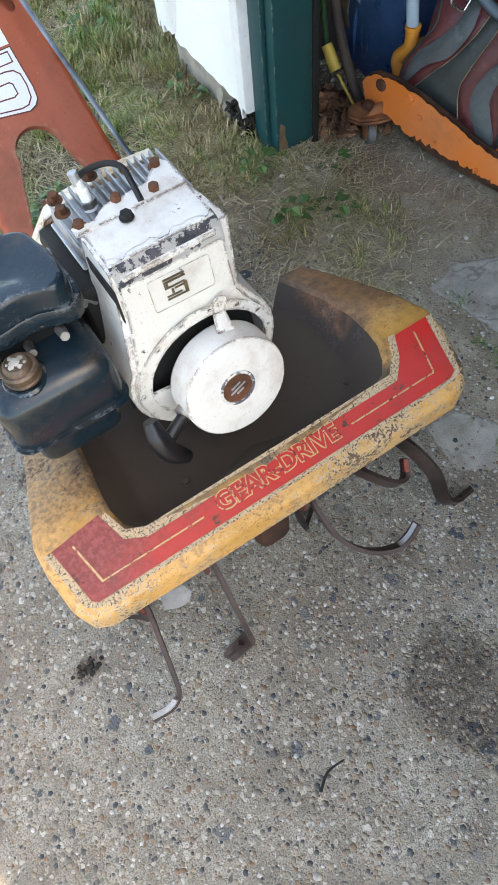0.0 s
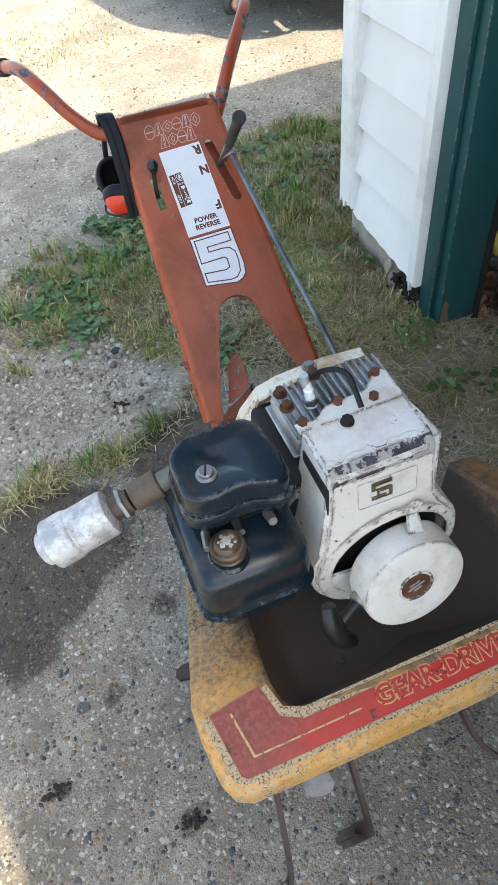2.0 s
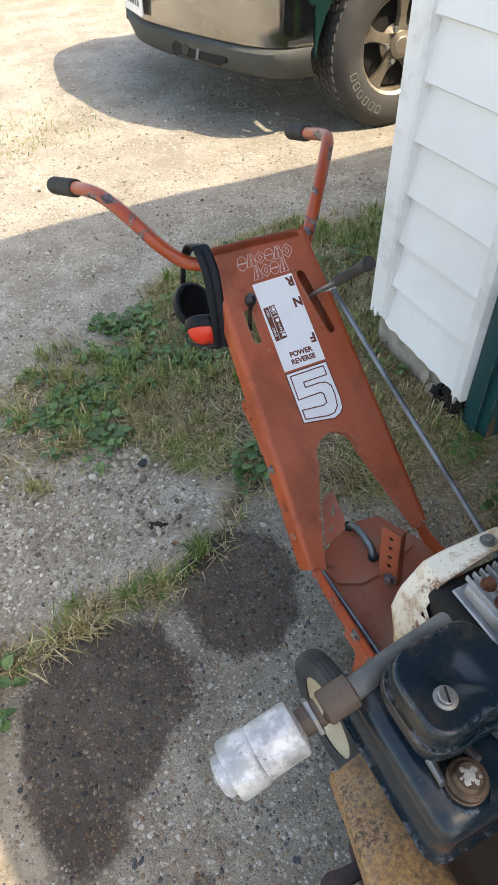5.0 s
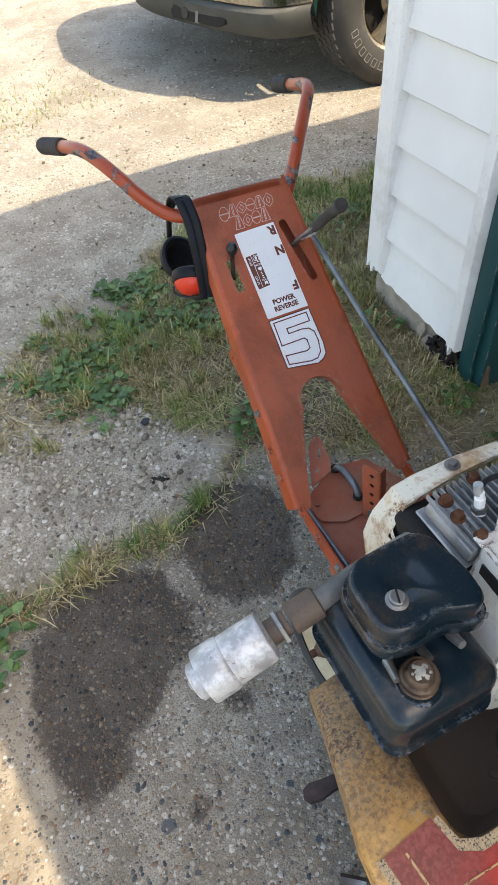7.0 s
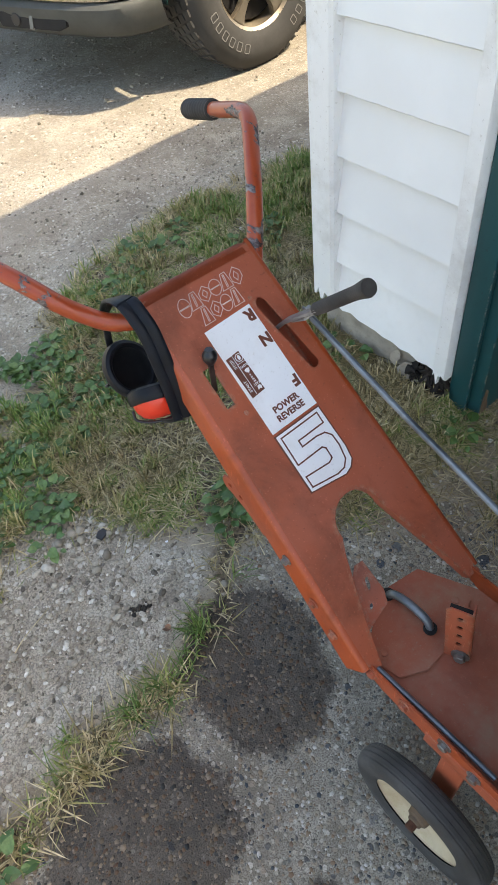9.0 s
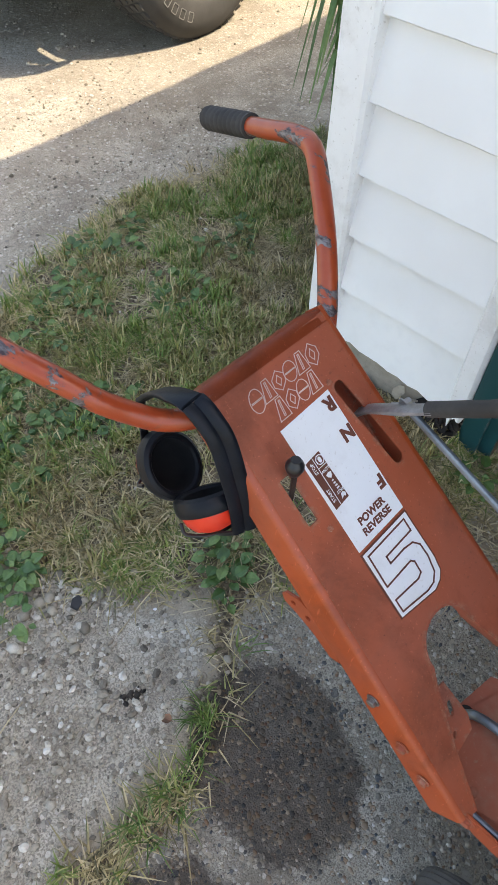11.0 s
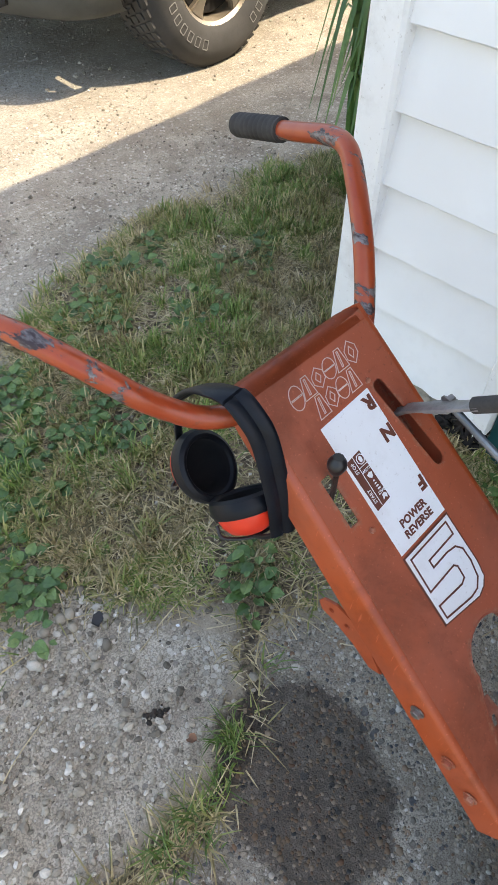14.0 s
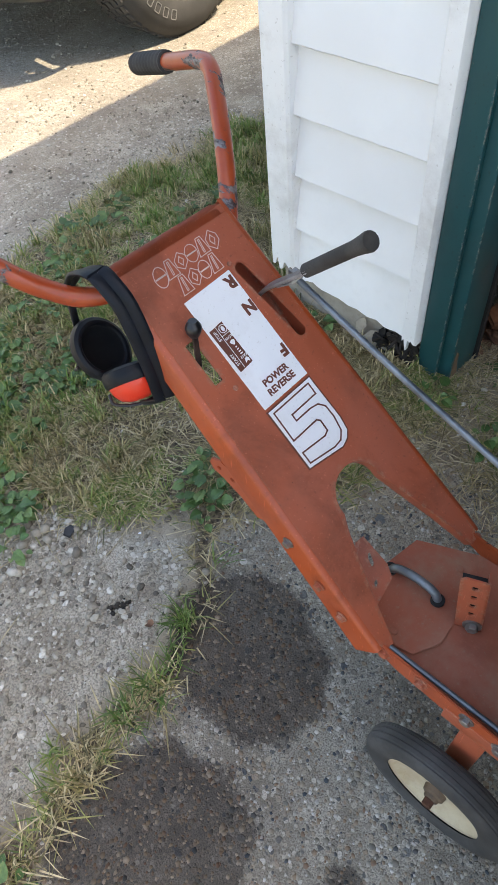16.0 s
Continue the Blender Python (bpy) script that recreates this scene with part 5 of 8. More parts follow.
def build_handle(tiller):
    a = radians(40.7)
    top = Vector((-0.007, 1.098, 0.806))
    v_dir = Vector((0, -math.cos(a), -math.sin(a)))
    pm = frame_of(top, (-1, 0, 0), v_dir)
    mirror = pm @ Matrix.Diagonal((-1, 1, 1, 1))  # u to the right, v down the slope

    def half(v):
        return 0.097 + 0.027 * v / 0.61
    L = 0.634
    left_out = [(-half(v), v) for v in np.linspace(0.016, 0.600, 8)] + [(-half(0.6) + 0.003, 0.622), (-half(0.6) + 0.012, L)]
    inner_left = [(-0.102, L), (-0.094, 0.605), (-0.081, 0.560), (-0.066, 0.515), (-0.053, 0.475)]
    archtop = [(0.002 + 0.044 * math.cos(t), 0.447 - 0.044 * math.sin(t)) for t in np.linspace(math.pi * 1.03, -math.pi * 0.03, 15)]
    inner_right = [(-u, v) for u, v in reversed(inner_left)]
    right_out = [(-u, v) for u, v in reversed(left_out)]
    outline = left_out + inner_left + archtop + inner_right + right_out

    def slot(u0, v0, u1, v1, r):
        d = Vector((u1 - u0, v1 - v0)).normalized()
        ang = math.degrees(math.atan2(d.y, d.x))
        return arc(u1, v1, r, ang - 90, ang + 90, 6) + arc(u0, v0, r, ang + 90, ang + 270, 6)
    slots = [slot(0.0605, 0.102, 0.080, 0.217, 0.0085), rounded(-0.077, 0.140, -0.063, 0.203, 0.001, 1)]
    plate = part("handle_plate", slab(outline, 0.003, mirror, slots, 0.0009), "orange_handle", tiller, "rust-red painted steel handle plate, forked at its foot")
    for u0, v0, u1, v1 in ((0.048, 0.085, 0.095, 0.238),):
        bm = box((u0, v0, -0.034), (u0 + 0.002, v1, -0.0032), 0, mirror)
        box((u1 - 0.002, v0, -0.034), (u1, v1, -0.0032), 0, mirror, bm)
        box((u0, v0, -0.036), (u1, v1, -0.034), 0, mirror, bm)
        part("slot_channel", bm, "orange_handle", plate)
    # folded flanges and the rolled top edge
    for s in (-1, 1):
        bm = bmesh.new()
        rows = []
        for v in np.linspace(0.010, 0.625, 15):
            u = s * half(max(v, 0))
            deep = 0.038 + 0.012 * v / 0.6
            rows.append([bm.verts.new(mirror @ Vector((q[0], v, q[1]))) for q in ((u - s * 0.004, 0.0006), (u + s * 0.001, 0.0002), (u + s * 0.0042, -0.002), (u + s * 0.0062, -0.006), (u + s * 0.008, -deep), (u + s * 0.005, -deep), (u + s * 0.002, -0.006))])
        for p, q in zip(rows, rows[1:]):
            for i in range(7):
                j = (i + 1) % 7
                bm.faces.new((p[i], p[j], q[j], q[i]))
        bm.faces.new(rows[0])
        bm.faces.new(rows[-1])
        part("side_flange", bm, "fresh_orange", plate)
        for v in (0.43, 0.505, 0.56):
            u = s * (half(v) + 0.0075)
            p, d = mirror @ Vector((u, v, -0.022)), mirror.to_3x3() @ Vector((s, 0, 0))
            hexbolt(p, d, 0.0065, 0.007, "bolt" if v < 0.5 else "orange_handle", plate, "flange_bolt", 1.4)
    # top edge bent over
    bm = bmesh.new()
    bend = [(0.024, 0.0005)] + [(0.0165 - 0.013 * math.sin(radians(q)), -0.0126 + 0.013 * math.cos(radians(q))) for q in range(0, 91, 15)] + [(0.003, -0.026), (0.005, -0.040)]
    rows = []
    for u in np.linspace(-1, 1, 13):
        close = 0.004 * max(0.0, (abs(u) - 0.8) / 0.2) ** 2
        rows.append([bm.verts.new(mirror @ Vector((u * (0.1015 - 0.002 * (k > 6)), v + 0.005 * (u + 1) / 2 + close * (k > 1), w - close * (k > 0)))) for k, (v, w) in enumerate(bend)])
    for p, q in zip(rows, rows[1:]):
        for i in range(len(bend) - 1):
            bm.faces.new((p[i], p[i + 1], q[i + 1], q[i]))
    bmesh.ops.solidify(bm, geom=bm.faces[:], thickness=0.0015)
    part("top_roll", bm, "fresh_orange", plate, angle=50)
    link = slab([(0.950, 0.534), (0.944, 0.521), (0.925, 0.515), (0.893, 0.498), (0.862, 0.472), (0.845, 0.478), (0.862, 0.508), (0.893, 0.548), (0.925, 0.556), (0.944, 0.548)], 0.004, frame_of((-0.110, 0, 0), (0, 1, 0), (0, 0, 1)), [arc(0.930, 0.536, 0.0035, 0, 360, 8)[:-1], arc(0.905, 0.528, 0.004, 0, 360, 8)[:-1]], 0.001)
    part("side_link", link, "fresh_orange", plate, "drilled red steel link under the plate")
    # inner fork edges bent down
    fork = [mirror @ Vector((u, v, -0.009)) for u, v in inner_left + archtop + inner_right]
    part("fork_lip", tube(fork, 0, flat=(0.0095, 0.0014), up=mirror.to_3x3() @ Vector((0, 1, 0))), "orange_handle", plate)
    # white decal
    dm = mirror @ Matrix.Translation((0, 0, 0.0009))
    decal = part("decal", slab([(-0.042, 0.096), (0.0425, 0.094), (0.0455, 0.2700), (-0.042, 0.2700)], 0.0005, dm), "decal", plate, "white shift-pattern decal, top corner worn bare")
    bm = bmesh.new()
    five_out = [(-0.0435, 0.2735), (0.0460, 0.2735), (0.0460, 0.2829), (0.0480, 0.3472), (0.0450, 0.3689), (0.0360, 0.3783), (0.0220, 0.3830), (-0.0435, 0.3720)]
    part("five_ground", slab(five_out, 0.0004, dm), "ink", decal)
    d2 = mirror @ Matrix.Translation((0, 0, 0.0016))
    part("five_block", slab([(-0.0410, 0.2758), (0.0435, 0.2758), (0.0435, 0.2829), (0.0455, 0.3472), (0.0425, 0.3675), (0.0340, 0.3760), (0.0210, 0.3806), (-0.0410, 0.3701)], 0.0004, d2), "decal", decal)
    d3 = mirror @ Matrix.Translation((0, 0, 0.0022))
    stroke = bmesh.new()
    fig_out = [(-0.0350, 0.2810), (0.0360, 0.2810), (0.0360, 0.2988), (-0.0140, 0.2988), (-0.0140, 0.3091), (0.0140, 0.3091), (0.0290, 0.3120), (0.0370, 0.3213), (0.0380, 0.3400), (0.0340, 0.3618), (0.0240, 0.3717), (0.0100, 0.3731), (-0.0360, 0.3653), (-0.0360, 0.3474), (0.0080, 0.3518), (0.0160, 0.3484), (0.0165, 0.3317), (0.0120, 0.3270), (-0.0360, 0.3270)]
    closed = fig_out + fig_out[:1]
    for (u0, v0), (u1, v1) in zip(closed, closed[1:]):
        dd = Vector((u1 - u0, v1 - v0)).normalized() * 0.0011
        nn = Vector((-dd.y, dd.x))
        slab([(u0 - dd.x + nn.x, v0 - dd.y + nn.y), (u1 + dd.x + nn.x, v1 + dd.y + nn.y), (u1 + dd.x - nn.x, v1 + dd.y - nn.y), (u0 - dd.x - nn.x, v0 - dd.y - nn.y)], 0.0004, d3, bm=stroke)
    part("five_figure", stroke, "ink", decal, "block figure 5 in brown outline")

    def words(name, text, size, u, v, turn, bold=0.0003):
        m = mirror @ Matrix.Translation((u, v, 0.0014)) @ Matrix.Diagonal((1, -1, 1, 1)) @ pose(0, 0, 0, 0, 0, turn)
        lettering(name, text, size, m, "ink", decal, "", 0.0002, bold)
    words("letter_r", "R", 0.024, 0.0335, 0.108, 180, 0.0011)
    words("letter_n", "N", 0.024, 0.0335, 0.149, 180, 0.0011)
    words("letter_f", "F", 0.024, 0.037, 0.2225, 180, 0.0011)
    words("words_power", "POWER", 0.0135, 0.003, 0.2430, 0, 0.0005)
    words("words_reverse", "REVERSE", 0.0135, 0.003, 0.2570, 0, 0.0005)
    panel = part("throttle_panel", slab([(-0.0385, 0.1445), (-0.014, 0.1425), (-0.012, 0.2085), (-0.0365, 0.2105)], 0.0003, mirror @ Matrix.Translation((0, 0, 0.0013))), "ink", decal)
    bm = bmesh.new()
    white = mirror @ Matrix.Translation((0, 0, 0.0019))
    bar = lambda u0, v0, u1, v1: slab([(u0, v0), (u1, v0), (u1, v1), (u0, v1)], 0.0003, white, bm=bm)
    bar(-0.0278, 0.1435, -0.0270, 0.2085)
    bar(-0.0270, 0.1585, -0.0115, 0.1593)
    slab(arc(-0.0192, 0.1510, 0.0064, 22, 382, 8)[:-1], 0.0003, white, [arc(-0.0192, 0.1510, 0.0053, 22, 382, 8)[:-1]], bm=bm)
    slab(arc(-0.0192, 0.1510, 0.0026, 0, 360, 10, 0.0038)[:-1], 0.0003, white, bm=bm)
    slab([(-0.0235, 0.171), (-0.0190, 0.1690), (-0.0150, 0.1705), (-0.0165, 0.1750), (-0.0190, 0.1770), (-0.0220, 0.1745)], 0.0003, white, bm=bm)
    for k in range(4):
        bar(-0.0205, 0.1795 + 0.0036 * k, -0.0180 + 0.0006 * k, 0.1812 + 0.0036 * k)
    slab([(-0.0215, 0.2055), (-0.0200, 0.1995), (-0.0160, 0.1985), (-0.0135, 0.2015), (-0.0150, 0.2060), (-0.0175, 0.2035)], 0.0003, white, bm=bm)
    part("panel_symbols", bm, "decal", panel)
    for text, u, v, turn in (("STOP", -0.0323, 0.1555, 90), ("START", -0.0323, 0.1930, 90), ("SLOW", -0.0192, 0.1645, 180), ("FAST", -0.0185, 0.1955, 180)):
        m = mirror @ Matrix.Translation((u, v, 0.0019)) @ Matrix.Diagonal((1, -1, 1, 1)) @ pose(0, 0, 0, 0, 0, turn)
        lettering("panel_words", text, 0.0062 if turn == 90 else 0.0052, m, "decal", panel, "", 0.0001, 0.0001)
    # maker's mark as plain outlined shapes, touching one another
    mk = mirror @ Matrix.Translation((0, 0, 0.0007))
    thin = 0.0010

    def outlined(loop):
        inner = []
        for p, q, o in zip(loop[-1:] + loop[:-1], loop, loop[1:] + loop[:1]):
            d0, d1 = (Vector(q) - Vector(p)).normalized(), (Vector(o) - Vector(q)).normalized()
            n0, n1 = Vector((-d0.y, d0.x)), Vector((-d1.y, d1.x))
            n = (n0 + n1).normalized()
            inner.append(tuple(Vector(q) + n * (thin / max(0.5, n.dot(n0)))))
        slab(loop, 0.0004, mk, [inner], bm=bm)
    for u, v, w, h, kind in [(-0.056 + 0.0192 * i, 0.0385 - 0.0006 * i, 0.0205, 0.0245 + (0.004 if i in (0, 5) else 0), i % 3) for i in range(6)] + [(-0.033 + 0.0185 * i, 0.0635 - 0.0003 * i, 0.0195, 0.0255, (i + 1) % 3) for i in range(4)]:
        lean, bm = 0.0035, bmesh.new()
        at = lambda a, b: (u + w * a + lean * (0.5 - b), v + h * b)
        if kind == 0:
            outlined([at(0.5 + 0.5 * math.cos(t), 0.5 + 0.5 * math.sin(t)) for t in np.linspace(0, 2 * math.pi, 17)[:-1]])
            outlined([at(0.10, 0.46), at(0.90, 0.46), at(0.90, 0.54), at(0.10, 0.54)])
        elif kind == 1:
            outlined([at(0.28, 0.0), at(0.72, 0.0), at(1.0, 1.0), at(0.0, 1.0)])
            outlined([at(0.42, 0.12), at(0.58, 0.12), at(0.58, 0.88), at(0.42, 0.88)])
        else:
            outlined([at(0.5, 0.0), at(0.98, 0.32), at(0.98, 0.68), at(0.5, 1.0), at(0.02, 0.68), at(0.02, 0.32)])
            outlined([at(0.5, 0.22), at(0.74, 0.5), at(0.5, 0.78), at(0.26, 0.5)])
        part("mark_shape", bm, "mark_ink", plate, "pinkish white outlined shape")
    for u, v in ((-0.058, 0.146), (-0.056, 0.222), (0.049, 0.088)):
        hexbolt(mirror @ Vector((u, v, 0.0)), mirror.to_3x3() @ Vector((0, 0, 1)), 0.0035, 0.003, "orange_handle", plate, "rivet", 1.2)
    # throttle lever
    th = part("throttle_lever", tube(smooth_path([mirror @ Vector((-0.0695, 0.172, -0.02)), mirror @ Vector((-0.0695, 0.148, 0.010)), mirror @ Vector((-0.067, 0.132, 0.026))], 5), 0, flat=(0.004, 0.0015)), "tine_steel", tiller)
    part("lever_knob", tube(smooth_path([mirror @ Vector((-0.0675, 0.137, 0.019)), mirror @ Vector((-0.0665, 0.128, 0.029)), mirror @ Vector((-0.0657, 0.121, 0.037))], 5), lambda t: 0.0060 + 0.0050 * math.sin(math.pi * min(1, t * 1.05)), 12), "plastic", th, "black throttle knob")
    # gear lever
    q = [(0.066, 0.998, 0.700), (0.068, 0.985, 0.716), (0.066, 0.962, 0.737), (0.063, 0.930, 0.765), (0.061, 0.905, 0.787)]
    lever = part("gear_lever", tube(smooth_path(q, 6), 0, flat=(0.009, 0.003), up=(0, 0.6, 1)), "bolt", tiller, "worn steel gear lever")
    part("lever_grip", tube([Vector((0.0615, 0.912, 0.781)).lerp(Vector((0.055, 0.817, 0.867)), t) for t in (0, 0.02, 0.25, 0.5, 0.78, 0.90, 0.97, 1.0)], lambda t: 0.0092 + 0.0040 * max(0, (t - 0.6) / 0.4) ** 0.8 * (1 if t < 0.999 else 0.5), 16), "grip", lever, "black rubber lever grip with a rounded end")
    hexbolt((0.072, 0.945, 0.752), (1, -0.2, 0.3), 0.006, 0.010, "bolt", lever, "pivot_bolt")
    part("lever_crank", slab([(-0.012, -0.010), (0.020, -0.012), (0.030, 0.0), (0.018, 0.012), (-0.012, 0.010)], 0.004, frame_of((0.071, 0.955, 0.741), (0.1, -0.8, 0.55), (1, 0, 0.2)), bevel=0.001), "bolt", lever)
    part("shift_rod", tube(smooth_path([(0.076, 0.945, 0.752), (0.072, 0.925, 0.745), (0.080, 0.78, 0.673), (0.085, 0.694, 0.633), (0.092, 0.55, 0.568), (0.098, 0.42, 0.508)], 6), 0.0046, 10), "rod_blue", tiller, "long blue-grey steel shift rod")
    # handlebars with grips
    for s in (-1, 1):
        ox = -0.007
        pts = [(ox + s * 0.050, 1.066, 0.732), (ox + s * 0.092, 1.076, 0.752), (ox + s * 0.118, 1.094, 0.784), (ox + s * 0.158, 1.135, 0.832), (ox + s * 0.205, 1.190, 0.872), (ox + s * 0.232, 1.226, 0.889), (ox + s * 0.246, 1.265, 0.886), (ox + s * 0.258, 1.33, 0.866), (ox + s * 0.284, 1.465, 0.824)]
        if s < 0:  # this side is bent lower
            pts = [(-0.060, 1.066, 0.752), (-0.095, 1.084, 0.768), (-0.122, 1.096, 0.770), (-0.146, 1.114, 0.774), (-0.170, 1.135, 0.791), (-0.192, 1.152, 0.814), (-0.210, 1.178, 0.836), (-0.228, 1.215, 0.853), (-0.245, 1.270, 0.860), (-0.262, 1.330, 0.852), (-0.291, 1.465, 0.814)]
        bar = part("handlebar", tube(smooth_path(pts, 7), 0.0128, 16), "bar_paint", tiller, "orange-red tube handlebar with paint rubbed to grey")
        g0, g1 = Vector(pts[-2]) + (Vector(pts[-1]) - Vector(pts[-2])) * 0.22, Vector(pts[-1]) + (Vector(pts[-1]) - Vector(pts[-2])) * 0.04
        prof = [(0.0128, 0), (0.017, 0.001)]
        length = (g1 - g0).length
        nrib = 9
        for i in range(nrib):
            z0 = length * (0.06 + 0.9 * i / nrib)
            prof += [(0.0162, z0), (0.0178, z0 + length * 0.02), (0.0178, z0 + length * 0.075), (0.0160, z0 + length * 0.09)]
        prof += [(0.0165, length * 0.985), (0.012, length), (0.0, length)]
        part("hand_grip", lathe(prof, axis(g0, g1)[0], 18), "grip", bar, "ribbed black rubber grip")
    # frame under the handle
    base = part("rear_frame", slab([(-0.116, 0.40), (0.104, 0.40), (0.100, 0.60), (0.060, 0.690), (-0.02, 0.705), (-0.112, 0.640)], 0.004, Matrix.Translation((0, 0, 0.370)), bevel=0.001), "dusty_red", tiller, "dusty rust-red steel frame")
    part("frame_cover", slab([(-0.108, 0.636), (-0.099, 0.591), (-0.060, 0.570), (-0.012, 0.573), (0.079, 0.598), (0.050, 0.668), (-0.010, 0.694), (-0.080, 0.664)], 0.003, Matrix.Translation((0, 0, 0.3755)), bevel=0.001), "dusty_red", base, "dust-coated hexagonal cover plate")
    for x, y in ((-0.088, 0.630), (0.055, 0.612)):
        hexbolt((x, y, 0.3755), (0, 0, 1), 0.006, 0.004, "dusty_red", base, "cover_bolt")
    for s, x0 in ((-1, -0.122), (1, 0.108)):
        bm = slab([(0.36, 0.33), (0.60, 0.355), (0.66, 0.385), (0.66, 0.41), (0.62, 0.398), (0.50, 0.388), (0.36, 0.382)], 0.004, frame_of((x0 + 0.002, 0, 0), (0, 1, 0), (0, 0, 1)), bevel=0.001)
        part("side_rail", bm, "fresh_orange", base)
        for y, z in ((0.44, 0.362), (0.49, 0.375), (0.56, 0.38), (0.62, 0.385)):
            hexbolt((x0 + s * 0.002, y, z), (s, 0, 0), 0.0075, 0.008, "bolt" if y < 0.5 else "orange_handle", base, "frame_bolt")
        part("lower_rail", box((x0 - 0.003 if s < 0 else x0 - 0.002, 0.30, 0.325), (x0 + 0.002 if s < 0 else x0 + 0.003, 0.52, 0.36), 0.001), "orange_handle", base)
    part("edge_wire", tube(smooth_path([(-0.116, 0.645, 0.392), (-0.113, 0.56, 0.386), (-0.111, 0.48, 0.382), (-0.11, 0.42, 0.378)], 5), 0.004, 8), "rod_blue", base)
    part("wire_handle", tube(smooth_path([(-0.012, 0.690, 0.352), (-0.012, 0.689, 0.372), (-0.012, 0.682, 0.390), (-0.011, 0.662, 0.400), (-0.010, 0.636, 0.400), (-0.009, 0.617, 0.393), (-0.009, 0.609, 0.376), (-0.009, 0.608, 0.352)], 5), 0.0066, 12), "rod_blue", base, "bent blue-grey steel wire handle")
    for x, y in ((-0.012, 0.690), (-0.009, 0.609)):
        part("handle_bush", lathe([(0.0066, 0.0), (0.0105, 0.0), (0.0105, 0.005), (0.0066, 0.006)], Matrix.Translation((x, y, 0.3755)), 16), "dark", base)
    # depth-bar bracket: a closed channel with a row of holes
    bm_m = frame_of((-0.0225, 0.572, 0.3715), (0.45, -1, 0), (-0.02, 0.11, 1))
    hole_row = [arc(0.020, 0.045 + 0.0235 * k, 0.0042, 0, 360, 10)[:-1] for k in range(4)]
    part("depth_bracket", slab([(0.0, 0.0), (0.038, 0.0), (0.038, 0.135), (0.006, 0.137), (0.0, 0.130)], 0.003, bm_m, hole_row, 0.0008), "orange_handle", base, "red steel channel with a row of holes")
    part("bracket_side", slab([(0.0, 0.0), (0.020, 0.0), (0.020, 0.134), (0.0, 0.134)], 0.003, bm_m @ Matrix.Translation((0.0375, 0.0, 0.0)) @ pose(0, 0, 0, 0, 90, 0), (), 0.0008), "orange_handle", base)
    # added near-black filler, the shade of the hollow behind the holes
    part("bracket_core", slab([(0.002, 0.0), (0.034, 0.0), (0.034, 0.112), (0.002, 0.112)], 0.012, bm_m @ Matrix.Translation((0, 0, -0.010))), "dark", base)
    hexbolt(bm_m @ Vector((0.024, 0.014, 0.0)), bm_m.to_3x3() @ Vector((0, 0, 1)), 0.0085, 0.010, "bolt", base, "bracket_bolt", 1.6)
    lug = frame_of((-0.078, 0.668, 0.380), (0.046, 0.006, 0.02), (0.028, 0.067, 0.05))
    part("side_lug", slab([(0.0, 0.0), (0.050, 0.0), (0.052, 0.020), (0.030, 0.085), (0.012, 0.092), (0.0, 0.080)], 0.003, lug, [arc(0.026, 0.058, 0.0035, 0, 180, 5) + arc(0.026, 0.046, 0.0035, 180, 360, 5), arc(0.018, 0.022, 0.004, 0, 360, 8)[:-1]], 0.0008), "orange_handle", base, "slotted steel lug")
    # wheels
    part("axle", rod((-0.19, 0.47, 0.128), (0.17, 0.47, 0.128), 0.008, edge=0.001), "rust", tiller)
    part("axle_stay", box((-0.118, 0.45, 0.12), (-0.108, 0.49, 0.35), 0.002), "orange_handle", tiller)
    part("axle_stay", box((0.094, 0.45, 0.12), (0.104, 0.49, 0.35), 0.002), "orange_handle", tiller)
    for s, x in ((-1, -0.158), (1, 0.145)):
        wm = frame_of((x, 0.47, 0.1275), (0, 1, 0), (0, 0, 1)) if s > 0 else frame_of((x, 0.47, 0.1275), (0, -1, 0), (0, 0, 1))
        wheel = part("wheel", lathe([(0.0, 0.009), (0.016, 0.010), (0.018, 0.003), (0.034, -0.001), (0.058, 0.0), (0.070, 0.006), (0.079, 0.013), (0.083, 0.014), (0.083, -0.014), (0.070, -0.01), (0.0, -0.008)], wm, 40), "wheel_paint", tiller, "cream steel wheel disc with rust stains")
        part("tyre", lathe([(0.080, -0.017), (0.092, -0.0215), (0.112, -0.0225), (0.122, -0.0185), (0.1248, -0.0145), (0.1236, -0.0135), (0.1262, -0.011), (0.1272, -0.0055), (0.1255, -0.005), (0.1255, -0.004), (0.1275, -0.0035), (0.1275, 0.0035), (0.1255, 0.004), (0.1255, 0.005), (0.1272, 0.0055), (0.1262, 0.011), (0.1236, 0.0135), (0.1248, 0.0145), (0.122, 0.0185), (0.112, 0.0225), (0.092, 0.0215), (0.080, 0.017)], wm, 48, caps=False), "tyre_old", wheel, "worn grey-black rubber tyre")
        part("hub_cap", lathe([(0.019, 0.002), (0.017, 0.012), (0.0125, 0.0145), (0.0115, 0.019), (0.009, 0.0205), (0.0, 0.0205)], wm, 24), "hub_metal", wheel, "round rusty grey hub")
    part("drag_lug", slab([(0.0, -0.012), (0.05, -0.013), (0.070, -0.016), (0.082, -0.010), (0.085, 0.004), (0.078, 0.015), (0.060, 0.018), (0.04, 0.013), (0.0, 0.012)], 0.005, frame_of((-0.268, 0.208, 0.305), (-1, 0.08, -0.06), (-0.15, -1, 0.3)), (), 0.0016), "tine_steel", tiller, "dark steel lug under the shield, its edge rubbed bright")


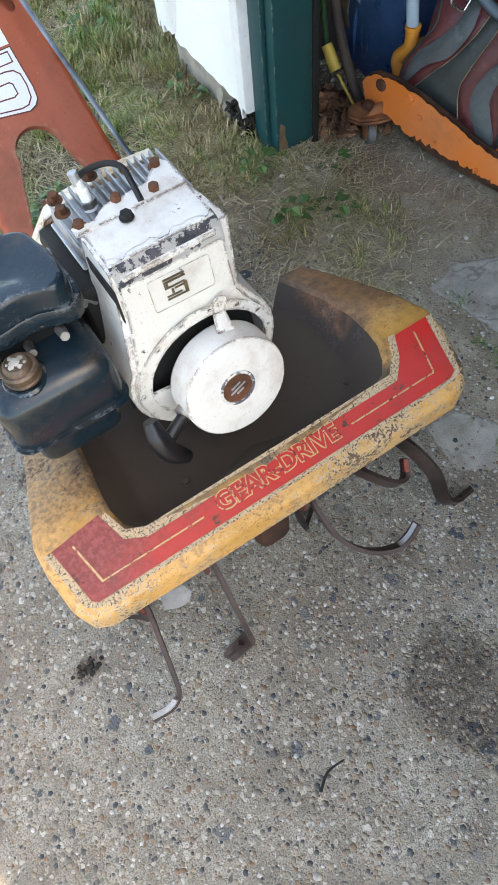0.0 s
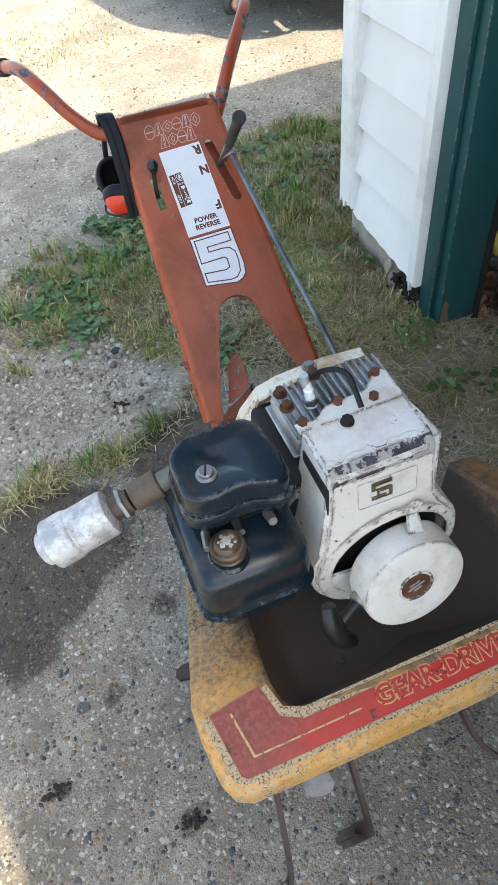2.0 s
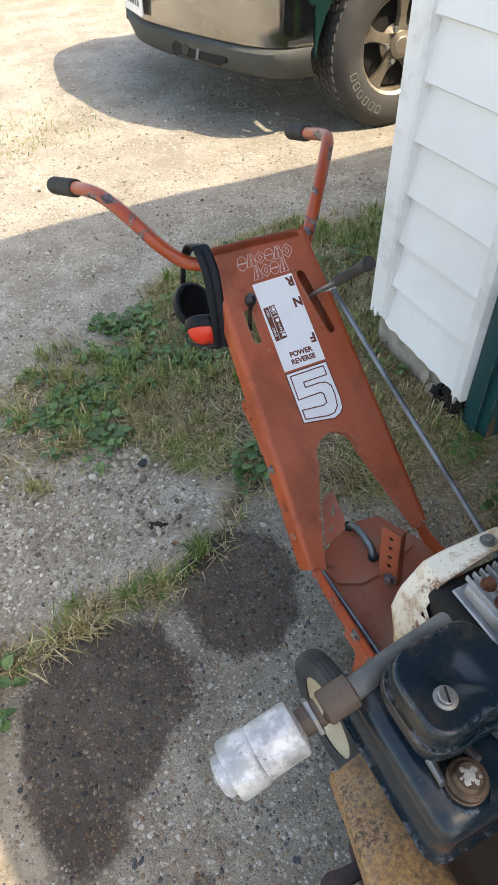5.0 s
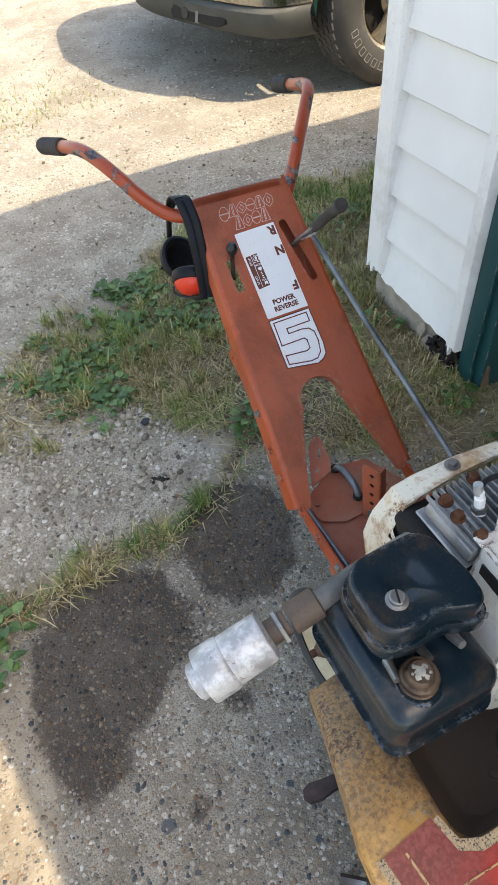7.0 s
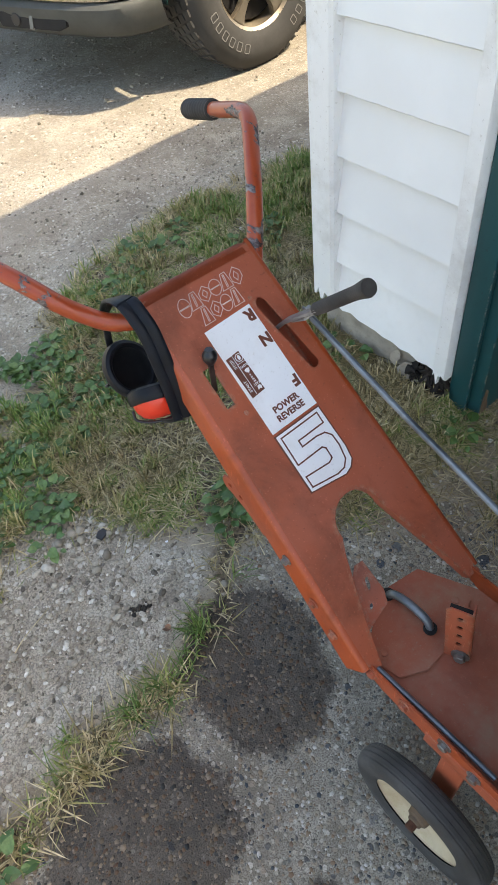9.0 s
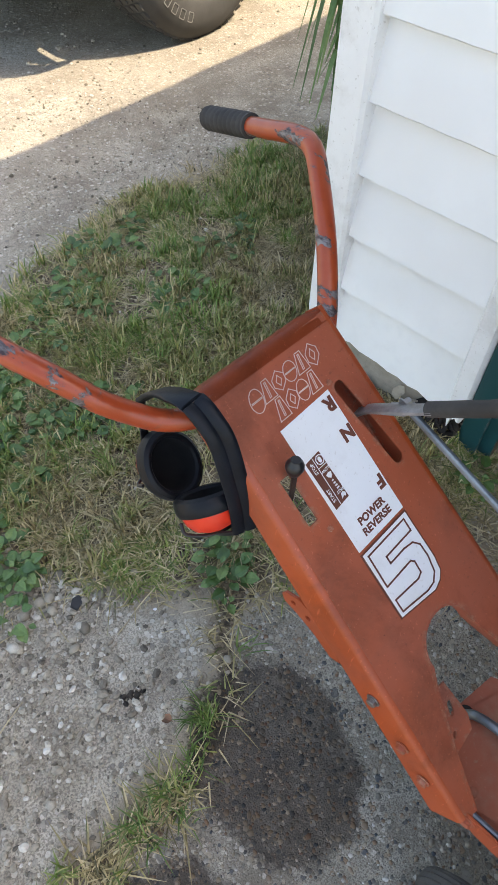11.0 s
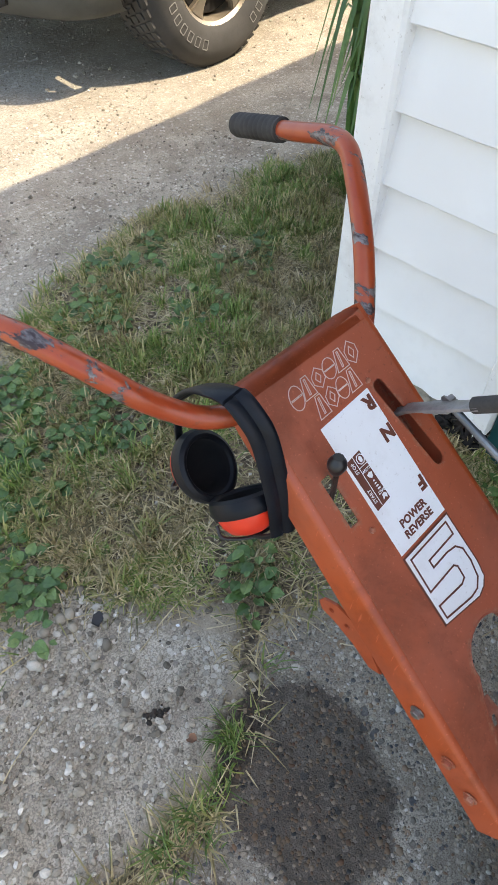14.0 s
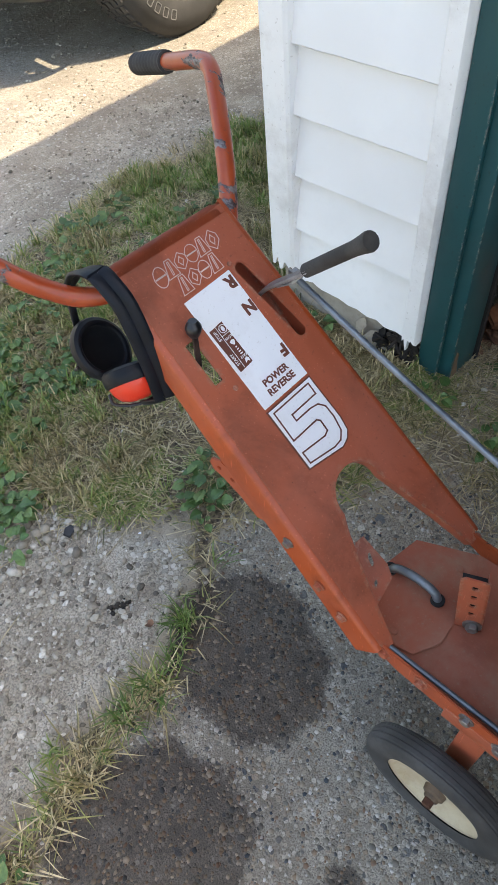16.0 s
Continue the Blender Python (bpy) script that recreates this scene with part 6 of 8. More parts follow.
M["rod_blue"] = plain("blue_grey_rod", (0.20, 0.23, 0.26), 0.4, 0.6, 0.25, 50, 0.2)
M["tyre_old"] = plain("weathered_tyre", (0.065, 0.062, 0.060), 0.85, 0, 0.25, 50, 0.4)
M["wheel_paint"] = paint("cream_wheel_paint", (0.62, 0.52, 0.36), 0.5, (0.20, 0.08, 0.035), 0.5, 30, (0.36, 0.22, 0.10), 0.6)
tiller = thing("garden_tiller", "old front-tine garden tiller, red handle, white engine, yellow tine shield", "tiller")
build_deck(tiller)
build_tines(tiller)
build_engine(tiller)
build_handle(tiller)

# ---- ear defenders hung on the handlebar ----
M["muff_foam"] = plain("dark_vinyl_pad", (0.007, 0.009, 0.013), 0.46, 0, 0.15, 80, 0.1)
M["lining"] = plain("black_foam_lining", (0.0035, 0.004, 0.005), 0.9, 0, 0.2, 80, 0.1)
M["band_black"] = plain("black_vinyl_band", (0.007, 0.010, 0.016), 0.46, 0, 0.2, 80, 0.15)


def build_muffs():
    muffs = thing("ear_defenders", "black and red ear defenders hanging on the handlebar", "ear defenders", (-0.14, 1.06, 0.70))

    put = part
    path = smooth_path([(-0.127, 1.170, 0.746), (-0.127, 1.137, 0.785), (-0.127, 1.106, 0.806), (-0.126, 1.078, 0.814), (-0.125, 1.056, 0.801), (-0.124, 1.039, 0.779), (-0.124, 1.023, 0.729), (-0.124, 1.013, 0.687), (-0.124, 1.007, 0.641)], 8)
    bm = bmesh.new()
    rows = []
    for i, p in enumerate(path):
        t = i / (len(path) - 1)
        d = (path[min(i + 1, len(path) - 1)] - path[max(i - 1, 0)]).normalized()
        side = (Vector((0.9, -0.42, 0)) - d * d.dot(Vector((0.9, -0.42, 0)))).normalized()
        nor = side.cross(d).normalized()
        if nor.z < 0 and nor.y > 0:
            nor = -nor
        k = 0.45 + 0.55 * min(1.0, t / 0.25)
        rows.append([bm.verts.new(p + side * (u * k) + nor * w) for u, w in ((-0.0150, 0.0), (-0.0142, 0.0026), (-0.010, 0.0036), (-0.0030, 0.0030), (0.0, 0.0012), (0.0030, 0.0030), (0.010, 0.0036), (0.0142, 0.0026), (0.0150, 0.0), (0.012, -0.003), (-0.012, -0.003))])
    for p, q in zip(rows, rows[1:]):
        for i in range(11):
            j = (i + 1) % 11
            bm.faces.new((p[i], p[j], q[j], q[i]))
    bm.faces.new(rows[0])
    bm.faces.new(rows[-1])
    band = put("headband", bm, "band_black", muffs, "padded black headband with a seam down its middle", angle=60)
    for c, n, tall, label in ((Vector((-0.132, 1.125, 0.666)), Vector((0.16, -0.98, 0.84)), 1.10, "red plastic ear cup seen from its cushion"), (Vector((-0.134, 1.058, 0.661)), Vector((0.29, 0.63, 0.63)), 1.04, "bright red plastic ear cup")):
        n = n.normalized()
        m = axis(c, c + n)[0] @ Matrix.Diagonal((0.95, tall, 1.0, 1))
        cup = put("ear_cup", lathe([(0.0, -0.036), (0.014, -0.0355), (0.026, -0.031), (0.034, -0.022), (0.0375, -0.012), (0.0385, -0.008)], m, 32, caps=False), "muff_red", muffs, label)
        put("ear_pad", lathe([(0.0375, -0.011), (0.0405, -0.010), (0.0428, -0.005), (0.0432, 0.002), (0.0415, 0.009), (0.037, 0.0125), (0.0335, 0.0115), (0.031, 0.008)], m, 36, caps=False), "muff_foam", cup, "soft black ear cushion")
        put("cup_lining", lathe([(0.0312, 0.0085), (0.0305, -0.004), (0.026, -0.014), (0.016, -0.020), (0.0, -0.021)], m, 32, caps=False), "lining", cup)
        yoke = tube(smooth_path([m @ Vector((0.040, 0.0, -0.016)), m @ Vector((0.036, 0.0, -0.032)), m @ Vector((0.0, 0.0, -0.041)), m @ Vector((-0.036, 0.0, -0.032)), m @ Vector((-0.040, 0.0, -0.016))], 6), 0.0022, 8)
        put("yoke", yoke, "plastic", cup)
        end = path[0] if n.y < 0 else path[-1]
        put("band_wire", tube(smooth_path([end, end.lerp(m @ Vector((0, 0, -0.041)), 0.5) + Vector((-0.004, 0, 0)), m @ Vector((0, 0, -0.041))], 5), 0, flat=(0.0055, 0.0016), up=(0, 1, 0)), "plastic", band)


for key in ("band_black", "muff_foam"):
    M[key].node_tree.nodes["Principled BSDF"].inputs["Specular IOR Level"].default_value = 0.22
build_muffs()

# ---- vehicles on the drive ----
M["car_paint"] = plain("dark_green_car_paint", (0.012, 0.045, 0.040), 0.16, 0.2, 0.1, 3, 0.0)
M["bumper_chrome"] = plain("dusty_chrome", (0.66, 0.64, 0.60), 0.13, 1.0, 0.06, 6, 0.0)
M["bumper_grey"] = plain("dusty_grey_plastic", (0.17, 0.175, 0.165), 0.6, 0, 0.15, 10, 0.15)
M["alloy_wheel"] = plain("dusty_alloy_wheel", (0.42, 0.36, 0.28), 0.4, 0.75, 0.15, 20, 0.1)
M["tyre_truck"] = plain("dusty_truck_tyre", (0.062, 0.060, 0.057), 0.85, 0, 0.15, 25, 0.3)
M["tyre_white"] = plain("raised_tyre_mark", (0.24, 0.235, 0.22), 0.8, 0, 0.1, 30, 0.1)


def truck_wheel(truck, at, R=0.372, w=0.235):
    """A wheel whose outer face looks to -y."""
    m = frame_of(at, (1, 0, 0), (0, 0, 1)) @ Matrix.Scale(1.09, 4)  # z of this pose points to -y
    rim = part("wheel_rim", lathe([(0.0, -0.02), (0.055, -0.018), (0.07, -0.03), (0.12, -0.09), (0.19, -0.10), (0.205, -0.012), (0.218, 0.0), (0.222, -0.004), (0.222, -0.2)], m, 48), "alloy_wheel", truck, "five-spoke dusty alloy wheel")
    for k in range(5):
        a = 72 * k + 18
        sp = slab([(0.045, -0.034), (0.12, -0.021), (0.165, -0.026), (0.205, -0.044), (0.207, 0.044), (0.165, 0.026), (0.12, 0.021), (0.045, 0.034)], 0.03, m @ pose(0, 0, 0, 0, 0, a) @ Matrix.Translation((0, 0, -0.012)), bevel=0.006)
        part("spoke", sp, "alloy_wheel", rim)
    part("hub_cover", lathe([(0.062, -0.02), (0.058, 0.0), (0.038, 0.006), (0.034, 0.012), (0.0, 0.014)], m, 28), "alloy_wheel", rim)
    for k in range(6):
        p = m @ pose(0, 0, 0, 0, 0, 60 * k) @ Vector((0.078, 0, -0.010))
        part("lug_nut", rod(p, p + Vector((0, -0.016, 0)), 0.0145, 0.012, 6), "bumper_grey", rim)
    # near-black disc added to put shade in the wells between spokes
    part("brake_disc", lathe([(0.186, -0.06), (0.18, -0.052), (0.075, -0.05), (0.0, -0.05)], m, 32, caps=False), "dark", rim)
    tyre = part("tyre", lathe([(0.214, -0.004), (0.224, 0.006), (0.25, 0.016), (0.30, 0.020), (0.332, 0.012), (0.352, -0.004), (R, -0.022), (R, -w + 0.02), (0.34, -w), (0.222, -w + 0.02)], m, 64, caps=False), "tyre_truck", truck, "dusty all-terrain tyre with raised pale marks")
    blocks = bmesh.new()
    for k in range(54):
        a = 360 / 54 * k
        for j, z in enumerate((-0.035, -0.082, -0.128, -0.175, -0.2)):
            box((-0.015, 0, -0.017), (0.013, 0.009, 0.019), 0, m @ pose(0, 0, 0, 0, 0, a + 3.3 * (j % 2)) @ Matrix.Translation((0, R - 0.003, z)) @ pose(0, 0, 0, 0, 18, 0), blocks)
        box((-0.009, 0, -0.003), (0.009, 0.028, 0.004), 0, m @ pose(0, 0, 0, 0, 0, a) @ Matrix.Translation((0, R - 0.036, -0.003)) @ pose(0, 0, 0, -38, 0, 0), blocks)
    part("tread", blocks, "tyre_truck", tyre)
    for base_a, n in ((200, 6), (-52, 5)):
        for k in range(n):
            mm = m @ pose(0, 0, 0, 0, 0, base_a + 9.5 * k - 90) @ Matrix.Translation((0, 0.285, 0.0205))
            part("sidewall_mark", slab(rounded(-0.015, -0.019, 0.015, 0.019, 0.005, 2), 0.002, mm, [rounded(-0.0115, -0.0155, 0.0115, 0.0155, 0.003, 2)]), "tyre_white", tyre)


def build_truck():
    truck = thing("pickup_truck", "dark green pickup with dusty chrome bumper parked on gravel", "truck")
    y0 = 3.235  # near flank
    W = 2.02
    # bumper, bowed in plan, over a grey valance
    def bowed(zs, material, name, parent, inset=0.0):
        bm = bmesh.new()
        rows = []
        plan = [(1.445, 0.004), (1.33, 0.012), (1.25, 0.045), (1.19, 0.105), (1.11, 0.25), (0.99, 0.55), (0.91, 0.82), (0.885, W / 2)]
        plan = plan + [(x, W - d) for x, d in reversed(plan[:-1])]
        plan = [(p.x, p.y) for p in smooth_path([(x, d, 0) for x, d in plan], 4)]
        for x, d in plan:
            rows.append([bm.verts.new((x + dx + inset, y0 + d + (dx * 0.6 if d < W / 2 else -dx * 0.6), z)) for dx, z in zs])
        for a, b in zip(rows, rows[1:]):
            for i in range(len(zs) - 1):
                bm.faces.new((a[i], a[i + 1], b[i + 1], b[i]))
        bmesh.ops.solidify(bm, geom=bm.faces[:], thickness=0.01)
        return part(name, bm, material, parent, angle=50)
    bumper = bowed([(0.03, 0.485), (0.004, 0.50), (0.0, 0.54), (0.006, 0.62), (0.012, 0.70), (0.05, 0.715), (0.12, 0.72)], "bumper_chrome", "bumper", truck)
    tagged(bumper, "dusty chrome front bumper")
    val = bowed([(0.10, 0.345), (0.05, 0.350), (0.012, 0.375), (-0.012, 0.44), (-0.016, 0.475), (0.0, 0.492), (0.05, 0.495)], "bumper_grey", "valance", truck)
    tagged(val, "dark grey plastic valance below the bumper")
    for y, s in ((y0 + 0.44, 1), (y0 + W - 0.44, -1)):
        fm = frame_of((1.018, y, 0.425), (0.40 * s, -1, 0), (0.10, 0, 1))
        recess = part("fog_lamp_recess", slab([(-0.20, -0.034), (0.14, -0.036), (0.19, -0.018), (0.20, 0.006), (0.17, 0.030), (-0.19, 0.034), (-0.215, 0.0)], 0.02, fm, bevel=0.006), "dark", val, "black air slot in the valance")
        part("slot_bar", slab([(-0.03, -0.036), (0.0, -0.036), (0.012, 0.033), (-0.018, 0.033)], 0.02, fm @ Matrix.Translation((0, 0, 0.004)), bevel=0.005), "bumper_grey", recess)
        part("fog_lamp", rod(fm @ Vector((-0.10, 0, -0.01)), fm @ Vector((-0.10, 0, 0.006)), 0.028, edge=0.004), "plastic", recess)
    part("plate", box((0.868, y0 + W / 2 - 0.15, 0.52), (0.880, y0 + W / 2 + 0.15, 0.67), 0.004), "decal", bumper, "plain white registration plate")
    bm = bmesh.new()
    for k in range(6):
        box((0.8655, y0 + W / 2 - 0.115 + 0.04 * k, 0.565), (0.8685, y0 + W / 2 - 0.092 + 0.04 * k, 0.63), 0, None, bm)
    part("plate_bars", bm, "bumper_grey", bumper)
    # body: side profile with a wheel arch, extruded over the width
    prof = [(1.46, 0.47), (1.44, 0.62), (1.30, 0.64), (1.17, 0.72), (1.13, 0.85), (1.15, 1.04), (1.45, 1.12), (2.5, 1.12), (3.0, 1.62), (4.2, 1.66), (4.3, 1.12), (6.3, 1.12), (6.35, 0.5), (5.85, 0.5)]
    prof += [(5.4 + 0.45 * math.cos(t), 0.42 + 0.45 * math.sin(t)) for t in np.linspace(0.1, math.pi - 0.1, 12)] + [(4.95, 0.42), (2.42, 0.42)]
    prof += [(1.925 + 0.455 * math.cos(t), 0.42 + 0.455 * math.sin(t)) for t in np.linspace(0.02, math.pi - 0.02, 16)]
    bm = bmesh.new()
    cuts = [0.0, 0.012, 0.04, 0.09, 0.16, 0.25, 0.36, 0.55]
    cuts += [W / 2] + [W - d for d in reversed(cuts)]
    rows = []
    for d in cuts:
        side = min(d, W - d)
        q = max(0.0, 1 - side / 0.36)
        nose = 0.24 * (1 - math.sqrt(max(0.0, 1 - q * q))) - 0.22 * (1 - (1 - min(1.0, side / (W / 2))) ** 1.5)
        edge = 0.03 * max(0.0, 1 - side / 0.04) ** 2
        rows.append([bm.verts.new((x + nose * min(1.0, max(0.0, (1.46 - x) / 0.26)), y0 + 0.01 + d * (W - 0.02) / W, z - edge * (z > 1.0))) for x, z in prof])
    for a, b in zip(rows, rows[1:]):
        for i in range(len(prof)):
            k = (i + 1) % len(prof)
            bm.faces.new((a[i], a[k], b[k], b[i]))
    bm.faces.new(rows[0])
    bm.faces.new(rows[-1])
    body = part("body", bm, "car_paint", truck, "dark green bodywork")
    part("underbody", box((1.35, y0 + 0.32, 0.30), (6.0, y0 + W - 0.32, 0.44), 0.03), "dark", truck)
    part("side_window", slab([(2.62, 1.14), (3.04, 1.58), (4.12, 1.60), (4.18, 1.16)], 0.006, frame_of((0, y0 + 0.005, 0), (1, 0, 0), (0, 0, 1))), "dark", body)
    part("headlight", box((1.16, y0 + 0.10, 0.76), (1.32, y0 + 0.36, 0.92), 0.015), "bumper_chrome", body)
    part("headlight", box((1.16, y0 + W - 0.36, 0.76), (1.32, y0 + W - 0.10, 0.92), 0.015), "bumper_chrome", body)
    for x in (1.925, 5.4):
        truck_wheel(truck, (x + 0.03, y0 - 0.035, 0.372 * 1.09 + 0.04))
    for x in (1.925, 5.4):
        far = lathe([(0.0, 0), (0.22, 0), (0.35, 0.01), (0.372, 0.04), (0.372, 0.2), (0.34, 0.22), (0.0, 0.22)], frame_of((x, y0 + W - 0.23, 0.412), (1, 0, 0), (0, 0, 1)) @ Matrix.Scale(-1, 4, (0, 0, 1)), 40)
        part("far_wheel", far, "tyre_truck", truck)

    truck.matrix_basis = pose(-0.07, -0.04, 0)


build_truck()


def build_far_car():
    car = thing("parked_car", "grey car parked further off on the drive", "car")
    prof = [(1.0, 0.35), (0.85, 0.5), (0.85, 0.75), (1.8, 0.92), (2.6, 1.42), (4.1, 1.42), (4.9, 0.95), (5.1, 0.6), (5.05, 0.35)]
    part("body", slab(prof, 1.65, frame_of((0, 7.4, 0), (1, 0, 0), (0, 0, 1)), bevel=0.04), "far_paint", car)
    for x in (1.55, 4.2):
        for y in (7.36, 8.9):
            w = part("tyre", lathe([(0.2, 0.0), (0.29, 0.0), (0.315, -0.03), (0.315, -0.17), (0.29, -0.2), (0.2, -0.2)], frame_of((x, y, 0.355), (1, 0, 0), (0, 0, 1)), 40), "tyre_truck", car)
            part("wheel_rim", lathe([(0.0, 0.004), (0.18, 0.0), (0.2, 0.008), (0.2, -0.05)], frame_of((x, y, 0.355), (1, 0, 0), (0, 0, 1)), 28), "alloy_wheel", w)


M["far_paint"] = plain("silver_car_paint", (0.30, 0.31, 0.32), 0.25, 0.6, 0.05, 3, 0.0)
build_far_car()

# ---- things inside the doorway ----
def leather(name, colour, rough):
    """Old leather: rubbed pale on the folds, grimed in between, finely creased."""
    n = Nodes(name)
    col = n.mix(n.ramp(n.noise(9, 5), 0.35, 0.65), colour, tuple(c * 0.62 for c in colour))
    col = n.mix(n.ramp(n.noise(22, 6, 0.7, dist=0.8), 0.52, 0.70, 0, 0.5), col, tuple(min(1, c * 1.3 + 0.03) for c in colour))
    col = n.mix(n.ramp(n.noise(150, 4), 0.60, 0.72, 0, 0.5), col, tuple(c * 0.4 for c in colour))
    n.bump(n.math("ADD", n.noise(26, 6, 0.6, dist=1.2), n.math("MULTIPLY", n.noise(220, 3), 0.2)), 0.45, 0.004)
    return n.done(col, n.ramp(n.noise(14, 4), 0.3, 0.7, rough - 0.08, rough + 0.15))


M["jack_orange"] = paint("orange_jack_paint", (0.76, 0.195, 0.034), 0.5, (0.05, 0.03, 0.025), 0.40, 18, (0.34, 0.13, 0.045), 0.5)
M["jack_yellow"] = paint("ochre_socket_paint", (0.80, 0.30, 0.040), 0.5, (0.12, 0.05, 0.03), 0.4, 30, (0.2, 0.1, 0.05), 0.5)
M["pole_blue"] = paint("pale_blue_pole", (0.42, 0.52, 0.60), 0.4, (0.2, 0.2, 0.2), 0.25, 30, (0.25, 0.25, 0.25), 0.3)
M["bag_blue"] = leather("navy_leather", (0.065, 0.155, 0.330), 0.33)
M["bag_red"] = leather("oxblood_leather", (0.130, 0.026, 0.026), 0.42)
M["bag_grey"] = leather("grey_leather", (0.100, 0.112, 0.115), 0.45)
M["bag_slate"] = leather("slate_leather", (0.100, 0.135, 0.170), 0.45)
M["bag_black"] = leather("black_leather", (0.034, 0.040, 0.037), 0.45)
M["bag_green"] = leather("green_canvas", (0.024, 0.085, 0.026), 0.55)
M["wire"] = plain("grey_coated_wire", (0.13, 0.15, 0.17), 0.45, 0.3, 0.25, 60, 0.2)
M["strap"] = plain("tan_webbing", (0.26, 0.21, 0.14), 0.7, 0, 0.25, 60, 0.4)
M["brass"] = plain("dull_brass", (0.50, 0.38, 0.18), 0.35, 0.8, 0.2, 60, 0.2)
M["chrome"] = plain("dull_chrome", (0.62, 0.60, 0.56), 0.25, 0.95, 0.1, 60, 0.1)
M["hose"] = plain("brown_rubber_hose", (0.085, 0.062, 0.052), 0.7, 0, 0.2, 40, 0.3)
M["caster_grey"] = plain("grey_caster_tread", (0.17, 0.17, 0.17), 0.6, 0, 0.25, 60, 0.3)
M["leaf_dead"] = plain("dead_leaf", (0.30, 0.150, 0.085), 0.8, 0, 0.4, 60, 0.3)
M["yellow_plastic"] = plain("yellow_plastic", (0.66, 0.46, 0.09), 0.5, 0, 0.15, 40, 0.1)


JACK_U = Vector((0.2186, -0.9758, 0.0))
JACK_N = Vector((0.9758, 0.2186, 0.0))


def by_jack(u, n, z):
    """A place by its distance along the jack's side plate, behind it, and up."""
    return Vector((0.945, 0.985, z)) + JACK_U * u + JACK_N * n


def build_jack():
    jack = thing("floor_jack", "orange trolley jack with rusty flaking side plate", "jack", (0.99, 0.72, 0.0))
    sm = frame_of(by_jack(0, 0, 0), JACK_U, (0, 0, 1))
    r = random.Random(4)
    topline = [(-0.011, 0.146), (0.008, 0.176), (0.035, 0.192), (0.098, 0.196), (0.17, 0.186), (0.261, 0.163), (0.351, 0.135), (0.447, 0.113), (0.534, 0.090)]
    low = lambda a: float(np.interp(a, (-0.009, 0.09, 0.15, 0.25, 0.342, 0.421, 0.52), (0.100, 0.088, 0.066, 0.058, 0.050, 0.043, 0.036)))
    steel = [(a, low(a) - float(np.interp(a, (0.0, 0.14, 0.2, 0.5), (0.0, 0.012, 0.030, 0.024)))) for a in (0.53, 0.45, 0.35, 0.25, 0.16, 0.09, -0.005)]
    side = part("side_plate", slab(topline + steel, 0.010, sm @ Matrix.Translation((0, 0, -0.004)), (), 0.002), "rust", jack, "rusty steel side plate")
    ragged = []
    a = 0.536
    while a > 0.0:
        ragged.append((a, low(a) + r.choice((-0.004, -0.002, 0.003, 0.009)) * (1 if a > 0.1 else 0.3)))
        a -= r.uniform(0.003, 0.011)
    upper = []
    a = -0.006
    while a < 0.53:
        upper.append((a, float(np.interp(a, [p[0] for p in topline], [p[1] for p in topline])) - r.choice((0.001, 0.002, 0.003, 0.006))))
        a += r.uniform(0.004, 0.014)
    part("paint_skin", slab(upper + ragged, 0.0012, sm @ Matrix.Translation((0, 0, 0.0065)), ()), "jack_orange", side, "flaking orange paint with a ragged edge", smooth=False)
    far = frame_of(by_jack(0, 0.20, 0), JACK_U, (0, 0, 1))
    part("side_plate", slab(topline + steel, 0.010, far, (), 0.002), "jack_orange", jack)
    for a, b, w in ((0.058, 0.168, 0.0165), (0.153, 0.164, 0.0125), (0.190, 0.127, 0.0085), (0.250, 0.080, 0.005), (0.386, 0.058, 0.006)):
        part("plate_bolt", lathe([(w, 0.0), (w, 0.003), (w * 0.8, 0.006), (0, 0.007)], sm @ Matrix.Translation((a, b, 0.007)), 16), "rust" if w > 0.013 else "jack_orange", side)
    bracket = part("caster_bracket", slab([(0.868, 0.962), (0.884, 0.925), (0.920, 0.900), (0.965, 0.885), (0.992, 0.900), (0.985, 0.960), (0.955, 1.000), (0.905, 1.005)], 0.018, Matrix.Translation((0, 0, 0.092)) @ pose(0, 0, 0), (), 0.006), "rust_orange", jack, "rusty orange caster bracket")
    part("bracket_web", slab([(0.0, 0.0), (0.085, 0.006), (0.085, 0.045), (0.03, 0.035)], 0.008, frame_of((0.905, 0.930, 0.085), (0.95, -0.30, 0), (0, 0, 1)), (), 0.002), "rust_orange", bracket)
    part("bracket_nut", lathe([(0.019, 0.0), (0.019, 0.006), (0.012, 0.012), (0, 0.013)], Matrix.Translation((0.925, 0.945, 0.110)), 10), "rust", bracket)
    wc = Matrix.Translation((0.926, 0.930, 0.034)) @ pose(0, 0, 0, 0, 90, 0) @ pose(0, 0, 0, 12, 0, 0)
    caster = part("caster_wheel", lathe([(0.0, -0.012), (0.025, -0.012), (0.029, -0.008), (0.030, 0.0), (0.029, 0.008), (0.025, 0.012), (0.0, 0.012)], wc, 24), "caster_grey", jack, "small grey caster wheel")
    for k in (-1, 1):
        part("caster_fork", box((0.926 + k * 0.0155 - 0.002, 0.918, 0.028), (0.926 + k * 0.0155 + 0.002, 0.944, 0.078), 0.001), "rust_orange", caster)
    hub = sm @ Matrix.Translation((0.545, 0.048, 0.004))
    wheel = part("front_wheel", lathe([(0.0, -0.025), (0.043, -0.025), (0.048, -0.020), (0.048, 0.016), (0.044, 0.020), (0.036, 0.020), (0.032, 0.012), (0.018, 0.012)], hub, 28), "rust", jack, "rusty cast wheel")
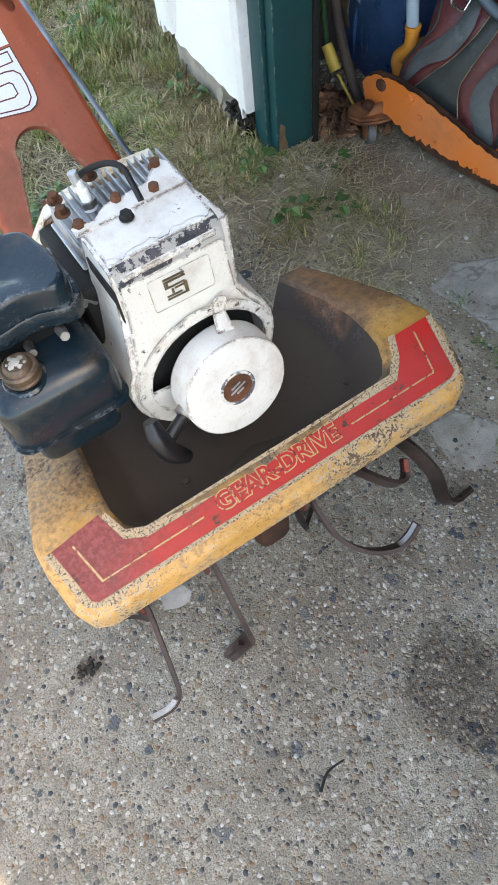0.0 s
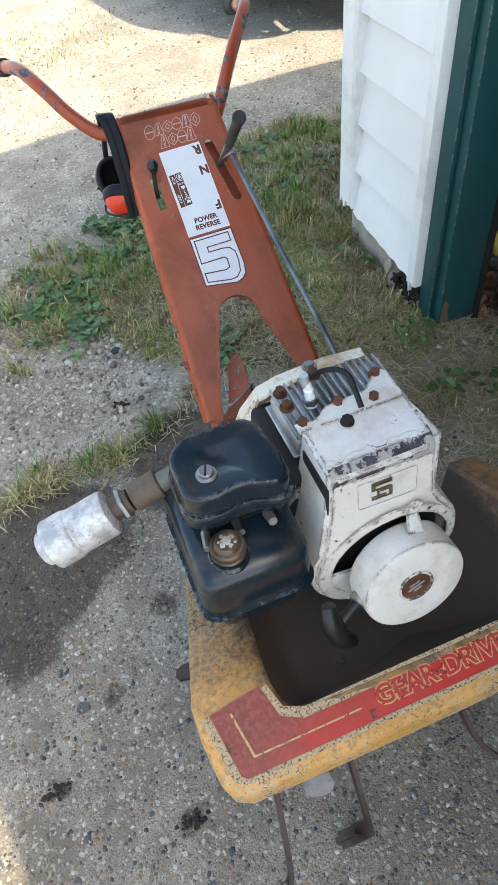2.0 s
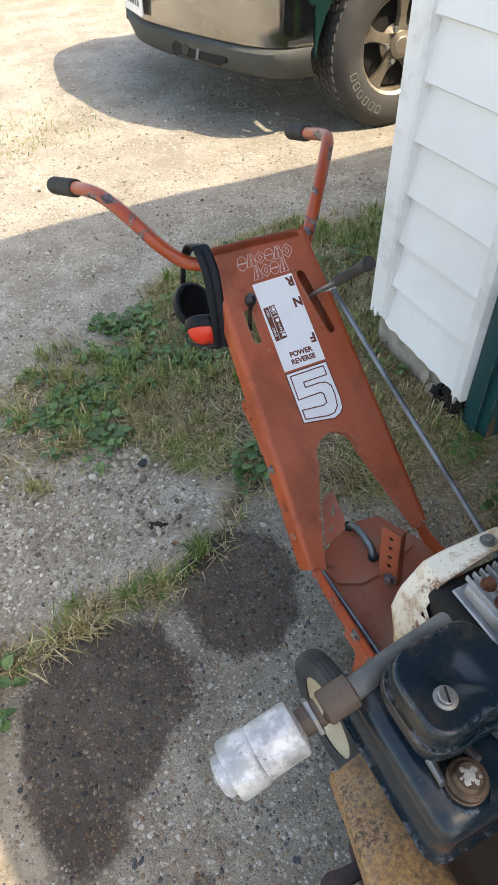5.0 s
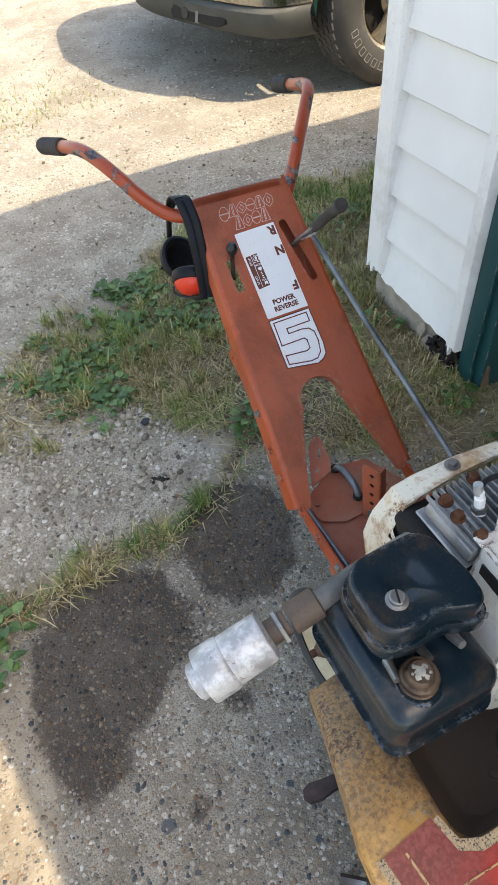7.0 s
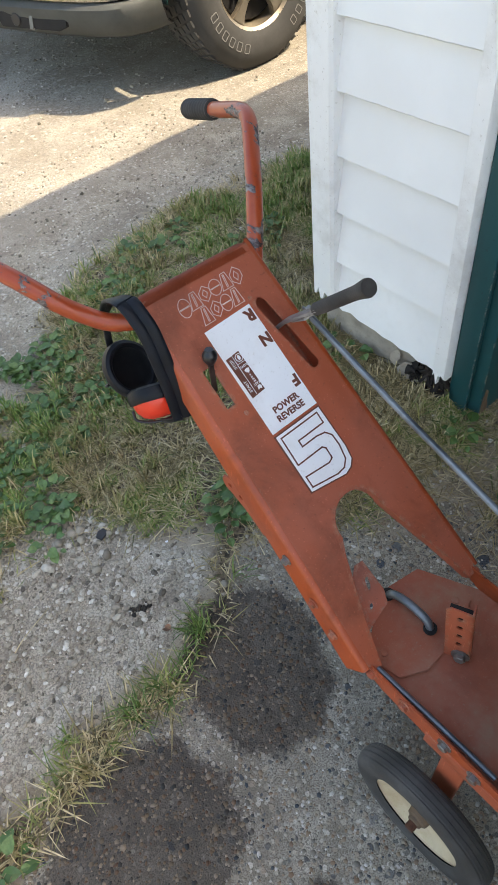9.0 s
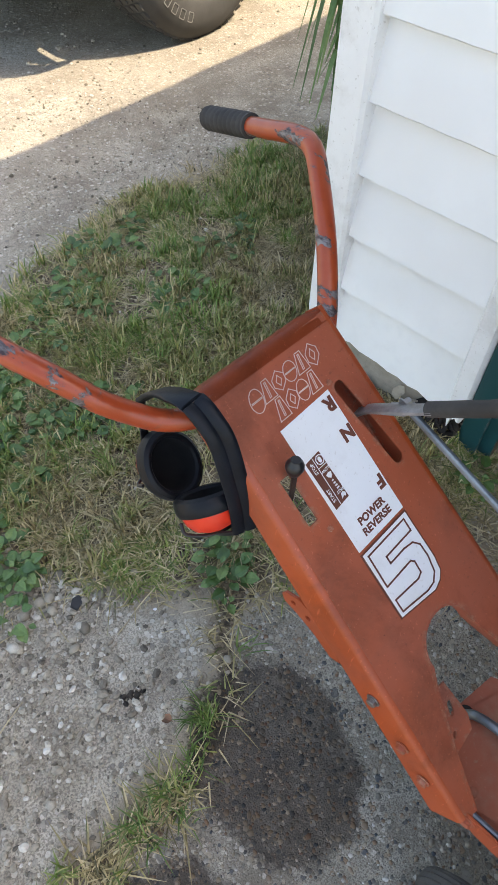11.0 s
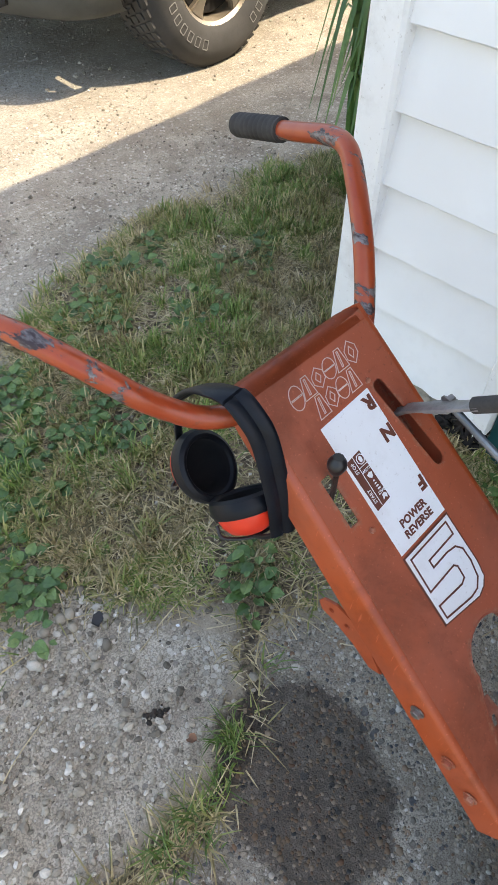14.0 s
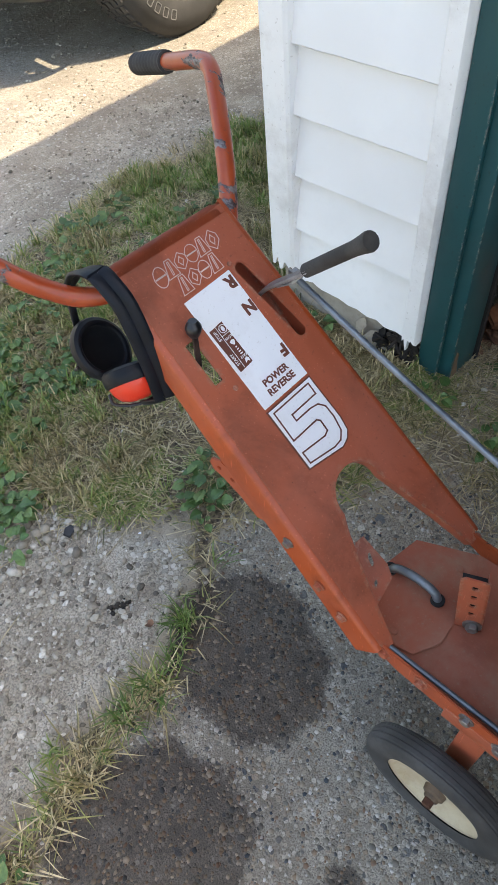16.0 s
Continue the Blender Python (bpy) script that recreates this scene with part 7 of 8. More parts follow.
    part("hub", lathe([(0.018, 0.010), (0.017, 0.020), (0.010, 0.023), (0.0, 0.023)], hub, 16), "rust_orange", wheel)
    arm = [by_jack(0.40, 0.055, 0.075), by_jack(0.47, 0.060, 0.085), by_jack(0.545, 0.065, 0.092)]
    part("lift_arm", tube(smooth_path(arm, 4), 0, flat=(0.030, 0.027), up=(0, 0, 1)), "jack_orange", jack, "orange lifting arm")
    part("saddle", lathe([(0.0, 0.0), (0.044, 0.0), (0.050, 0.006), (0.050, 0.016), (0.045, 0.020), (0.040, 0.014), (0.0, 0.012)], Matrix.Translation(by_jack(0.485, 0.115, 0.118)), 26), "pale_steel", jack, "dusty round saddle plate")
    part("handle_socket", tube(smooth_path([by_jack(0.045, 0.10, 0.09), by_jack(0.036, 0.10, 0.150), by_jack(0.030, 0.10, 0.182), by_jack(0.062, 0.10, 0.222), by_jack(0.064, 0.10, 0.275)], 6), 0.0185, 14), "jack_yellow", jack, "ochre handle socket")
    part("socket_rim", lathe([(0.017, 0.0), (0.0215, 0.0), (0.0215, 0.009), (0.017, 0.010)], Matrix.Translation(by_jack(0.064, 0.10, 0.268)), 20), "jack_yellow", jack)
    part("handle_pole", rod(by_jack(0.064, 0.10, 0.262), by_jack(-0.065, 0.10, 1.05), 0.0165, edge=0.002), "pole_blue", jack, "pale blue steel handle")


M["rust_orange"] = plain("rusty_orange_steel", (0.32, 0.13, 0.06), 0.75, 0.2, 0.35, 50, 0.5)


def cushion(lo, hi, sag=0.0, bulge=0.35, n=10, m=None, seed=1):
    """A soft bag-like body: a box rounded and dented."""
    bm = bmesh.new()
    bmesh.ops.create_cube(bm, size=2)
    bmesh.ops.subdivide_edges(bm, edges=bm.edges[:], cuts=n, use_grid_fill=True)
    c = [(a + b) / 2 for a, b in zip(lo, hi)]
    s = [(b - a) / 2 for a, b in zip(lo, hi)]
    for v in bm.verts:
        p = v.co.copy()
        q = p.normalized() * 1.18
        v.co = p.lerp(q, bulge)
        k = noise.noise(Vector((v.co.x * 1.7 + seed, v.co.y * 1.7, v.co.z * 1.7)))
        v.co += p.normalized() * 0.09 * k
        v.co.z -= sag * max(0, v.co.z) * (1 - v.co.y * v.co.y)
        v.co = Vector((c[0] + s[0] * v.co.x, c[1] + s[1] * v.co.y, c[2] + s[2] * v.co.z))
    return join(bm, m)


def holdall_front(u, z):
    """The holdall's front face: it leans back, bellies out and rolls over at the top."""
    belly = 0.016 * math.sin(math.pi * min(1.0, max(0.0, (z - 0.06) / 0.29)))
    roll = (max(0.0, z - 0.335) / 0.04) ** 2 * 0.035
    end = 0.05 * (max(0.0, 0.13 - u) / 0.06) ** 2 * 0.3
    return by_jack(u, 0.012 + 0.30 * z - belly + roll + end, z)


def seam_line(points, n=14):
    """A seam from the bag's top to its foot, evenly stepped."""
    path = smooth_path([Vector((u, z, 0)) for u, z in points], 6)
    at = np.linspace(0, len(path) - 1, n)
    us = np.interp(at, range(len(path)), [p.x for p in path])
    zs = np.interp(at, range(len(path)), [p.y for p in path])
    return list(zip(us.tolist(), zs.tolist()))


def build_holdall():
    """A soft holdall lying against the jack: curved leather panels sewn side by side."""
    bag = thing("holdall_bag", "striped oxblood and grey leather holdall behind the jack", "bag", (1.22, 0.70, 0.0))
    seams = [seam_line(p) for p in (
        [(0.118, 0.372), (0.135, 0.306), (0.110, 0.260), (0.076, 0.204), (0.070, 0.150)],
        [(0.186, 0.372), (0.190, 0.325), (0.146, 0.272), (0.100, 0.228), (0.074, 0.145)],
        [(0.225, 0.372), (0.234, 0.317), (0.199, 0.252), (0.138, 0.214), (0.082, 0.140)],
        [(0.262, 0.379), (0.256, 0.329), (0.214, 0.259), (0.170, 0.212), (0.100, 0.130)],
        [(0.300, 0.379), (0.296, 0.330), (0.263, 0.238), (0.259, 0.184), (0.310, 0.060)],
        [(0.358, 0.372), (0.356, 0.310), (0.313, 0.258), (0.292, 0.194), (0.322, 0.135), (0.400, 0.050)],
        [(0.388, 0.372), (0.380, 0.326), (0.363, 0.273), (0.343, 0.203), (0.388, 0.131), (0.406, 0.045)],
        [(0.402, 0.372), (0.413, 0.311), (0.398, 0.206), (0.403, 0.102), (0.408, 0.040)])]
    for k, mat in enumerate(("bag_red", "bag_grey", "bag_red", "bag_black", "bag_red", "bag_grey", "bag_red")):
        bm = bmesh.new()
        rows = []
        for (ua, za), (ub, zb) in zip(seams[k], seams[k + 1]):
            rows.append([bm.verts.new(holdall_front(ua + (ub - ua) * t, za + (zb - za) * t) - JACK_N * 0.004 * math.sin(math.pi * t)) for t in (0, 0.2, 0.5, 0.8, 1)])
        for p, q in zip(rows, rows[1:]):
            for i in range(4):
                bm.faces.new((p[i], p[i + 1], q[i + 1], q[i]))
        bmesh.ops.recalc_face_normals(bm, faces=bm.faces)
        part("panel", bm, mat, bag, {"bag_red": "oxblood leather panel", "bag_grey": "slate grey leather panel", "bag_black": "black leather panel"}[mat])
    for k, mat, w in ((0, "bag_black", 0.0036), (3, "strap", 0.0016), (4, "strap", 0.0016), (7, "bag_black", 0.0040)):
        part("piping", tube([holdall_front(u, z) - JACK_N * 0.003 for u, z in seams[k]], w, 7), mat, bag, "pale stitching" if mat == "strap" else "black piping")
    # the gusset at the near end
    bm = bmesh.new()
    rows = []
    for i, (ua, za) in enumerate(seams[7]):
        t = i / (len(seams[7]) - 1)
        a = holdall_front(ua, za)
        b = by_jack(0.46 + 0.06 * math.sin(math.pi * min(1, 1.25 * t)) - 0.05 * t, 0.20 + 0.05 * (1 - t), 0.375 - 0.30 * t)
        rows.append([bm.verts.new(a.lerp(b, q) + (JACK_U * 0.035 - JACK_N * 0.03) * math.sin(math.pi * q) * (1 - 0.6 * t)) for q in (0, 0.25, 0.5, 0.75, 1)])
    for p, q in zip(rows, rows[1:]):
        for i in range(4):
            bm.faces.new((p[i], p[i + 1], q[i + 1], q[i]))
    bmesh.ops.recalc_face_normals(bm, faces=bm.faces)
    part("gusset", bm, "bag_red", bag, "oxblood leather end gusset")
    core = cushion((0.0, 0.0, 0.0), (1.0, 1.0, 1.0), 0.05, 0.45, 10, None, 2)
    for v in core.verts:
        z = 0.01 + 0.37 * v.co.z
        v.co = by_jack(0.075 + 0.36 * v.co.x, 0.035 + 0.30 * z + 0.24 * v.co.y, z)
    part("bag_body", core, "bag_red", bag)
    # square rings on their leather tabs and the rolled handle
    for u, z, tilt in ((0.192, 0.366, -0.15), (0.358, 0.330, 0.25)):
        c = holdall_front(u, min(z, 0.345)) - JACK_N * 0.020 + Vector((0, 0, 0.014 + max(0.0, z - 0.345)))
        m = frame_of(c, JACK_U, (JACK_N * 0.75 + Vector((0, 0, 1))).normalized()) @ pose(0, 0, 0, 0, 0, math.degrees(tilt))
        loop = [m @ Vector((p[0], p[1], 0)) for p in rounded(-0.021, -0.022, 0.021, 0.022, 0.008, 4)]
        part("ring", tube(loop + loop[:2], 0.0034, 8), "chrome", bag, "square chrome ring")
        part("tab", slab(rounded(-0.016, 0.0, 0.016, 0.045, 0.006), 0.006, m @ Matrix.Translation((0, 0, -0.006)), (), 0.002), "bag_grey", bag, "grey leather tab")
    path = [by_jack(0.188, 0.135, 0.392), by_jack(0.205, 0.120, 0.412), by_jack(0.237, 0.105, 0.395), by_jack(0.285, 0.098, 0.376), by_jack(0.330, 0.100, 0.368), by_jack(0.365, 0.112, 0.372), by_jack(0.405, 0.150, 0.385)]
    part("bag_handle", tube(smooth_path(path, 6), 0.0125, 12), "bag_slate", bag, "rolled slate leather handle")


def build_bags():
    build_holdall()
    # blue bag with straps further in
    blue = thing("blue_bag", "navy blue leather bag with tan buckled strap", "bag", (1.3, 1.12, 0.0))
    part("bag_body", cushion((1.105, 1.03, 0.0), (1.42, 1.36, 0.62), 0.0, 0.3, 12, None, 7), "bag_blue", blue)
    part("strap", tube(smooth_path([(1.12, 1.255, 0.52), (1.102, 1.258, 0.36), (1.098, 1.268, 0.24), (1.100, 1.285, 0.18), (1.104, 1.280, 0.125)], 6), 0, flat=(0.018, 0.003), up=(-1, 0, 0.2)), "strap", blue, "tan webbing strap")
    ringm = frame_of((1.092, 1.258, 0.345), (0, 1, 0), (0.1, 0, 1))
    part("buckle", slab(rounded(-0.028, -0.02, 0.028, 0.02, 0.006), 0.004, ringm, [rounded(-0.020, -0.013, 0.020, 0.013, 0.004)]), "brass", blue, "dull brass buckle")
    part("strap", tube(smooth_path([(1.12, 1.13, 0.60), (1.102, 1.135, 0.50), (1.096, 1.16, 0.44), (1.098, 1.22, 0.40)], 6), 0, flat=(0.014, 0.003), up=(-1, 0, 0.2)), "strap", blue)
    for y0, z0, y1, z1 in ((1.159, 0.335, 1.150, 0.285), (1.226, 0.285, 1.216, 0.215)):
        part("zip_pull", slab([(-0.006, 0.0), (0.006, 0.0), (0.007, z0 - z1), (-0.007, z0 - z1)], 0.004, frame_of((1.100, y1, z1), (0, 1, 0), (0.0, (y0 - y1) / (z0 - z1), 1)), (), 0.001), "pole_blue", blue, "small metal zip pull")
    for y0, z0, y1, z1 in ((1.197, 0.190, 1.203, 0.072), (1.172, 0.185, 1.176, 0.072), (1.175, 0.250, 1.100, 0.120), (1.225, 0.25, 1.245, 0.04)):
        part("fold", tube(smooth_path([(1.112, y0, z0), (1.106, (y0 + y1) / 2 + 0.004, (z0 + z1) / 2), (1.112, y1, z1)], 5), lambda t: 0.001 + 0.006 * math.sin(math.pi * t), 8), "bag_blue", blue)
    # green canvas bag above
    green = thing("green_bag", "dark green canvas bag resting on the holdall", "bag", (1.25, 0.62, 0.0))
    part("bag_body", cushion((1.10, 0.26, 0.395), (1.5, 0.86, 0.76), 0.0, 0.35, 10, None, 11), "bag_green", green)
    part("clasp", box((1.105, 0.70, 0.46), (1.118, 0.725, 0.50), 0.003), "chrome", green, "small metal clasp")


def build_door_clutter():
    hose = part("rubber_hose", tube(smooth_path([(0.985, 1.02, 0.03), (0.96, 1.050, 0.10), (0.940, 1.090, 0.22), (0.930, 1.125, 0.36), (0.925, 1.14, 0.55), (0.945, 1.13, 0.9), (1.05, 1.11, 1.0)], 8), 0.014, 14), "hose")
    tagged(hose, "thick brown rubber hose leaning by the post", "hose")
    pole = thing("tool_pole", "dark pole with a yellow plastic end by the post", "pole", (0.93, 1.06, 0.0))
    for name, a, b, r, mat in (("shaft", (0.930, 1.145, 0.19), (0.90, 1.22, 0.75), 0.008, "bag_green"), ("tip", (0.932, 1.102, 0.135), (0.930, 1.145, 0.190), 0.0165, "yellow_plastic"), ("spike", (0.945, 1.0, 0.04), (0.933, 1.095, 0.128), 0.004, "yellow_plastic")):
        part(name, rod(a, b, r, edge=0.001), mat, pole)
    r = random.Random(12)
    bm = bmesh.new()
    for i in range(110):
        x, y = r.uniform(0.76, 1.0), r.uniform(0.93, 1.2)
        z = float(ground_z(x, y)) + r.uniform(0.005, 0.06) * (1 - abs(x - 0.88) / 0.14)
        s = r.uniform(0.018, 0.04)
        m = pose(x, y, z, r.uniform(-40, 40), r.uniform(-40, 40), r.uniform(0, 360))
        vs = [bm.verts.new(m @ Vector(q)) for q in ((-s, 0, 0.3 * s), (-0.3 * s, -0.55 * s, 0), (0.6 * s, -0.4 * s, 0.15 * s), (s, 0, 0.5 * s), (0.5 * s, 0.45 * s, 0.1 * s), (-0.4 * s, 0.5 * s, 0.05 * s))]
        bm.faces.new(vs)
    tagged(part("leaf_litter", bm, "leaf_dead", smooth=False), "drift of dry brown leaves by the door post", "leaves", kind="stuff")



def build_crate():
    crate = thing("wire_crate", "small grey wire crate with a rusty post", "crate", (1.09, 0.30, 0.0))
    m = Matrix.Translation((0.985, 0.392, 0.0)) @ pose(0, 0, 0, 0, 0, -14)
    w, d, h = 0.24, 0.24, 0.165
    for z in (0.008, 0.060, 0.112, h):
        part("ring_wire", tube([m @ Vector(p) for p in ((0, 0, z), (w, 0, z), (w, -d, z), (0, -d, z), (0, 0, z))], 0.0034, 6), "wire", crate)
    for i in range(6):
        f = i / 5
        for x, y in ((w * f, 0), (w * f, -d), (0, -d * f), (w, -d * f)):
            part("upright_wire", rod(m @ Vector((x, y, 0.004)), m @ Vector((x, y, h)), 0.0024, seg=6), "wire", crate)
    part("post", rod(m @ Vector((0.035, 0.012, 0.0)), m @ Vector((0.055, 0.016, 0.175)), 0.010, edge=0.002), "rust_orange", crate, "rusty orange corner post")
    clamp = thing("yellow_clamp", "small yellow plastic clamp lying by the jack", "clamp", (1.14, 0.47, 0.0))
    part("jaw", tube(smooth_path([(1.10, 0.45, 0.155), (1.13, 0.48, 0.175), (1.17, 0.50, 0.165)], 5), 0.010, 10), "yellow_plastic", clamp)
    part("jaw", tube(smooth_path([(1.09, 0.49, 0.135), (1.13, 0.485, 0.150), (1.17, 0.47, 0.140)], 5), 0.009, 10), "yellow_plastic", clamp)
    part("screw", rod((1.13, 0.46, 0.03), (1.13, 0.50, 0.17), 0.006), "bolt", clamp)


build_jack()
build_crate()
build_bags()
build_door_clutter()

# ---- turf, weeds and stones ----
def island_colours(name, stops, rough=0.6, scale=60.0, per_object=False, dry=None):
    n = Nodes(name)
    if per_object:
        rnd = n.tree.nodes.new("ShaderNodeObjectInfo").outputs["Random"]
    else:
        rnd = n.tree.nodes.new("ShaderNodeNewGeometry").outputs["Random Per Island"]
    col = n.colours(rnd, *stops)
    if dry:
        col = n.mix(n.ramp(n.noise(4.2, 5, 0.6), 0.44, 0.54), col, n.colours(rnd, *dry))
    col = n.mix(n.ramp(n.noise(scale, 4), 0.35, 0.7, 0, 0.35), col, tuple(c * 0.5 for c in stops[0][1]))
    soiled = n.mix(1.0, col, (0.46, 0.37, 0.29))
    soiled.node.blend_type = "MULTIPLY"
    col = n.mix(n.attr("stain"), col, soiled)
    n.bump(n.noise(scale * 4, 3), 0.25, 0.001)
    return n.done(col, rough)


STRAW = ((0.0, (0.10, 0.080, 0.035)), (0.4, (0.33, 0.25, 0.115)), (0.75, (0.50, 0.39, 0.20)), (1.0, (0.68, 0.56, 0.34)))
M["grass"] = island_colours("grass_blades", ((0.0, (0.075, 0.13, 0.024)), (0.34, (0.23, 0.31, 0.06)), (0.52, (0.36, 0.35, 0.11)), (0.68, (0.44, 0.34, 0.16)), (1.0, (0.76, 0.63, 0.38))), 0.5, dry=STRAW)
M["green_grass"] = island_colours("green_grass_blades", ((0.0, (0.085, 0.17, 0.028)), (0.45, (0.17, 0.28, 0.05)), (0.78, (0.28, 0.33, 0.10)), (1.0, (0.52, 0.44, 0.22))), 0.5, dry=((0.0, (0.13, 0.17, 0.04)), (0.5, (0.30, 0.28, 0.09)), (1.0, (0.52, 0.42, 0.21))))
M["seam_grass"] = island_colours("joint_grass_blades", ((0.0, (0.06, 0.12, 0.022)), (0.5, (0.13, 0.21, 0.042)), (0.85, (0.24, 0.28, 0.085)), (1.0, (0.46, 0.40, 0.20))), 0.5)
M["straw"] = island_colours("dry_straw", ((0.0, (0.26, 0.20, 0.11)), (0.5, (0.48, 0.385, 0.23)), (1.0, (0.68, 0.58, 0.39))), 0.7)
M["weed"] = island_colours("weed_leaves", ((0.0, (0.045, 0.115, 0.028)), (0.6, (0.075, 0.175, 0.042)), (1.0, (0.12, 0.21, 0.06))), 0.45, 120)
PEBBLE = ((0.0, (0.035, 0.048, 0.062)), (0.13, (0.13, 0.12, 0.105)), (0.34, (0.33, 0.28, 0.21)), (0.5, (0.22, 0.13, 0.075)), (0.62, (0.31, 0.25, 0.17)), (0.8, (0.38, 0.345, 0.28)), (0.92, (0.47, 0.44, 0.385)), (1.0, (0.62, 0.59, 0.53)))
M["pebble"] = island_colours("slab_pebbles", PEBBLE, 0.75, 90)
M["pebble_one"] = island_colours("slab_pebble", PEBBLE, 0.75, 90, per_object=True)
STONE = ((0.0, (0.11, 0.095, 0.075)), (0.22, (0.29, 0.25, 0.195)), (0.6, (0.43, 0.385, 0.305)), (0.88, (0.57, 0.53, 0.455)), (1.0, (0.80, 0.77, 0.70)))
M["gravel"] = island_colours("drive_gravel", STONE, 0.85, 90)
M["stone"] = island_colours("loose_stone", STONE, 0.85, 90, per_object=True)


def mesh_of(name, verts, faces, material, smooth=False):
    me = bpy.data.meshes.new(name)
    me.from_pydata(verts, [], faces)
    me.polygons.foreach_set("use_smooth", [smooth] * len(faces))
    me.materials.append(M[material])
    return me


def scatter(n, x0, x1, y0, y1, weight, seed):
    """Random places in a rectangle, kept by a weight from 0 to 1."""
    r = np.random.RandomState(seed)
    x, y = r.uniform(x0, x1, n), r.uniform(y0, y1, n)
    keep = r.uniform(0, 1, n) < weight(x, y)
    return x[keep], y[keep], r


def grow(x, y, r, heading, h, out, up, width):
    """Verts and faces of curved, tapered blades: a root, two bends and a tip each."""
    n = len(x)
    zero = np.zeros(n)
    d = np.stack([np.cos(heading), np.sin(heading), zero], -1)
    s = np.stack([-d[:, 1], d[:, 0], zero], -1) * (width * r.uniform(0.6, 1.3, n))[:, None]
    lift = lambda k: np.stack([zero, zero, up * k], -1)
    b = np.stack([x, y, ground_z(x, y) - 0.003], -1)
    m1 = b + d * (out * 0.22)[:, None] + lift(0.55)
    m2 = b + d * (out * 0.62)[:, None] + lift(0.88)
    t = b + d * out[:, None] + lift(r.uniform(0.5, 1.0, n)) + np.array([0, 0, 0.005])
    verts = np.stack([b - s, b + s, m1 + s, m1 - s, m2 + s * 0.75, m2 - s * 0.75, t], 1).reshape(-1, 3)
    k = (np.arange(n) * 7)[:, None]
    quads = np.concatenate([k + np.array([0, 1, 2, 3]), k + np.array([3, 2, 4, 5])])
    return verts.tolist(), quads.tolist() + (k + np.array([5, 4, 6])).tolist()


def blades(name, x, y, r, length, width, lean, material, label, lie=0.0):
    """Single blades over an area, as one mesh."""
    n = len(x)
    h = length * r.uniform(0.45, 1.25, n)
    verts, faces = grow(x, y, r, r.uniform(0, 2 * math.pi, n), h, h * lean * r.uniform(0.3, 1.4, n), h * (1 - lie) * r.uniform(0.5, 1.0, n), width)
    return tagged(new(name, mesh_of(name, verts, faces, material)), label, "grass", kind="stuff")


def tufts(name, x, y, r, count, length, width, material, label):
    """Grass growing in clumps: blades fan out of each root and droop."""
    times = (count * r.uniform(0.4, 1.3, len(x))).astype(int)
    many = lambda v: np.repeat(v, times)
    n = int(times.sum())
    h = length * many(r.uniform(0.5, 1.2, len(x))) * r.uniform(0.4, 1.15, n)
    heading = many(r.uniform(0, 2 * math.pi, len(x))) + r.normal(0, 1.3, n)
    out = h * r.uniform(0.25, 1.0, n)
    up = np.sqrt(np.maximum(0.02, 1 - (out / h) ** 2)) * h
    verts, faces = grow(many(x) + r.normal(0, 0.010, n), many(y) + r.normal(0, 0.010, n), r, heading, h, out, up, width)
    return tagged(new(name, mesh_of(name, verts, faces, material)), label, "grass", kind="stuff")


def turf_weight(x, y):
    g = ground_zones(x, y)
    return g["turf"] * g["bare"] * np.clip(0.5 + 0.7 * wobble(x, y, 14, 40) + 0.55 * wobble(x, y, 45, 42), 0.05, 1)


def green_weight(x, y):
    g = ground_zones(x, y)
    return g["turf"] * g["bare"] * smooth01(wobble(x, y, 7, 41) + 0.6 * wobble(x, y, 34, 43), -0.1, 0.6)


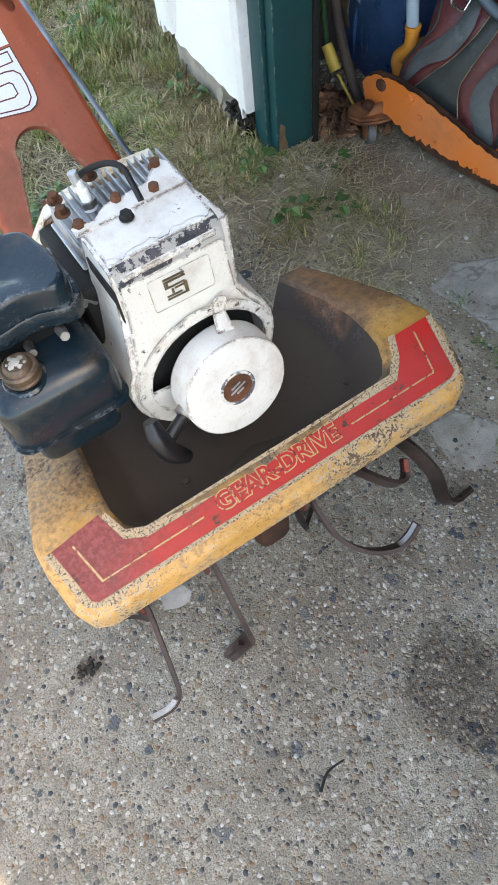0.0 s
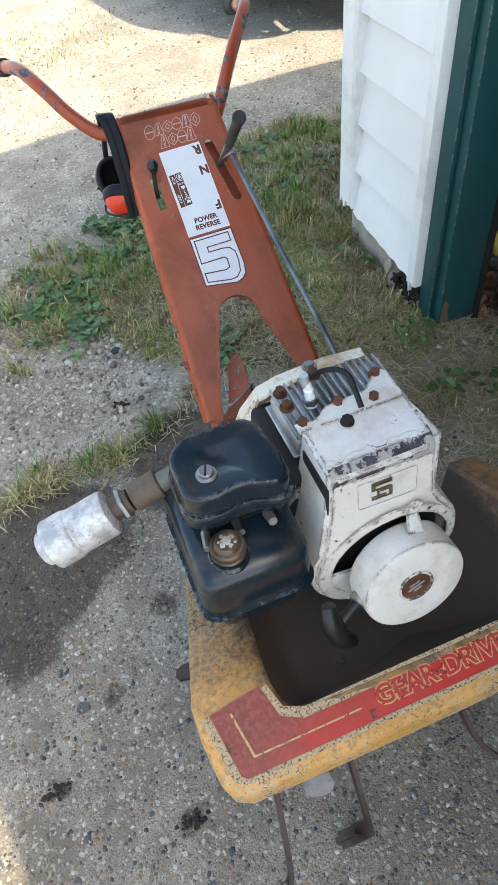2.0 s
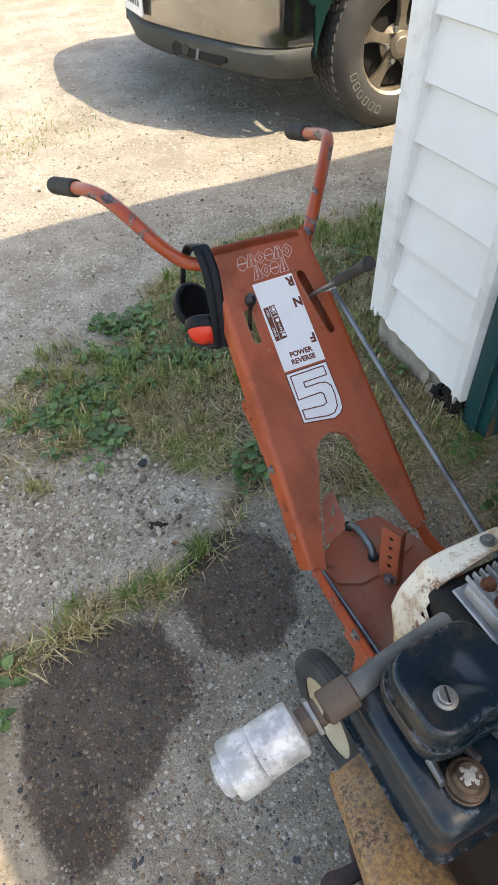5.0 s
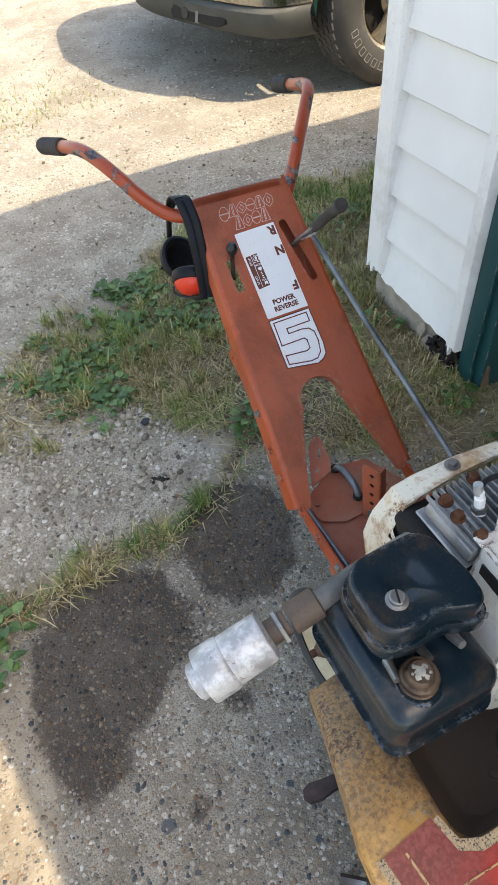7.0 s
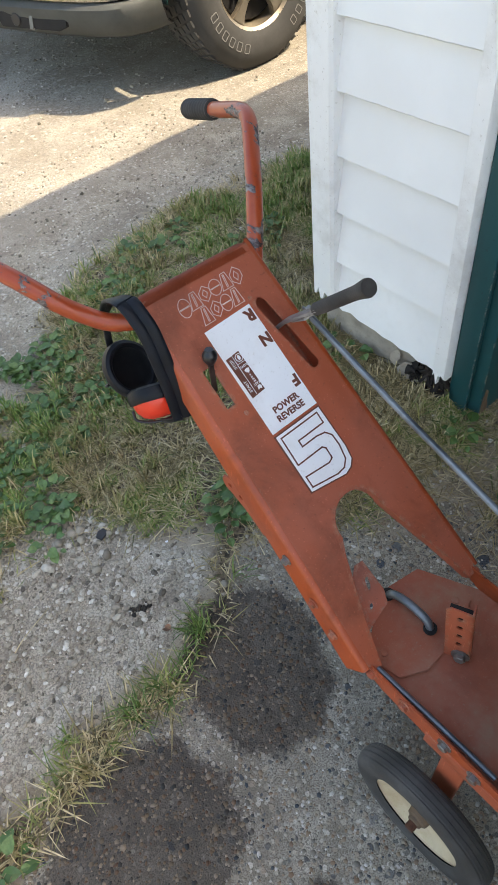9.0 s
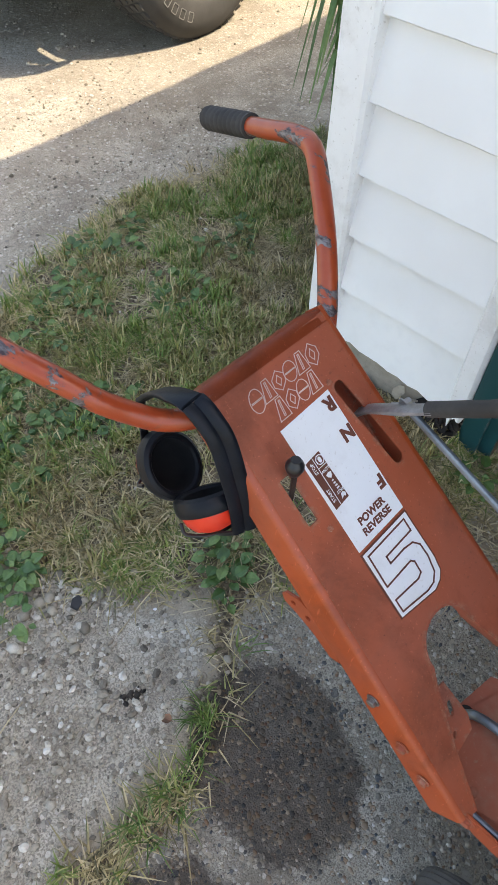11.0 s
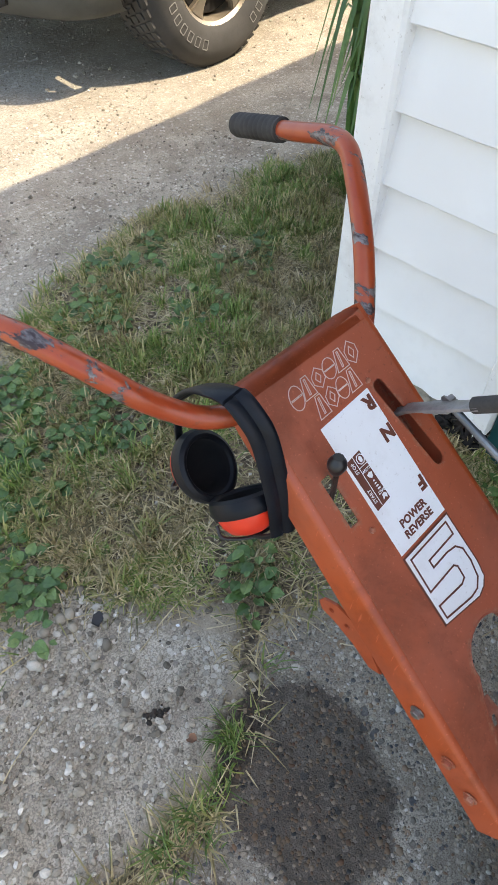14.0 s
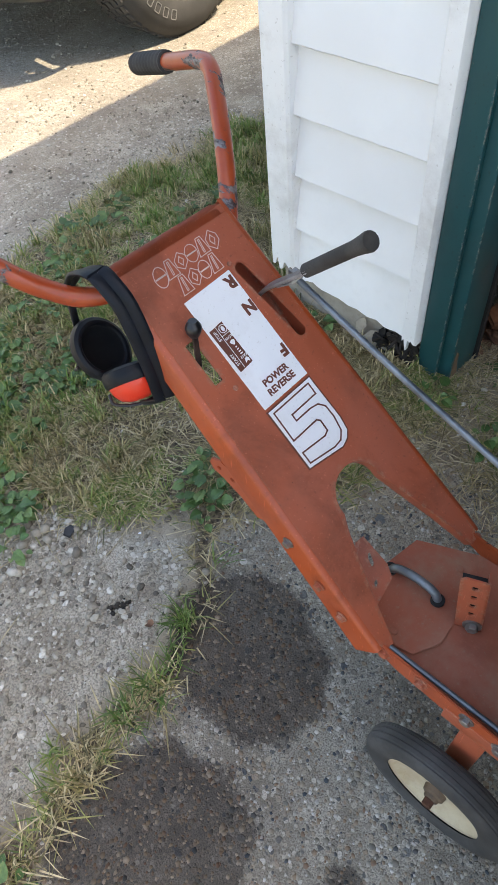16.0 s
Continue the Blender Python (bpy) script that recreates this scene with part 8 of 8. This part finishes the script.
def build_turf():
    x, y, r = scatter(250000, -0.8, 1.75, 0.85, 2.5, turf_weight, 1)
    blades("grass", x, y, r, 0.050, 0.0014, 1.25, "grass", "short mixed green and dry grass along the shed", 0.55)
    x, y, r = scatter(6000, -0.8, 1.75, 0.85, 2.5, green_weight, 2)
    tufts("green_grass", x, y, r, 30, 0.066, 0.0017, "green_grass", "tufts of taller green grass")
    x, y, r = scatter(5000, -0.8, 1.75, 0.85, 2.5, turf_weight, 12)
    tufts("dry_grass", x, y, r, 22, 0.058, 0.0016, "grass", "tufts of dry, half-green grass")
    dry = lambda x, y: np.maximum(0.14 * ground_zones(x, y)["turf"] + 0.45 * ground_zones(x, y)["turf"] * smooth01(x, 0.1, 0.55), 0.95 * np.maximum(blob(x, y, 0.62, 0.88, 0.24, 0.17, 0, 50, 9, 0.2, 0.5), 0.6 * blob(x, y, 0.55, 0.70, 0.22, 0.20, 30, 51, 9, 0.3, 0.5))) + 0.14 * ground_zones(x, y)["soil"] * (x > -0.2)
    x, y, r = scatter(90000, -1.0, 1.3, 0.45, 2.6, dry, 3)
    blades("straw", x, y, r, 0.06, 0.0013, 0.95, "straw", "dry straw lying over the turf", 0.75)
    seam = lambda x, y: (1 - smooth01(np.abs(y - slab_edge(x) - 0.02 - 0.02 * wobble(x, y, 25, 44)), 0.0, 0.05)) * smooth01(wobble(x, y, 11, 45), -0.5, 0.1)
    x, y, r = scatter(620, -1.1, 0.08, 0.70, 1.30, seam, 5)
    keep = (x < -0.22) | (r.uniform(0, 1, len(x)) < 0.3)
    tufts("seam_grass", x[keep][::2], y[keep][::2], r, 22, 0.105, 0.0014, "seam_grass", "green tufts growing out of the slab joint")
    tufts("seam_grass", x[keep][1::2], y[keep][1::2], r, 16, 0.090, 0.0012, "seam_grass", "grass tufts growing out of the slab joint")
    sparse = lambda x, y: 0.5 * ground_zones(x, y)["soil"] * (y < 1.0) * smooth01(wobble(x, y, 16, 46), 0.0, 0.6)
    x, y, r = scatter(420, 0.3, 0.95, 0.3, 1.0, lambda x, y: np.maximum(0.8 * blob(x, y, 0.62, 0.86, 0.22, 0.15, 0, 53, 9, 0.3, 0.4), np.maximum(0.6 * blob(x, y, 0.68, 0.64, 0.13, 0.11, 20, 52, 12, 0.3, 0.4), 0.3 * blob(x, y, 0.50, 0.55, 0.16, 0.14, 20, 54, 12, 0.3, 0.4))), 71)
    blades("door_straw", np.repeat(x, 24) + r.normal(0, 0.022, 24 * len(x)), np.repeat(y, 24) + r.normal(0, 0.022, 24 * len(x)), r, 0.050, 0.0013, 1.2, "grass", "matted dry clippings on the soil by the door", 0.93)
    tufts("door_grass", x[::2], y[::2], r, 20, 0.042, 0.0015, "grass", "trampled grass tufts by the door post")
    x, y, r = scatter(150, 0.40, 0.85, -0.20, 0.42, lambda x, y: np.maximum(blob(x, y, 0.695, 0.20, 0.028, 0.14, -6, 73, 30, 0.3, 0.4), 0.25 * (1 - smooth01(np.abs(x - 0.53 + 0.45 * (y + 0.05)), 0.0, 0.02))), 73)
    tufts("crack_grass", x, y, r, 22, 0.036, 0.0011, "seam_grass", "thin grass growing between the flagstones")
    x, y, r = scatter(14000, 0.2, 1.2, 0.4, 1.1, sparse, 7)
    blades("soil_grass", x, y, r, 0.034, 0.0009, 1.1, "straw", "thin dry grass on trodden soil by the door", 0.9)
    far = lambda x, y: ground_zones(x, y)["turf"] * (y > 3)
    x, y, r = scatter(9000, -1.2, 0.6, 3.3, 4.7, far, 4)
    blades("far_grass", x, y, r, 0.030, 0.002, 0.9, "green_grass", "sparse grass tufts growing through the drive")


def leaf_mesh(r, size):
    """One broad, folded, wavy leaf on a short stalk, its foot at the origin, pointing along +x."""
    pts = [(0.16, 0.0), (0.22, 0.13), (0.34, 0.27), (0.50, 0.33), (0.68, 0.29), (0.85, 0.16), (1.0, 0.0)]
    rise = lambda u, v: size * (0.22 * v + 0.26 * u - 0.36 * u * u) + size * 0.025 * math.sin(13 * u + 5 * v)
    verts, faces = [], []
    for side in (-1, 1):
        k = len(verts)
        verts += [(u * size, side * v * size, rise(u, v)) for u, v in pts]
        j = len(verts)
        verts += [(u * size, 0.0, rise(u, 0.0) - size * 0.012) for u, _ in pts[1:-1]]
        faces += [(k, k + 1, j), *[(j + i, k + 1 + i, k + 2 + i, j + i + 1) for i in range(4)], (j + 4, k + 5, k + 6)]
    k = len(verts)
    w = size * 0.016
    verts += [(0, -w, 0), (0, w, 0), (0.18 * size, w, rise(0.18, 0)), (0.18 * size, -w, rise(0.18, 0))]
    return verts, faces + [(k, k + 1, k + 2, k + 3)]


def build_weeds():
    r = random.Random(21)
    leaves = []
    for s in (0.020, 0.029, 0.040):
        v, f = leaf_mesh(r, s)
        leaves.append(mesh_of("leaf", v, f, "weed_leaf", True))
    kinds = []
    for n in (9, 12, 15, 18):
        plant = thing("weed_plant", "low broad-leaved green weed in the turf", "weed", group="weeds in the turf")
        for i in range(n):
            o = new("leaf", leaves[r.randrange(3)])
            o.parent = plant
            a, rad = r.uniform(0, 360), r.uniform(0.0, 0.050)
            o.matrix_basis = pose(rad * math.cos(radians(a)), rad * math.sin(radians(a)), 0.004 + r.uniform(0, 0.022), r.uniform(-22, 22), r.uniform(-30, 12), a + r.uniform(-40, 40))
        kinds.append(plant)
    spots = []
    for cx, cy, sx, sy, n in ((-0.34, 1.80, 0.10, 0.10, 14), (-0.46, 1.64, 0.06, 0.06, 5), (-0.03, 2.06, 0.09, 0.06, 13), (0.02, 1.95, 0.10, 0.09, 16), (0.08, 1.80, 0.09, 0.07, 9), (0.34, 2.07, 0.10, 0.06, 9), (0.55, 2.22, 0.10, 0.05, 5), (0.50, 1.84, 0.04, 0.04, 3), (0.058, 1.20, 0.035, 0.03, 5), (-0.28, 1.52, 0.05, 0.05, 5), (-0.15, 1.72, 0.07, 0.08, 7), (-0.84, 0.95, 0.05, 0.12, 9), (0.70, 0.80, 0.05, 0.05, 2), (0.60, 0.74, 0.04, 0.04, 1), (0.5, 1.25, 0.10, 0.20, 3), (0.80, 1.87, 0.06, 0.06, 4)):
        for _ in range(n):
            spots.append((r.gauss(cx, sx), r.gauss(cy, sy)))
    for i, (x, y) in enumerate(spots):
        m = pose(x, y, float(ground_z(x, y)), 0, 0, r.uniform(0, 360))
        if i < len(kinds):
            kinds[i].matrix_basis = m
        else:
            copy_thing(kinds[i % 4], m)


M["reed_leaf"] = island_colours("reed_leaf", ((0.0, (0.045, 0.12, 0.026)), (0.6, (0.09, 0.20, 0.045)), (1.0, (0.20, 0.30, 0.09))), 0.45, 60, per_object=True)
M["weed_leaf"] = island_colours("weed_leaf", ((0.0, (0.045, 0.105, 0.026)), (0.6, (0.085, 0.17, 0.042)), (1.0, (0.16, 0.24, 0.07))), 0.45, 120, per_object=True)


def build_reed():
    """A clump of broad grass leaves behind the shed corner."""
    r = random.Random(31)
    clump = thing("reed_clump", "tall clump of broad green grass leaves behind the shed", "plant", (1.60, 2.08, float(ground_z(1.60, 2.08))))
    for i in range(52):
        a = r.gauss(math.pi + 0.3, 0.75)
        x0, y0 = r.uniform(-0.05, 0.07), r.uniform(-0.09, 0.09)
        h, out = r.uniform(0.30, 0.72), r.uniform(0.05, 0.20)
        d = Vector((math.cos(a), math.sin(a), 0))
        p = [Vector((x0, y0, -0.02)), Vector((x0, y0, h * 0.5)) + d * out * 0.25, Vector((x0, y0, h * 0.9)) + d * out * 0.7, Vector((x0, y0, h * r.uniform(0.25, 0.70))) + d * out * 1.35]
        path = smooth_path(p, 4)
        bm = bmesh.new()
        s = Vector((-d.y, d.x, 0))
        prev = None
        for k, q in enumerate(path):
            t = k / (len(path) - 1)
            w = 0.013 * math.sin(math.pi * (0.18 + 0.8 * t)) + 0.0006
            row = [bm.verts.new(q - s * w), bm.verts.new(q + Vector((0, 0, -w * 0.35))), bm.verts.new(q + s * w)]
            if prev:
                bm.faces.new((prev[0], prev[1], row[1], row[0]))
                bm.faces.new((prev[1], prev[2], row[2], row[1]))
            prev = row
        part("leaf", bm, "reed_leaf", clump, local=True)


def pebble_shape(r, flat):
    """A lumpy stone of 20 faces, about 1 across."""
    bm = bmesh.new()
    bmesh.ops.create_icosphere(bm, subdivisions=1, radius=0.5)
    sx, sy = r.uniform(0.75, 1.1), r.uniform(0.6, 0.95)
    for v in bm.verts:
        k = 1 + r.uniform(-0.16, 0.16)
        v.co = Vector((v.co.x * sx * k, v.co.y * sy * k, v.co.z * flat * k))
    vs = np.array([v.co[:] for v in bm.verts])
    fs = np.array([[v.index for v in f.verts] for f in bm.faces])
    bm.free()
    return vs, fs


def joined_stones(name, x, y, size, sink, flat, material, label, category, seed, parent=None):
    r = random.Random(seed)
    shapes = [pebble_shape(r, flat) for _ in range(14)]
    z = ground_z(x, y)
    V, F, k = [], [], 0
    for i in range(len(x)):
        vs, fs = shapes[r.randrange(14)]
        a = r.uniform(0, 2 * math.pi)
        c, s = math.cos(a), math.sin(a)
        p = vs * size[i]
        V.append(np.stack([p[:, 0] * c - p[:, 1] * s + x[i], p[:, 0] * s + p[:, 1] * c + y[i], p[:, 2] + z[i] + sink * size[i]], -1))
        F.append(fs + k)
        k += len(vs)
    ob = new(name, mesh_of(name, np.concatenate(V).tolist(), np.concatenate(F).tolist(), material, material != "gravel"))
    soiled = ob.data.attributes.new("stain", "FLOAT", "POINT")
    soiled.data.foreach_set("value", np.repeat(ground_zones(x, y)["stain"], [len(v) for v in V]).astype(np.float32))
    if parent is not None:
        ob.parent = parent
    return tagged(ob, label, category if parent is None else "", kind="stuff")


def build_stones():
    # stones standing proud of the slab
    on_slab = lambda x, y: ground_zones(x, y)["concrete"] * (1 - 0.85 * ground_zones(x, y)["cracked"])
    x, y, q = scatter(40000, -1.15, 0.80, -0.9, 1.15, on_slab, 6)
    size = 0.004 + 0.017 * q.beta(1.2, 3.6, len(x))
    joined_stones("slab_pebble_field", x, y, size, -0.06, 0.42, "pebble", "worn aggregate pebbles standing out of the concrete", "pebbles", 7, ground)
    shapes = []
    rr = random.Random(9)
    for _ in range(10):
        vs, fs = pebble_shape(rr, 0.5)
        shapes.append(mesh_of("pebble", vs.tolist(), fs.tolist(), "pebble_one", True))
    for i in range(290):
        px, py = rr.uniform(-0.75, 0.45), rr.uniform(-0.45, 0.95)
        if float(on_slab(np.array([px]), np.array([py]))[0]) < 0.8:
            continue
        if float(ground_zones(np.array([px]), np.array([py]))["stain"][0]) > 0.3:
            continue
        s = rr.uniform(0.010, 0.020)
        o = new("pebble", shapes[i % 10])
        o.parent = ground
        o.matrix_basis = pose(px, py, float(ground_z(px, py)) - 0.14 * s, 0, 0, rr.uniform(0, 360)) @ Matrix.Scale(s, 4)
    # loose crushed stone beyond the slab
    drive = lambda x, y: np.clip((1 - ground_zones(x, y)["concrete"]) * (1 - 0.85 * ground_zones(x, y)["turf"]) * (1 - 0.8 * ground_zones(x, y)["soil"]) * np.clip(0.85 + 0.5 * wobble(x, y, 6, 60), 0.2, 1) * (1 - 0.6 * smooth01(y, 1.75, 2.15)), 0, 1)
    x, y, q = scatter(72000, -1.3, 1.4, 0.85, 3.2, drive, 8)
    size = (0.0035 + 0.028 * q.beta(1.0, 4.2, len(x))) * (1 - 0.3 * smooth01(y, 1.75, 2.15))
    joined_stones("gravel", x, y, size, 0.12, 0.65, "gravel", "loose crushed pale stone on the drive", "gravel", 9)
    far = lambda x, y: 0.25 + 0.5 * smooth01(wobble(x, y, 3, 61), -0.4, 0.5)
    x, y, q = scatter(15000, -1.8, 2.6, 3.0, 6.6, far, 18)
    size = 0.005 + 0.030 * q.beta(1.0, 5.0, len(x))
    joined_stones("gravel", x, y, size, 0.10, 0.6, "gravel", "loose pale stone on the sunlit drive", "gravel", 19)
    near = lambda x, y: ground_zones(x, y)["soil"] * (0.5 + 0.4 * (y < 0.4)) + 0.25 * ground_zones(x, y)["turf"]
    x, y, q = scatter(9000, -0.8, 1.2, -0.3, 2.3, near, 20)
    size = 0.003 + 0.014 * q.beta(1.0, 4.0, len(x))
    joined_stones("gravel", x, y, size, 0.12, 0.65, "gravel", "bits of stone on the trodden soil", "gravel", 21)
    lumps = []
    for _ in range(8):
        vs, fs = pebble_shape(rr, 0.7)
        lumps.append(mesh_of("stone", vs.tolist(), fs.tolist(), "stone", True))
    rows = [(rr.gauss(-0.27, 0.07), rr.gauss(1.41, 0.045)) for _ in range(34)] + [(rr.uniform(-0.8, 0.0), rr.uniform(1.0, 1.5)) for _ in range(40)] + [(rr.uniform(-0.6, 0.9), rr.uniform(2.0, 2.9)) for _ in range(26)] + [(rr.gauss(0.52, 0.05), rr.gauss(0.72, 0.06)) for _ in range(14)]
    for i, (px, py) in enumerate(rows):
        s = rr.uniform(0.010, 0.022) * (1.6 if i < 34 else 1)
        o = new("stone", lumps[i % 8])
        o.matrix_basis = pose(px, py, float(ground_z(px, py)) + 0.2 * s, rr.uniform(-20, 20), rr.uniform(-20, 20), rr.uniform(0, 360)) @ Matrix.Scale(s, 4)
        tagged(o, "small pale broken stone lying on the ground", "stone", "loose stones")
    twig = part("twig", tube(smooth_path([(-0.178, -0.335, 0.007), (-0.150, -0.318, 0.009), (-0.115, -0.318, 0.007)], 6), lambda t: 0.0030 * (1 - 0.5 * t), 7), "dark")
    tagged(twig, "short dark curved twig on the concrete", "twig")


def build_litter():
    """Small bits lying about: crumbs of dirt, a dead leaf, a plastic scrap and dry stems."""
    rr = random.Random(77)
    for cx, cy, spread in ((-0.281, 1.152, 0.011), (-0.420, 0.068, 0.014), (-0.643, 0.213, 0.012)):
        bm = bmesh.new()
        for _ in range(26):
            x, y, q = rr.gauss(cx, spread), rr.gauss(cy, spread * 0.6), rr.uniform(0.005, 0.015)
            vs, fs = pebble_shape(rr, 0.7)
            own = [bm.verts.new((x + v[0] * q, y + v[1] * q, float(ground_z(x, y)) + 0.004 + v[2] * q)) for v in vs]
            for f in fs:
                bm.faces.new([own[t] for t in f])
        tagged(part("dirt_crumbs", bm, "crumb"), "small heap of dark dirt crumbs on concrete", "dirt", kind="stuff")
    x, y = -0.236, 1.385
    scrap = part("plastic_scrap", slab([(-0.016, -0.009), (0.012, -0.012), (0.017, 0.004), (0.004, 0.012), (-0.014, 0.008)], 0.006, pose(x, y, float(ground_z(x, y)) + 0.016, 14, 8, 30), (), 0.001), "plastic")
    tagged(scrap, "scrap of black plastic on the crushed stone", "scrap")
    for x, y, mat, size, text in ((-0.257, 1.059, "leaf_dead", 0.030, "small dry brown leaf on the ground"), (-0.129, 1.25, "decal", 0.012, "tiny white chip lying on the ground")):
        v, f = leaf_mesh(rr, size)
        ob = new("fallen_leaf" if size > 0.02 else "white_chip", mesh_of("fallen_leaf", v, f, mat, True))
        ob.matrix_basis = pose(x, y, float(ground_z(x, y)) + 0.010, 12, 8, 110)
        tagged(ob, text, "leaf" if size > 0.02 else "chip")
    for x, y, turn, length in ((-0.62, 1.22, 20, 0.20), (-0.30, 1.33, 75, 0.16), (-0.22, 1.27, 8, 0.12), (0.05, 1.70, 60, 0.17), (-0.12, 1.60, 130, 0.14), (0.60, 0.60, 35, 0.18), (0.80, 0.52, 10, 0.20), (0.48, 0.82, 150, 0.15), (0.35, 1.85, 100, 0.18), (-0.45, 1.50, 160, 0.13)):
        d = Vector((math.cos(radians(turn)), math.sin(radians(turn)), 0)) * length
        side = Vector((-d.y, d.x, 0)) * 0.06
        path = [Vector((x, y, 0)) + d * t + side * math.sin(3 * t) for t in (0, 0.3, 0.6, 1.0)]
        path = [Vector((p.x, p.y, float(ground_z(p.x, p.y)) + 0.012 + 0.012 * math.sin(5 * i + x))) for i, p in enumerate(path)]
        tagged(part("dry_stem", tube(smooth_path(path, 4), 0.0013, 6), "stem"), "long dry grass stem lying on the ground", "stem", "dry stems")


M["crumb"] = plain("dark_dirt", (0.035, 0.028, 0.022), 0.9, 0, 0.3, 90, 0.4)
M["stem"] = plain("dry_stem", (0.48, 0.40, 0.25), 0.7, 0, 0.2, 60, 0.2)
build_turf()
build_weeds()
build_reed()
build_stones()
build_litter()
